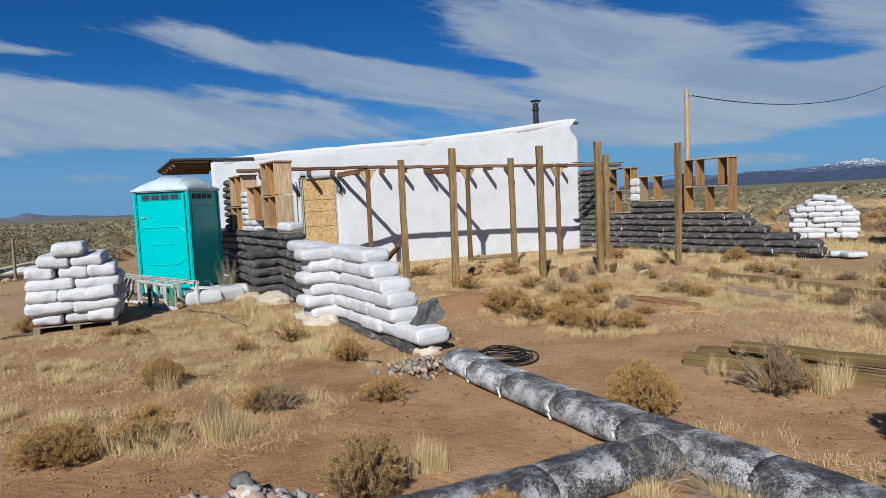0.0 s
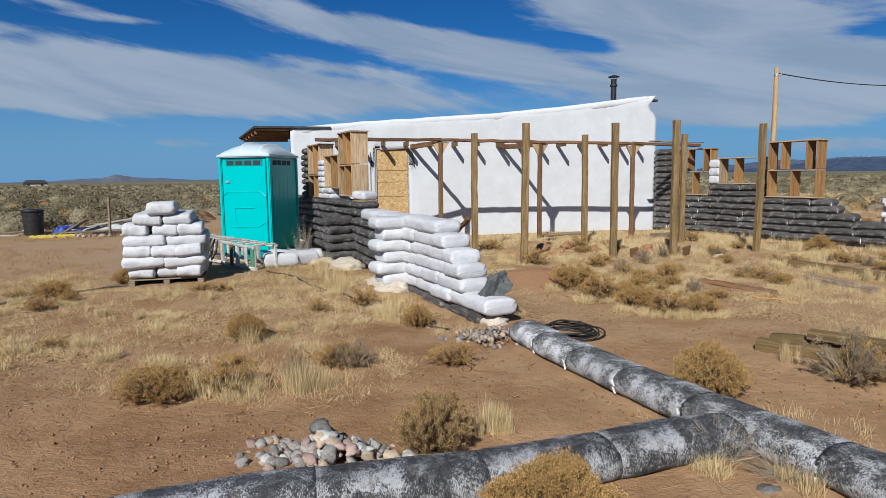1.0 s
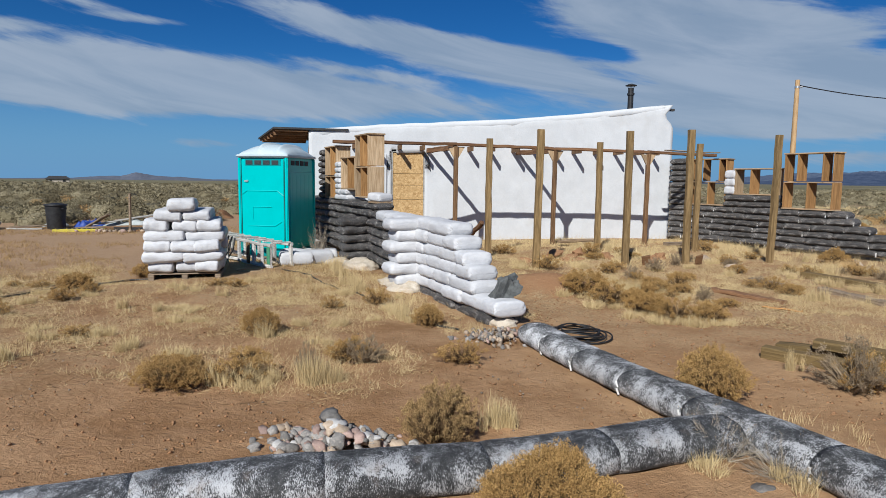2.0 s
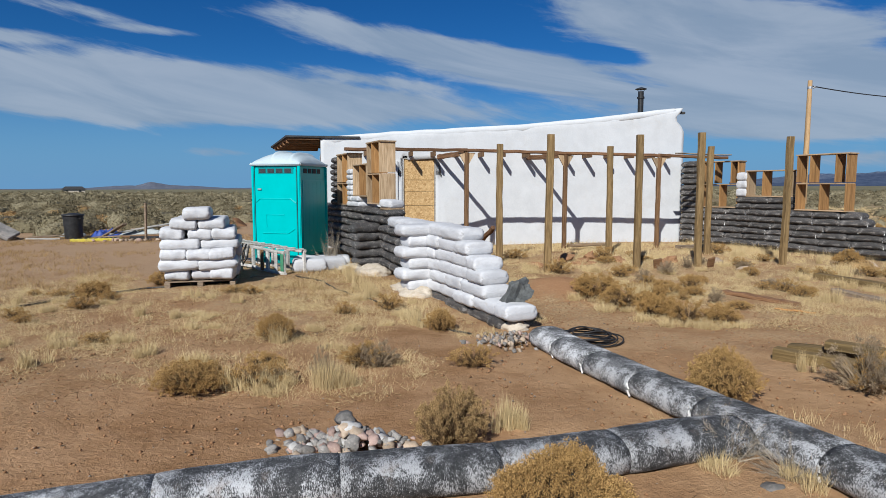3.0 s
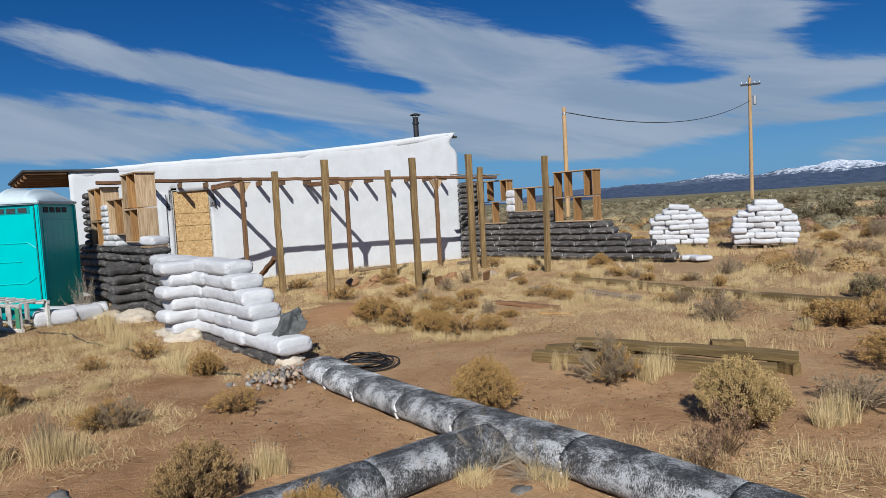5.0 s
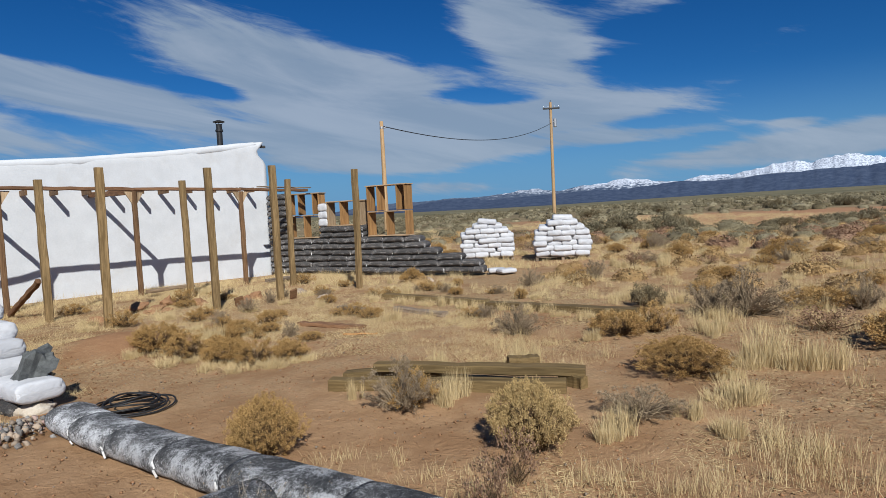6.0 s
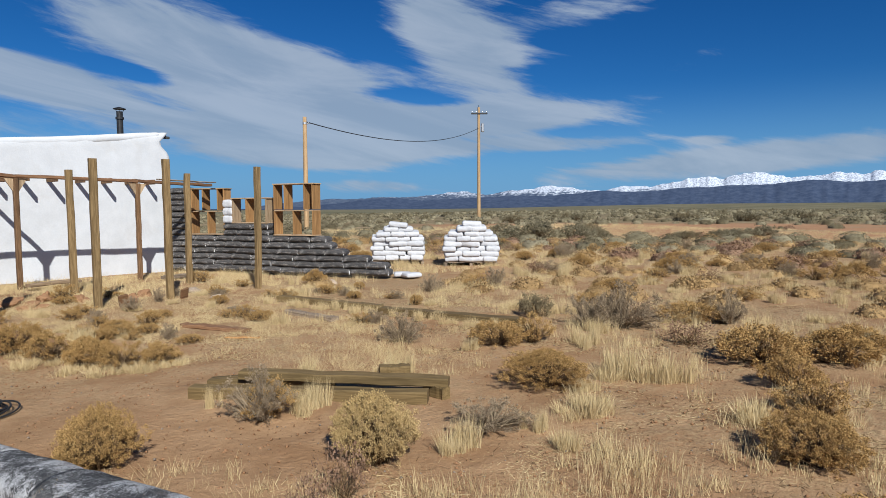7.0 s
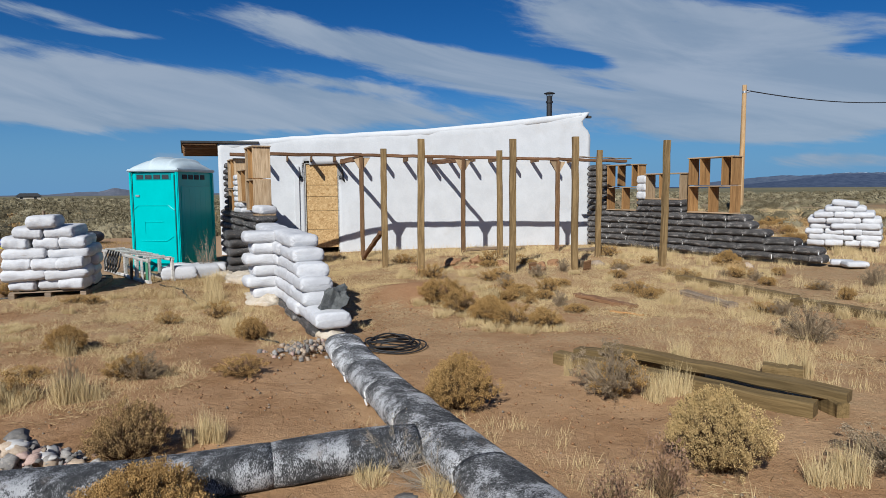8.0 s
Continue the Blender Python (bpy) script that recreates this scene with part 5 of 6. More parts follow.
# ---- timber rack in front of the toilet ----
def rack():
    p, q = Vector((-7.4, 11.85, 0)), Vector((-5.17, 10.15, 0))
    d = (q - p).normalized()
    L = (q - p).length
    t = thing("timber_rack", pose(p.x, p.y, 0, 0, 0, math.degrees(math.atan2(d.y, d.x))), "weathered grey ladder-like timber rack with black hoses", "rack")
    for y in (0.0, 0.42):
        bar("rail", (0, y, 0.46), (L, y, 0.44), 0.05, 0.06, "silver_x", t, seed=5)
        bar("lower_rail", (0.1, y, 0.06), (L, y, 0.05), 0.05, 0.06, "silver_x", t, seed=6)
        for i in range(5):
            x = 0.08 + i * (L - 0.18) / 4
            part("upright", box(x, y - 0.025, 0.02, x + 0.08, y + 0.025, 0.43, 0.005), "silver_x", t)
    for i in range(9):
        x = 0.05 + i * (L - 0.12) / 8
        part("rung", box(x, 0.02, 0.475, x + 0.06, 0.40, 0.50, 0.004), "silver_x", t)
    part("end_panel", box(L - 0.13, -0.032, 0.10, L - 0.01, -0.026, 0.42, 0.002), "green", t, "chipped green painted end panel")
    part("side_board", box(L - 0.34, -0.05, 0.08, L - 0.24, -0.027, 0.45, 0.005), "silver_x", t)
    part("side_board", box(L - 0.95, -0.05, 0.04, L - 0.83, -0.027, 0.44, 0.005), "redwood", t)
    for k in range(5):
        x = 0.5 + 0.17 * k
        part("hose_loop", tube([(x, -0.03, 0.50), (x - 0.07, -0.10, 0.30), (x + 0.02, -0.12, 0.10), (x + 0.12, -0.08, 0.22), (x + 0.13, -0.03, 0.48)], 0.016, 6), "rubber", t, "black hose hung over the rail", True)


rack()
for i_, (x_, y_, a_, w_) in enumerate([(-4.95, 10.72, 30, 0.6), (-4.68, 11.0, 50, 0.62), (-4.75, 11.45, 20, 0.65), (-5.15, 11.2, -20, 0.6)]):
    tagged(part("loose_bag", WHITE_BAGS[i_], "", m=pose(x_, y_, float(ground_z(x_, y_)) - 0.01, 0, 0, a_) @ Matrix.Diagonal((w_, 0.38, 0.27, 1))), "dusty white sack lying beside the toilet", "sandbag", "loose sacks by the toilet")


# ---- yard clutter to the west ----
def barrel(x, y, r, h, label):
    t = thing("black_barrel", pose(x, y, float(ground_z(x, y))), label, "barrel")
    n = 28
    part("drum", tube([(0, 0, 0), (0, 0, 0.02), (0, 0, h * 0.5), (0, 0, h * 0.9), (0, 0, h * 0.96)], [r * 0.86, r * 0.88, r * 0.93, r * 0.99, r], n), "black", t, smooth=True)
    part("rim", tube([(r * 1.02 * math.cos(6.28318 * i / 30), r * 1.02 * math.sin(6.28318 * i / 30), h * 0.96) for i in range(30)], 0.03, 6, True), "black", t)
    part("lid", tube([(0, 0, h * 0.965), (0, 0, h), (0, 0, h * 1.04)], [r * 0.98, r * 0.85, r * 0.3], n), "black", t)
    for s in (-1, 1):
        part("handle", box(s * r - 0.05, -0.08, h * 0.8, s * r + 0.05, 0.08, h * 0.86, 0.01), "black", t)


barrel(-15.9, 16.95, 0.30, 0.80, "black plastic barrel with a loose lid in the yard")
barrel_low = [(-22.4, 22.0), (-23.5, 22.3)]
for x_, y_ in barrel_low:
    z_ = float(ground_z(x_, y_))
    tagged(part("old_tyre", tube([(0.55 * math.cos(t), 0.55 * math.sin(t), 0.2) for t in [6.28318 * i / 28 for i in range(28)]], 0.2, 10, True), "rubber", smooth=True, m=pose(x_, y_, z_, 0, 0, 0)), "old black tyre lying on the ground", "tyre", "tyres in the yard")


def crumpled(name, x, y, a, sx, sy, sz, mat, label, seed):
    n = 26
    vs, fs = [], []
    for i in range(n + 1):
        for j in range(n + 1):
            u, v = -1 + 2 * i / n, -1 + 2 * j / n
            e = max(0.0, (1 - u ** 4) * (1 - v ** 4))
            z = sz * e * (0.55 + 0.7 * noise.noise(Vector((u * 2.5, v * 2.5, seed))) + 0.3 * noise.noise(Vector((u * 7, v * 7, seed))))
            vs.append((u * sx, v * sy, max(z, 0.01)))
    for i in range(n):
        for j in range(n):
            k = i * (n + 1) + j
            fs.append((k, k + n + 1, k + n + 2, k + 1))
    return tagged(part(name, mesh_of(name, vs, fs, mat, True), "", m=pose(x, y, float(ground_z(x, y)), 0, 0, a)), label, "tarp" if "tarp" in name else "heap")


crumpled("tarp", -13.9, 17.9, 20, 0.9, 0.5, 0.30, "tarp", "crumpled grey-green tarp over a low heap", 3)
crumpled("tarp", -15.2, 17.6, 60, 0.45, 0.35, 0.30, "blue", "small blue plastic tarp in the yard heap", 5)
crumpled("tarp", -16.5, 17.6, 15, 0.35, 0.3, 0.26, "tarp", "crumpled pale sheeting beside the barrel", 8)
crumpled("earth_mound", -14.3, 23.2, 30, 0.9, 0.6, 0.45, "redwood_x", "reddish mound of scrap in the yard", 12)
yellow_ = lying("yellow_plank", (-15.0, 15.85), (-13.75, 16.45), 0.30, 0.10, "yellow", "yellow painted metal plank on the ground", "yard scrap")
for k_ in range(9):
    part("slot", box(0.10 + 0.14 * k_, -0.13, 0.098, 0.16 + 0.14 * k_, 0.13, 0.108, 0.0), "vent", yellow_, "dark slot in the yellow plank")
for k_, (x_, y_, dx_, dy_, z_, up_, m_) in enumerate([(-14.9, 16.6, 2.4, 0.9, 0.05, 0.10, "grey_x"), (-14.6, 17.0, 1.5, 1.1, 0.12, 0.32, "silver_x"), (-14.9, 17.1, 1.1, -0.3, 0.05, 0.45, "grey_x"),
                                                   (-13.9, 16.7, 1.6, 0.3, 0.08, 0.02, "brown"), (-13.2, 17.1, 1.6, -0.2, 0.04, 0.0, "grey_x"), (-14.2, 17.5, 1.2, 0.6, 0.25, 0.12, "grey_x"), (-12.9, 16.6, 1.1, 0.5, 0.0, 0.05, "redwood_x")]):
    lying("scrap_board", (x_, y_), (x_ + dx_, y_ + dy_), 0.16, 0.05, m_, "weathered scrap board in the yard heap", "yard scrap", z=z_, tilt=up_)
tagged(part("old_tyre", tube([(0.42 * math.cos(t), 0.42 * math.sin(t), 0.13) for t in [6.28318 * i / 28 for i in range(28)]], 0.13, 10, True), "rubber", smooth=True, m=pose(-12.95, 18.2, float(ground_z(-12.95, 18.2)) + 0.12, 6, 4, 0)), "old black tyre lying on scrap boards", "tyre", "tyres in the yard")
lying("pipe_length", (-13.6, 16.7), (-12.2, 16.9), 0.12, 0.12, "rubber", "black pipe length in the yard scrap", "yard scrap")
lying("scrap_board", (-21.2, 20.0), (-19.2, 20.6), 0.2, 0.06, "pale_x", "pale board lying near the tyres", "yard scrap")
slab_ = thing("concrete_slab", pose(-17.35, 15.75, float(ground_z(-17.35, 15.75)), 0, 0, 20), "broken grey concrete slab leaning on boards", "slab")
part("slab", box(-0.34, -0.3, -0.06, 0.34, 0.3, 0.06, 0.02), "stone", slab_, m=pose(0, 0, 0.27, 18, 30, 0))
part("prop", box(-0.5, -0.06, 0.0, 0.3, 0.06, 0.16, 0.01), "grey_x", slab_)
for k_, (x_, y_, dx_, dy_, z_, up_) in enumerate([(-18.6, 16.2, 1.5, -0.2, 0.30, -0.28), (-17.2, 16.5, 1.4, 0.5, 0.02, 0.1), (-16.9, 16.1, 0.9, 0.4, 0.02, 0.0)]):
    lying("scrap_board", (x_, y_), (x_ + dx_, y_ + dy_), 0.14, 0.05, ("grey_x", "grey_x", "silver_x")[k_], "weathered scrap board by the broken slab", "yard scrap", z=z_, tilt=up_)
rub_ = np.random.default_rng(17)
for k_ in range(26):
    x_, y_, s_ = -13.2 + rub_.normal(0, 0.55), 16.15 + rub_.normal(0, 0.12), rub_.uniform(0.06, 0.14)
    tagged(part("brick_bit", STONES[(3, 5, 4)[k_ % 3]], "", m=pose(x_, y_, float(ground_z(x_, y_)) + s_ * 0.3, 20 * k_, 0, 50 * k_) @ Matrix.Diagonal((s_ * 1.3, s_, s_ * 0.8, 1))), "broken reddish stone in the yard scrap", "stone", "broken stones in the yard")
stake_ = thing("stake", pose(-12.6, 16.1, float(ground_z(-12.6, 16.1)), 2, 3, 0), "thin weathered wooden stake in the yard", "stake")
part("shaft", box(-0.03, -0.03, -0.1, 0.03, 0.03, 1.15, 0.006), "grey_x", stake_)


# ---- utility poles, wire, far house ----
def utility_pole(x, y, h, r, arm, label):
    g = float(ground_z(x, y))
    t = thing("utility_pole", pose(x, y, g), label, "utility pole", "utility poles")
    part("pole", tube([(0, 0, -0.3), (0, 0, h * 0.5), (0, 0, h)], [r, r * 0.86, r * 0.7], 12), "pole", t, smooth=False)
    if arm:
        ca = part("crossarm", box(-1.35, -0.09, h - 1.15, 1.35, 0.09, h - 0.9, 0.02), "roof", t, m=pose(0, -0.2, 0, 0, 0, -28))
        for s in (-1.2, -0.5, 0.5, 1.2):
            part("insulator", tube([(s, 0, h - 0.9), (s, 0, h - 0.72), (s, 0, h - 0.62)], [0.05, 0.075, 0.04], 8), "steel", ca)
        part("top_pin", tube([(0, 0, h), (0, 0, h + 0.35)], 0.05, 8), "black", t)
        part("transformer", tube([(0.75, 0, h - 4.0), (0.75, 0, h - 3.9), (0.75, 0, h - 2.7), (0.75, 0, h - 2.55)], [0.22, 0.28, 0.28, 0.15], 14), "steel", t)
        part("bracket", box(0.1, -0.05, h - 3.2, 0.55, 0.05, h - 3.1, 0.01), "steel", t)
    else:
        part("insulator", tube([(0.16, -0.1, h - 0.5), (0.30, -0.16, h - 0.45)], 0.06, 8), "steel", t)
        part("clamp", tube([(0, 0, h - 0.55), (0, 0, h - 0.4)], r * 0.8, 12), "steel", t)
    return g


G1 = utility_pole(14.946, 46.825, 8.65, 0.2, False, "tan wooden service pole carrying one wire")
G2 = utility_pole(56.974, 90.462, 18.3, 0.30, True, "tall wooden utility pole with crossarm and transformer")
A_, B_ = Vector((14.97, 46.8, G1 + 8.3)), Vector((56.9, 90.4, G2 + 14.9))
wire_ = []
for i in range(41):
    f_ = i / 40
    p_ = A_.lerp(B_, f_)
    p_.z -= 4 * 1.8 * f_ * (1 - f_)
    wire_.append(p_)
tagged(part("overhead_wire", tube(wire_, 0.04, 5), "black"), "black overhead wire sagging between two poles", "wire")

hx_, hy_ = -175.0, 192.0
gz_ = float(ground_z(hx_, hy_))
fh = thing("far_house", pose(hx_, hy_, gz_, 0, 0, 42), "low brown house with a dark roof far across the plain", "house")
part("wall", box(-3.5, -3, 0, 3.5, 3, 1.4, 0.1), "lump", fh)
bm_ = bmesh.new()
for x_, y_, z_ in ((-4.0, -3.4, 1.4), (4.0, -3.4, 1.4), (4.0, 3.4, 1.4), (-4.0, 3.4, 1.4), (-2.6, 0, 2.5), (2.6, 0, 2.5)):
    bm_.verts.new((x_, y_, z_))
bm_.verts.ensure_lookup_table()
v_ = bm_.verts
for f_ in ((0, 1, 5, 4), (1, 2, 5), (2, 3, 4, 5), (3, 0, 4), (3, 2, 1, 0)):
    bm_.faces.new([v_[i] for i in f_])
part("roof", bm_, "roof", fh)
for i in (-2.5, 1.5):
    part("window", box(i, -3.06, 0.5, i + 0.8, -3.0, 1.15, 0.01), "black", fh)


# ---- plants ----
def blades(base, way, length, width, droop=0.25, seed=0):
    """Tapered blades: five points each. Returns verts, loops, sizes."""
    r = np.random.default_rng(seed)
    n = len(base)
    side = np.cross(way, r.normal(size=(n, 3)))
    side /= np.linalg.norm(side, axis=1, keepdims=True) + 1e-9
    length, width = np.broadcast_to(length, n)[:, None], np.broadcast_to(width, n)[:, None]
    out = way.copy()
    out[:, 2] = 0
    mid = base + way * length * 0.55
    tip = base + way * length + out * length * droop * 0.6
    tip[:, 2] -= (length[:, 0] * droop * 0.25)
    v = np.stack([base - side * width / 2, base + side * width / 2, mid - side * width * 0.4, mid + side * width * 0.4, tip], 1).reshape(-1, 3)
    k = np.arange(n)[:, None] * 5
    loops = np.concatenate([k + np.array([[0, 1, 3, 2]]), k + np.array([[2, 3, 4]])], 1).ravel()
    sizes = np.tile([4, 3], n)
    return v, loops, sizes


def flecks(centre, way, length, width, seed=0, out=None):
    """Small pointed leaves: one triangle each."""
    r = np.random.default_rng(seed)
    n = len(centre)
    side = np.cross(way, r.normal(size=(n, 3)) if out is None else out)
    side /= np.linalg.norm(side, axis=1, keepdims=True) + 1e-9
    length, width = np.broadcast_to(length, n)[:, None], np.broadcast_to(width, n)[:, None]
    v = np.stack([centre - side * width / 2, centre + side * width / 2, centre + way * length], 1).reshape(-1, 3)
    return v, np.arange(n * 3), np.full(n, 3)


def joined(pieces):
    vs, ls, ss, o = [], [], [], 0
    for v, l, s in pieces:
        vs.append(v)
        ls.append(l + o)
        ss.append(s)
        o += len(v)
    return np.concatenate(vs), np.concatenate(ls), np.concatenate(ss)


def unit(v):
    return v / (np.linalg.norm(v, axis=1, keepdims=True) + 1e-9)


def dome_points(r, n, radius, height, lumps, inner=0.7):
    a = r.random(n) * 6.28318
    c = r.random(n) ** 0.8
    el = np.arcsin(c)
    d = np.stack([np.cos(el) * np.cos(a), np.cos(el) * np.sin(a), np.sin(el)], -1)
    lump = np.ones(n)
    for _ in range(lumps):
        w = unit(r.normal(size=(1, 3)) + np.array([[0, 0, 0.5]]))[0]
        lump += np.exp(-((1 - d @ w) / 0.05))
    lump = 1 + 0.14 * np.tanh(1.2 * (lump - lump.mean()))
    k = (inner + (1 - inner) * r.random(n) ** 0.6) * lump
    return d * np.array([radius, radius, height]) * k[:, None], d


def tuft_pieces(r, n, radius, height, width=0.006, spread=0.5, droop=0.35, base_r=0.6):
    """Upright wisps: many fine blades from several small crowns, of very uneven length."""
    crowns = 9
    ca, cq = r.random(crowns) * 6.28318, r.random(crowns) ** 0.5
    which = r.integers(0, crowns, n)
    tall = (0.55 + 0.45 * r.random(crowns))[which]
    cx, cy = cq * radius * base_r * np.cos(ca), cq * radius * base_r * np.sin(ca)
    base = np.stack([cx[which] + r.normal(0, radius * 0.13, n), cy[which] + r.normal(0, radius * 0.13, n), np.zeros(n) - 0.01], -1)
    lean = spread * np.abs(r.normal(0, 0.55, n))
    a2 = np.arctan2(base[:, 1], base[:, 0]) + r.normal(0, 0.9, n)
    way = unit(np.stack([np.cos(a2) * lean + r.normal(0, 0.07, n), np.sin(a2) * lean + r.normal(0, 0.07, n), np.ones(n)], -1))
    length = height * tall * (0.25 + 0.75 * r.random(n) ** 1.3)
    return blades(base, way, length, width * (0.6 + 0.6 * r.random(n)), droop, int(r.integers(1e6)))


def bush_mesh(seed, radius, height, tips, stems, head, stem_mat, leaf, inner=0.72, lumps=16, lift=0.0, per=60, wire=0.010, clump=36):
    """A dry shrub: wiry stems that fan out of one root, and heads of small stiff leaves at their tips. Returns the two meshes."""
    r = np.random.default_rng(seed)
    # heads: more on top, few low down, the outline widest at half height
    heads = max(50, tips // clump)
    p, d = dome_points(r, heads, radius, height, lumps, inner)
    keep = r.random(heads) < np.clip((d[:, 2] - 0.06) / 0.5, 0.05, 1)
    p, d = p[keep], d[keep]
    low = np.clip(p[:, 2] / (height * 0.45), 0, 1)
    p[:, :2] *= (0.80 + 0.20 * low)[:, None] * (1 + 0.20 * np.sin(np.pi * np.clip(p[:, 2] / height, 0, 1)))[:, None]
    p *= (1 + (0.03 if clump < 30 else 0.05) * r.normal(size=(len(p), 1)))
    p[:, 2] = np.maximum(p[:, 2], 0.01) + lift * height * 0.12
    heads = len(p)
    # wiry stems up to the heads
    k = r.integers(0, heads, stems)
    q = p[k] * 0.9
    root = r.normal(0, radius * 0.13, (stems, 3))
    root[:, 2] = -0.02
    span = q - root
    stem = blades(root, unit(span), np.linalg.norm(span, axis=1), wire, -0.08, seed)
    k = r.integers(0, stems, stems * 3)
    f = 0.35 + 0.6 * r.random(len(k))
    b2 = root[k] + span[k] * f[:, None]
    w2 = unit(unit(span[k]) + r.normal(0, 0.38, (len(k), 3)))
    twigs = flecks(b2, w2, radius * 0.24 * (0.5 + r.random(len(k))), wire * 0.7, seed + 1)
    sm = soup("branchwork", *joined([stem, twigs]), stem_mat)
    P, D = np.repeat(p, per, 0), np.repeat(d, per, 0)
    n = len(P)
    P = P + r.normal(0, leaf * 0.95, P.shape) + D * np.abs(r.normal(0, leaf * 0.8, (n, 1)))
    P[:, 2] = np.maximum(P[:, 2], 0.0)
    w = unit(D + r.normal(0, 0.6, D.shape) + np.array([0, 0, 0.35]))
    lm = soup("crown", *flecks(P, w, leaf * (0.5 + 0.6 * r.random(n)), leaf * 0.7, seed + 2), head)
    return sm, lm


def tuft_mesh(seed, radius, height, n, mat="straw", width=0.006, spread=0.5, base_r=0.6):
    r = np.random.default_rng(seed)
    return soup("grass_clump", *tuft_pieces(r, n, radius, height, width, spread, 0.12, base_r), mat)


def plant(name, x, y, meshes, size, label, category, group, turn=None):
    m = pose(x, y, float(ground_z(x, y)), 0, 0, (x * 131 + y * 77) % 360 if turn is None else turn) @ Matrix.Diagonal((size[0], size[0], size[1], 1))
    t = thing(name, m, label, category, group)
    for part_name, me in meshes:
        ob = part(part_name, me, "", t)
        if part_name == "grass_clump":
            tagged(ob, kind="stuff")
    return t


# unit shrubs: radius 1, height 1 before scaling
GOLD = [[("branchwork", s), ("crown", c)] for s, c in (bush_mesh(100 + i, 0.5, 0.5, 6500, 320, "gold", "twig", 0.030, 0.70) for i in range(2))]
DRY = [[("branchwork", s), ("crown", c)] for s, c in (bush_mesh(120 + i, 0.5, 0.5, 3600, 220, "gold", "twig", 0.026, 0.5, 18, 0.2) for i in range(3))]
GREY = [[("branchwork", s), ("crown", c)] for s, c in (bush_mesh(130 + i, 0.5, 0.5, 3000, 380, "grey_twig", "grey_twig", 0.022, 0.5, 18) for i in range(2))]
SAGE = [[("branchwork", s), ("crown", c)] for s, c in (bush_mesh(140 + i, 0.5, 0.5, 2600, 120, "sage", "twig", 0.05, 0.55, 18) for i in range(3))]
GOLD_FINE = [("branchwork", s_) if i_ == 0 else ("crown", s_) for i_, s_ in enumerate(bush_mesh(104, 0.5, 0.5, 24000, 380, "gold", "twig", 0.017, 0.66, 26))]
PALE_FINE = [("branchwork", s_) if i_ == 0 else ("crown", s_) for i_, s_ in enumerate(bush_mesh(114, 0.5, 0.5, 26000, 460, "gold_pale", "twig", 0.017, 0.62, 30, 0.6))]
BROWN = [("branchwork", s_) if i_ == 0 else ("crown", s_) for i_, s_ in enumerate(bush_mesh(118, 0.5, 0.5, 18000, 460, "dry_gold", "twig", 0.016, 0.6, 26, 0.2))]
SPARSE = [[("branchwork", s), ("crown", c)] for s, c in (bush_mesh(145 + i, 0.5, 0.5, 120, 130, "grey_twig", "pale_twig", 0.016, 0.5, 10, 0.0, 3, 0.005) for i in range(2))]
RUST = [[("branchwork", s), ("crown", c)] for s, c in (bush_mesh(150 + i, 0.5, 0.5, 420, 60, "rust", "twig", 0.045, 0.45, 14, 0.0, 18) for i in range(1))]
TUFT = [[("grass_clump", tuft_mesh(160 + i, 0.5, 1.0, 760, width=0.0070, spread=(0.30, 0.40, 0.24, 0.46)[i]))] for i in range(4)]
STALK = [[("grass_clump", tuft_mesh(170 + i, 0.5, 1.0, 260, width=0.0036, spread=0.14, base_r=1.0))] for i in range(3)]
ROUND = bush_mesh(99, 0.5, 0.5, 44000, 300, "gold", "twig", 0.015, 0.86, 30, 0.0, 34, 0.010, 22)


def gold(x, y, w, h, k=0):
    plant("gold_shrub", x, y, GOLD_FINE if math.hypot(x, y) < 7.6 else GOLD[k % 2], (w * 1.0, 1.52 * h), "rounded gold rabbitbrush with dark stems beneath", "shrub", "gold shrubs")


def pale_shrub(x, y, w, h, k=0):
    plant("pale_shrub", x, y, PALE_FINE, (w * 0.97, 1.55 * h), "pale gold seed-headed shrub on bare earth", "shrub", "pale shrubs")


def dry(x, y, w, h, k=0):
    plant("dry_shrub", x, y, DRY[k % 3], (w * 0.98, 1.55 * h), "thin brown dry shrub in straw litter", "shrub", "dry shrubs")


def grey(x, y, w, h, k=0):
    plant("grey_shrub", x, y, GREY[k % 2], (w, 2 * h), "leafless grey twiggy shrub", "shrub", "grey shrubs")


def sage(x, y, w, h, k=0):
    plant("sagebrush", x, y, SAGE[k % 3], (w, 1.7 * h), "grey-green sagebrush on the plain", "shrub", "sagebrush")


def tuft(x, y, w, h, k=0):
    plant("grass_tuft", x, y, TUFT[k % 4], (w, h * 0.9), "straw-coloured tuft of dry bunch grass", "grass tuft", "grass tufts")


plant("gold_shrub", 0.06, 2.42, [("branchwork", ROUND[0]), ("crown", ROUND[1])], (0.61, 0.72), "dense rounded gold rabbitbrush beside the net tube", "shrub", "gold shrubs", 0)
gold(1.22, 4.62, 0.56, 0.47)
pale_shrub(2.95, 3.80, 0.64, 0.50)
plant("dry_shrub", -0.68, 3.33, BROWN, (0.52, 0.66), "brown dry shrub with grey stems on bare earth", "shrub", "dry shrubs")
tuft(-0.36, 3.62, 0.26, 0.34)
tuft(-0.28, 3.66, 0.22, 0.30, 1)
gold(-3.0, 4.0, 0.58, 0.30, 1)
dry(-2.55, 4.25, 0.55, 0.30)
tuft(-2.6, 4.2, 0.5, 0.34, 2)
tuft(-2.35, 4.3, 0.4, 0.33, 3)
tuft(-1.95, 4.33, 0.40, 0.42, 0)
tuft(-1.82, 4.38, 0.3, 0.36, 1)
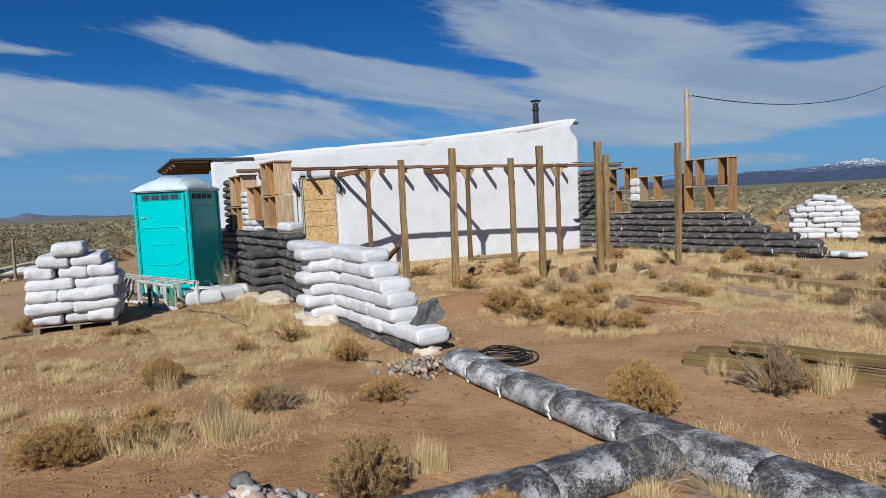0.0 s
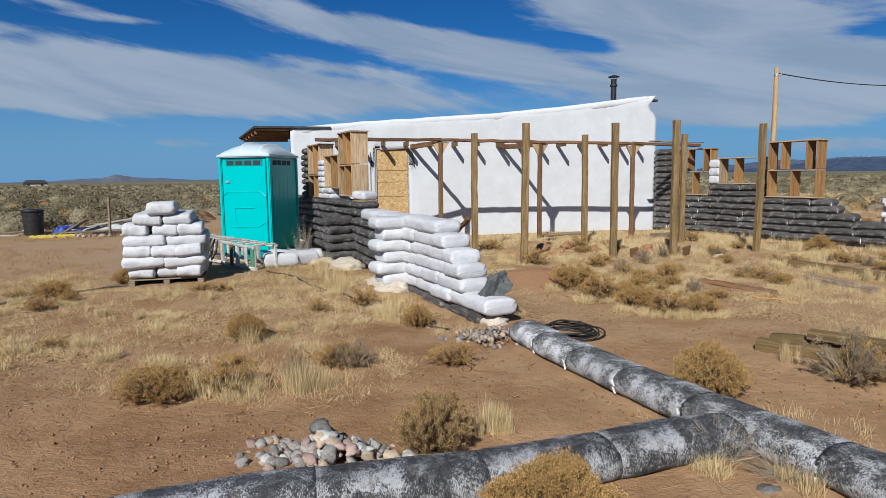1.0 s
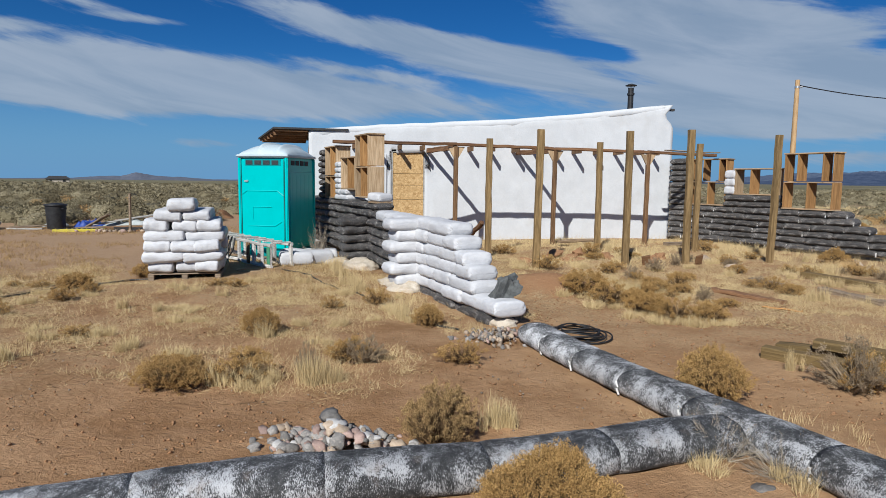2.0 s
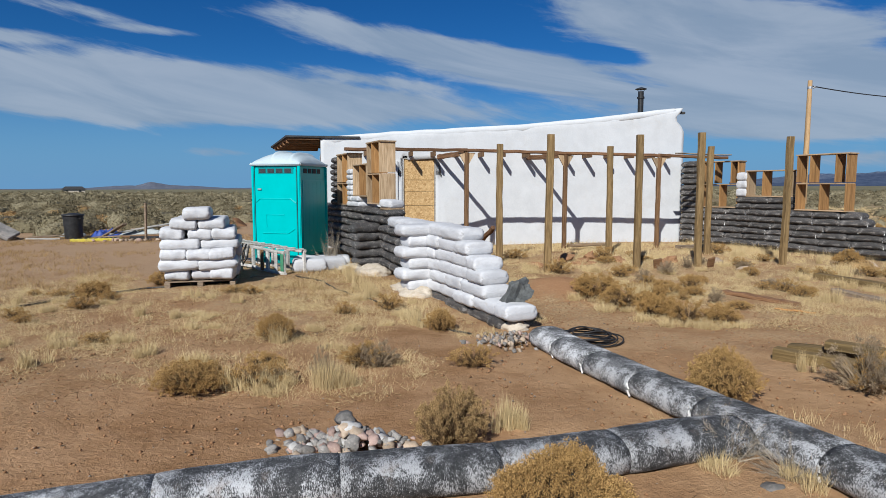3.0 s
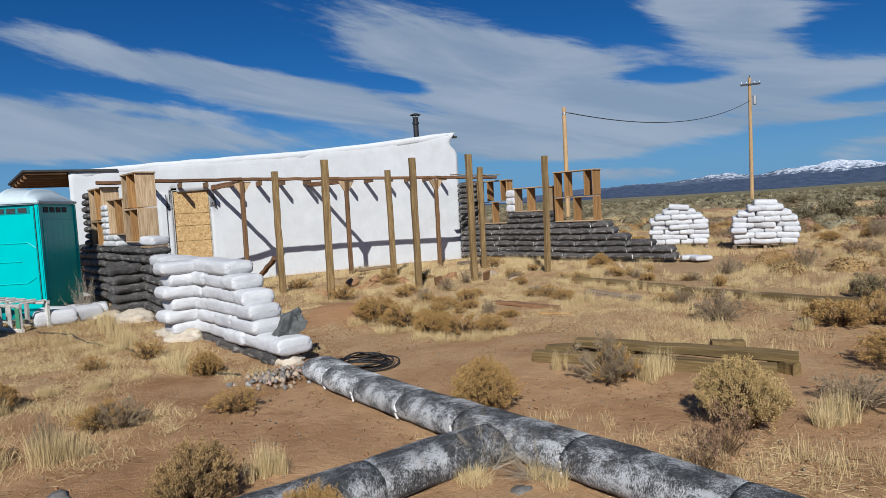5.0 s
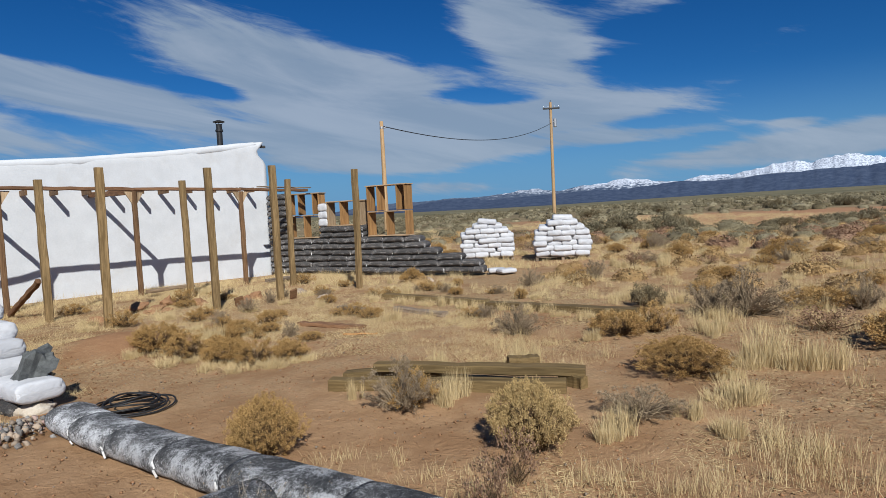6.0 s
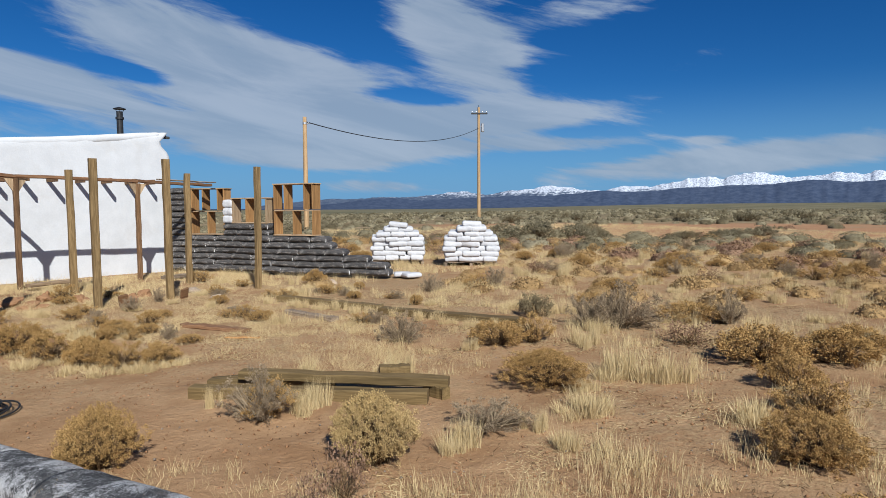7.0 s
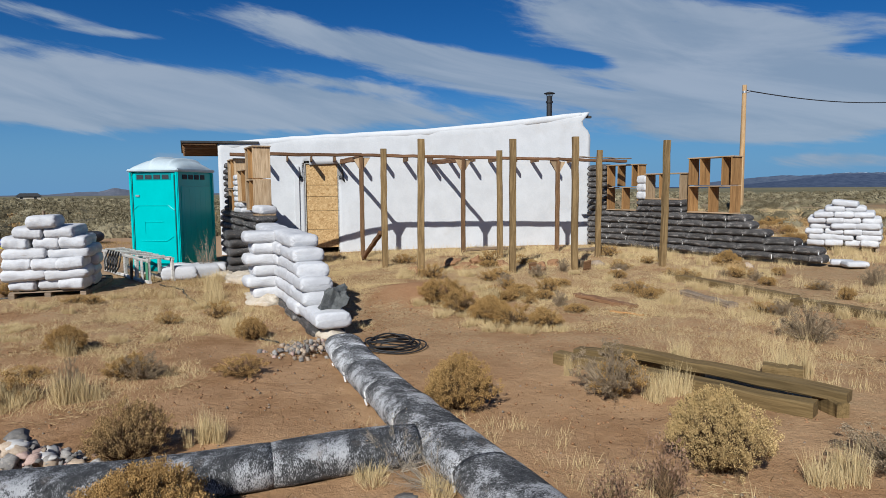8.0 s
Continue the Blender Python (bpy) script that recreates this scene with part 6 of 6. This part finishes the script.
grey(-2.05, 4.5, 0.22, 0.28)
dry(-1.86, 4.98, 0.5, 0.26, 1)
grey(-1.7, 4.95, 0.4, 0.22, 1)
gold(-3.1, 5.7, 0.42, 0.32)
tuft(-3.0, 5.6, 0.35, 0.34, 1)
dry(-0.82, 5.1, 0.46, 0.24, 2)
gold(-1.45, 6.6, 0.36, 0.30, 1)
tuft(-1.75, 6.75, 0.4, 0.34, 2)
tuft(-1.95, 7.1, 0.42, 0.36, 3)
dry(-2.4, 7.55, 0.4, 0.30)
tuft(-2.9, 8.3, 0.4, 0.4, 0)
tuft(-3.25, 8.9, 0.45, 0.4, 1)
tuft(-3.7, 9.7, 0.5, 0.42, 2)
tuft(-4.15, 10.5, 0.5, 0.40, 3)
gold(-7.1, 7.65, 0.45, 0.28)
gold(-6.75, 8.75, 0.4, 0.26, 1)
for i_, (x_, y_, w_, h_) in enumerate([(0.35, 8.95, 0.66, 0.40), (0.72, 8.55, 0.66, 0.38), (1.15, 8.1, 0.55, 0.34), (1.5, 7.85, 0.6, 0.36), (1.85, 7.75, 0.4, 0.3)]):
    (gold if i_ % 2 == 0 else dry)(x_, y_, w_, h_, i_)
    tuft(x_ - 0.2, y_ - 0.22, 0.55, 0.19, i_)
    tuft(x_ + 0.12, y_ - 0.16, 0.45, 0.17, i_ + 2)
grey(2.42, 5.05, 0.62, 0.40)
dry(2.5, 5.1, 0.5, 0.36, 2)
tuft(2.78, 5.0, 0.36, 0.36, 0)
tuft(2.95, 5.15, 0.3, 0.42, 1)
tuft(3.66, 3.78, 0.34, 0.36, 2)
tuft(3.5, 3.7, 0.28, 0.30, 3)
grey(3.98, 4.0, 0.75, 0.2, 1)
tuft(4.28, 3.75, 0.3, 0.26, 0)
tuft(3.15, 6.2, 0.35, 0.4, 1)
tuft(4.15, 6.0, 0.4, 0.42, 2)
tuft(3.9, 5.85, 0.35, 0.36, 3)
tuft(6.05, 4.7, 0.6, 0.58, 0)
tuft(6.3, 4.4, 0.6, 0.52, 1)
tuft(6.45, 4.25, 0.45, 0.45, 2)
grey(8.05, 6.7, 1.2, 0.6)
grey(7.6, 6.9, 0.8, 0.45, 1)
gold(7.9, 4.35, 0.85, 0.48)
gold(8.6, 3.9, 0.9, 0.42, 1)
gold(5.65, 2.35, 0.7, 0.42)
dry(6.6, 2.9, 0.7, 0.4, 1)
tuft(4.95, 3.85, 0.32, 0.32, 3)
gold(5.7, 6.45, 0.65, 0.36)
dry(6.2, 6.4, 0.6, 0.4, 1)
sage(7.4, 7.95, 0.5, 0.36)
for i_, (x_, y_, h_) in enumerate([(2.45, 3.15, 0.36), (2.75, 3.0, 0.34), (3.05, 2.95, 0.38), (3.35, 2.85, 0.36), (2.2, 3.5, 0.26), (3.65, 2.6, 0.42), (4.1, 2.75, 0.5), (4.25, 2.5, 0.48), (4.5, 2.9, 0.4), (3.3, 2.5, 0.3), (1.75, 4.05, 0.26)]):
    plant("grass_stalks", x_, y_, STALK[i_ % 3], (0.6, h_ * 0.66), "loose pale stalks of dry grass", "grass tuft", "grass tufts")
plant("dead_weed", 2.55, 3.32, RUST[0], (0.34, 0.62), "dead brown leafy weed on thin stalks", "weed", "dead weeds")
plant("dead_weed", 2.25, 3.05, RUST[0], (0.3, 0.5), "dead brown leafy weed on thin stalks", "weed", "dead weeds")
for k_, (x_, y_, w_, h_) in enumerate([(1.02, 3.42, 0.7, 0.34), (1.3, 3.2, 0.6, 0.26)]):
    plant("bare_shrub", x_, y_, SPARSE[k_], (w_, 2 * h_), "leafless grey shrub growing over the net tubes", "shrub", "bare shrubs")
tuft(0.95, 3.25, 0.36, 0.18, 1)
tuft(1.35, 3.12, 0.36, 0.2, 2)
plant("bare_shrub", -4.72, 11.3, SPARSE[0], (0.75, 1.9), "tall leafless shrub between toilet and wall", "shrub", "bare shrubs")
tuft(2.12, 5.55, 0.2, 0.3, 0)

# pick clear places for the wild ones: (x, y, radius) kept free
CLEAR = [(-6.3, 9.4, 1.3), (-6.3, 12.6, 1.3), (9.4, 19.4, 1.5), (11.5, 17.4, 1.5), (-1.15, 3.1, 0.6), (0.2, 6.4, 0.6), (2.9, 5.6, 0.7), (3.6, 5.4, 0.6), (4.1, 5.1, 0.4), (2.2, 5.9, 0.5), (4.4, 11.3, 0.6), (4.7, 10.8, 0.7), (5.2, 9.8, 0.7), (5.7, 9.1, 0.6), (6.2, 8.6, 0.7), (6.7, 7.9, 0.5), (4.3, 9.9, 0.5), (2.7, 9.5, 0.5)]


def seg_dist(px, py, pts):
    best = np.full(np.shape(px), 1e9)
    for a, b in zip(pts, pts[1:]):
        ax, ay, bx, by = a[0], a[1], b[0], b[1]
        t = np.clip(((px - ax) * (bx - ax) + (py - ay) * (by - ay)) / ((bx - ax) ** 2 + (by - ay) ** 2), 0, 1)
        best = np.minimum(best, np.hypot(px - ax - t * (bx - ax), py - ay - t * (by - ay)))
    return best


LINES = [([(-0.22, 6.15), (0.98, 4.12), (1.62, 3.15), (3.0, 1.2)], 0.26), ([(1.1, 3.57), (-0.95, 2.6), (-2.7, 1.72), (-4.4, 0.8)], 0.26),
         ([tuple(p) for p in WEST], 0.34), ([tuple(p) for p in EAST], 0.3), ([(-7.2, 15.2), (3.2, 19.8)], 0.5)]


def free(x, y, grow=0.0):
    ok = np.ones(np.shape(x), bool)
    for a, b, r in CLEAR:
        ok &= np.hypot(x - a, y - b) > r + grow
    for pts, w in LINES:
        ok &= seg_dist(x, y, pts) > w + grow
    inside = (HA_C * (x - HO.x) + HA_S * (y - HO.y) > -4.2) & (HA_C * (x - HO.x) + HA_S * (y - HO.y) < 7.7) & (-HA_S * (x - HO.x) + HA_C * (y - HO.y) > -0.1) & (-HA_S * (x - HO.x) + HA_C * (y - HO.y) < 7)
    return ok & ~inside & (np.hypot(x - 1.0, y + 0.3) > 1.7)


HA_C, HA_S = math.cos(radians(HA)), math.sin(radians(HA))
BARE = [(-1.6, 2.9, 2.0, 0.9), (-3.6, 2.7, 1.6, 0.9), (-0.4, 4.5, 0.9, 0.8), (-0.9, 5.6, 0.5, 0.6), (0.8, 6.2, 0.8, 1.5), (1.9, 4.6, 0.55, 1.0), (0.6, 7.6, 0.6, 0.9), (-0.2, 8.9, 0.5, 1.3),
        (2.6, 4.3, 0.4, 0.5), (-9, 12, 1.6, 1.4), (-13, 14, 2.5, 1.2), (-7.5, 10.5, 1.0, 1.2), (4.6, 4.7, 0.5, 0.7), (0.7, 1.9, 1.5, 0.6), (-1.6, 6.2, 0.3, 0.6), (5.6, 5.4, 0.6, 0.4), (3.2, 4.4, 1.0, 0.6), (1.6, 5.4, 0.9, 0.8), (2.0, 6.9, 1.0, 0.6), (7.2, 13.2, 1.6, 0.8), (9.6, 14.2, 2.0, 0.7)]


def cover(x, y):
    """How thickly dry grass grows: 0 bare to 1."""
    c = 0.62 + 0.30 * np.sin(x * 1.1 + 2.0 * np.sin(y * 0.7)) * np.cos(y * 0.9 + 1.3 * np.sin(x * 0.6)) + 0.25 * np.sin(x * 2.9 + y * 1.7) * np.sin(y * 3.1 - x)
    for a, b, sx, sy in BARE:
        c = c - 1.2 * np.exp(-(((x - a) / sx) ** 2 + ((y - b) / sy) ** 2) ** 1.5)
    c = c - 0.15 * ((x > -8) & (x < 0) & (y < 4.0))
    return np.clip(c, 0, 1)


# wild shrubs near enough to count
wild = np.random.default_rng(21)
count = 0
while count < 215:
    x_, y_ = wild.uniform(4.5, 24), wild.uniform(1.0, 34)
    if y_ < 0.4 * (x_ - 3) or not free(x_, y_, 0.35) or (x_ < 8 and y_ < 7.5 and wild.random() < 0.8) or cover(np.array(x_), np.array(y_)) < 0.3:
        continue
    k_ = wild.random()
    w_, h_ = wild.uniform(0.4, 0.95), wild.uniform(0.22, 0.45)
    if k_ < 0.38:
        dry(x_, y_, w_, h_, count)
    elif k_ < 0.62:
        gold(x_, y_, w_, h_, count)
    elif k_ < 0.78:
        grey(x_, y_, w_, h_ * 1.1, count)
    elif k_ < 0.93:
        tuft(x_, y_, w_ * 0.7, h_ * 1.3, count)
    else:
        plant("dead_weed", x_, y_, RUST[0], (w_, h_ * 1.6), "dead rust-brown weed in dry grass", "weed", "dead weeds")
    count += 1
for k_ in range(150):
    x_, y_ = wild.uniform(4.2, 17), wild.uniform(3.0, 20)
    if y_ > 0.35 * (x_ - 3) + 1 and free(x_, y_, 0.2) and cover(np.array(x_), np.array(y_)) > 0.45:
        tuft(x_, y_, wild.uniform(0.3, 0.6), wild.uniform(0.22, 0.42), k_)
for k_ in range(26):
    x_, y_ = wild.uniform(-1.4, 4.2), wild.uniform(9.2, 17)
    if free(x_, y_, 0.2):
        (tuft if k_ % 3 else dry)(x_, y_, wild.uniform(0.35, 0.55), wild.uniform(0.2, 0.38), k_)
for k_ in range(70):
    x_, y_ = wild.uniform(0.6, 6.5), wild.uniform(8.6, 13.5)
    if free(x_, y_, 0.05):
        (dry, tuft, gold, grey)[k_ % 4](x_, y_, wild.uniform(0.22, 0.46), wild.uniform(0.11, 0.24), k_)
for k_ in range(14):
    f_ = k_ / 13
    tuft(4.05 + 2.5 * f_ + wild.normal(0, 0.06), 11.3 - 4.2 * f_ + wild.normal(0, 0.08), wild.uniform(0.3, 0.5), wild.uniform(0.16, 0.3), k_)
for k_ in range(95):
    x_, y_ = wild.uniform(-8.5, -2.0), wild.uniform(4.1, 9.0)
    if free(x_, y_, 0.15) and cover(np.array(x_), np.array(y_)) > 0.4:
        (tuft if k_ % 5 else dry)(x_, y_, wild.uniform(0.2, 0.45), wild.uniform(0.10, 0.24), k_)
for k_, (x_, y_, s_) in enumerate([(20.4, 27.4, 1.5), (21.5, 26.9, 1.9), (23.2, 25.6, 1.7), (24.2, 25.2, 1.2), (26, 37, 1.8), (30, 38, 2.0), (33, 36, 1.6), (31.0, 23.0, 1.3), (32.4, 23.3, 1.5), (34.4, 23.6, 1.4), (36.4, 24.2, 1.7), (29.2, 23.8, 1.2), (44, 62, 2.6), (52, 60, 3.0), (66, 47, 3.0), (71, 44, 3.2), (62, 52, 2.6)]):
    sage(x_, y_, s_, s_ * (0.62 if k_ < 4 else 0.4), k_)


def grass_stuff(name, n, box_, height, width, r, lying_=0.0, label="", size=(7, 0.05), mat="straw", power=1.0, grow=0.0, stand=0.42):
    """Grass too many to count: clumps of blades over a patch of ground."""
    got_x, got_y = [], []
    while sum(map(len, got_x)) < n:
        x = r.uniform(box_[0], box_[2], n)
        y = r.uniform(box_[1], box_[3], n)
        keep = (r.random(n) < cover(x, y) ** power) & free(x, y, grow)
        got_x.append(x[keep])
        got_y.append(y[keep])
    x, y = np.concatenate(got_x)[:n], np.concatenate(got_y)[:n]
    k = size[0]
    X, Y = np.repeat(x, k) + r.normal(0, size[1], n * k), np.repeat(y, k) + r.normal(0, size[1], n * k)
    base = np.stack([X, Y, ground_z(X, Y) - 0.005], -1)
    way = r.normal(0, stand + lying_ * 2.0, (n * k, 3))
    way[:, 2] = 1 if not lying_ else 0.12 + 0.3 * r.random(n * k)
    scale = np.repeat(0.5 + r.random(n), k)
    me = soup(name, *flecks(base, unit(way), height * scale * (0.6 + 0.6 * r.random(n * k)), width * 1.25, 3), mat)
    tagged(part(name, me, ""), label, "grass", kind="stuff")


gr = np.random.default_rng(31)
grass_stuff("dry_grass", 8000, (-9, 4, 5, 19), 0.085, 0.0024, gr, 0, "thin dry straw grass scattered over the earth", (24, 0.055), power=1.6, stand=0.75)
grass_stuff("dry_grass", 1700, (4, 1.5, 17, 22), 0.16, 0.0030, gr, 0, "straw bunch grass between shrubs", (44, 0.050), power=2.2, stand=0.26)
grass_stuff("straw_litter", 46000, (-9, 2.2, 13, 14), 0.060, 0.0022, gr, 1.0, "flattened straw litter on the ground", (6, 0.11), power=1.7)
grass_stuff("yard_grass", 2600, (-17, 8, -3, 19), 0.09, 0.004, gr, 0, "thin trodden grass over the yard", (18, 0.05), mat="dry_gold", power=0.5)
grass_stuff("far_grass", 9000, (-4, 14, 46, 52), 0.17, 0.007, gr, 0, "pale dry grass out on the plain", (16, 0.13), power=1.2, stand=0.5)
grass_stuff("twig_litter", 9000, (-8, 2.0, 12, 13), 0.09, 0.0045, gr, 1.0, "fine brown twigs lying on the ground", (4, 0.10), mat="twig", power=0.4)


def far_shrubs(name, n, rmin, rmax, az0, az1, size, flake, per, mat, r, label, stretch=0.55):
    a = np.radians(r.uniform(az0, az1, n))
    d = np.sqrt(r.uniform(rmin ** 2, rmax ** 2, n))
    d = rmin + (d - rmin) * r.random(n) ** 0.35
    x, y = np.sin(a) * d, np.cos(a) * d
    keep = free(x, y, 0.6) & ~((x > -17) & (x < -4) & (y < 20)) & ~((np.hypot(x, y) > 40) & (np.hypot(x, y) < 66) & (x - 0.3 * y > 8) & (r.random(n) < 0.94))
    x, y = x[keep], y[keep]
    n = len(x)
    s = size * (0.5 + r.random(n))
    p, w = dome_points(r, n * per, 0.5, stretch, 8, 0.86)
    S = np.repeat(s, per)[:, None]
    c = p * S + np.stack([np.repeat(x, per), np.repeat(y, per), np.repeat(ground_z(x, y), per) - 0.02], -1)
    lie = np.cross(w, r.normal(size=w.shape))
    turn = np.arange(9) * 6.28318 / 9
    ring = lambda rad, z: np.stack([rad * np.cos(turn), rad * np.sin(turn), np.full(9, z)], -1)
    heart = np.concatenate([ring(0.46, 0.0), ring(0.44, stretch * 0.45), ring(0.27, stretch * 0.78), np.array([[0, 0, stretch * 0.88]])])
    hv = heart[None] * s[:, None, None] * r.uniform(0.70, 0.98, (n, 28, 1)) + np.stack([x, y, ground_z(x, y) - 0.02], -1)[:, None]
    a9, b9 = np.arange(9), (np.arange(9) + 1) % 9
    quads = np.concatenate([np.stack([a9 + o, b9 + o, b9 + o + 9, a9 + o + 9], -1) for o in (0, 9)]).ravel()
    hl = np.concatenate([quads, np.stack([a9 + 18, b9 + 18, np.full(9, 27)], -1).ravel()])
    hearts = (hv.reshape(-1, 3), (hl[None] + 28 * np.arange(n)[:, None]).ravel(), np.tile(np.repeat([4, 3], [18, 9]), n))
    me = soup(name, *joined([hearts, flecks(c, unit(unit(lie) + 0.7 * w + r.normal(0, 0.3, w.shape)), flake * S[:, 0] * (0.6 + 0.8 * r.random(n * per)), flake * S[:, 0] * 0.6, 5, w + r.normal(0, 0.22, w.shape))]), mat)
    tagged(part(name, me, ""), label, "shrubs", kind="stuff")


far_shrubs("sage_plain", 330, 24, 50, -62, 4, 1.35, 0.042, 900, "sage_far", gr, "grey-green sagebrush covering the western plain", 0.36)
far_shrubs("sage_plain", 640, 46, 82, -62, 4, 1.7, 0.060, 300, "sage_far", gr, "sagebrush farther out on the western plain", 0.36)
far_shrubs("sage_plain", 560, 26, 85, 6, 88, 1.1, 0.050, 480, "sage_far", gr, "sagebrush scattered over the eastern plain", 0.36)
far_shrubs("sage_plain", 3400, 62, 260, -64, 90, 1.5, 0.115, 75, "sage_far", gr, "sagebrush thinning towards the horizon", 0.32)
far_shrubs("gold_plain", 330, 13, 46, 18, 88, 0.6, 0.062, 380, "dry_gold", gr, "gold brush scattered over the eastern grass", 0.36)
far_shrubs("gold_plain", 200, 25, 60, -62, 4, 0.8, 0.08, 260, "dry_gold", gr, "gold brush among the western sage", 0.4)
far_shrubs("rust_plain", 170, 20, 60, 25, 88, 0.9, 0.08, 260, "rust", gr, "rust-brown dry brush on the plain", 0.32)


def pebbles(name, n, seed, mat, small, big, label):
    r = np.random.default_rng(seed)
    base = np.array([(0.5, 0, 0), (-0.25, 0.43, 0), (-0.25, -0.43, 0), (0.05, 0.02, 0.42), (0, 0, -0.3)])
    tri = np.array([(0, 1, 3), (1, 2, 3), (2, 0, 3), (1, 0, 4), (2, 1, 4), (0, 2, 4)])
    x, y = r.uniform(-6, 8, n), r.uniform(1.5, 9, n)
    keep = free(x, y, 0.02)
    x, y = x[keep], y[keep]
    n = len(x)
    s = small + big * r.random(n) ** 3
    a = r.random(n) * 6.28
    c, sn = np.cos(a)[:, None], np.sin(a)[:, None]
    bx, by, bz = base[None, :, 0] * (0.8 + 0.5 * r.random((n, 5))), base[None, :, 1] * (0.8 + 0.5 * r.random((n, 5))), base[None, :, 2]
    v = np.stack([(bx * c - by * sn) * s[:, None] + x[:, None], (bx * sn + by * c) * s[:, None] + y[:, None], bz * s[:, None] + (ground_z(x, y) + 0.003)[:, None]], -1).reshape(-1, 3)
    loops = (tri[None] + np.arange(n)[:, None, None] * 5).ravel()
    tagged(part(name, soup(name, v, loops, np.full(n * 6, 3), mat), ""), label, "pebbles", kind="stuff")


pebbles("pebbles", 3000, 77, "stone_tan", 0.008, 0.022, "small pebbles on the bare earth")
pebbles("earth_clods", 9000, 79, "twig", 0.005, 0.012, "dark crumbs of bark and soil on the earth")
pebbles("earth_clods", 11000, 78, "clod", 0.008, 0.034, "small clods of dry earth")
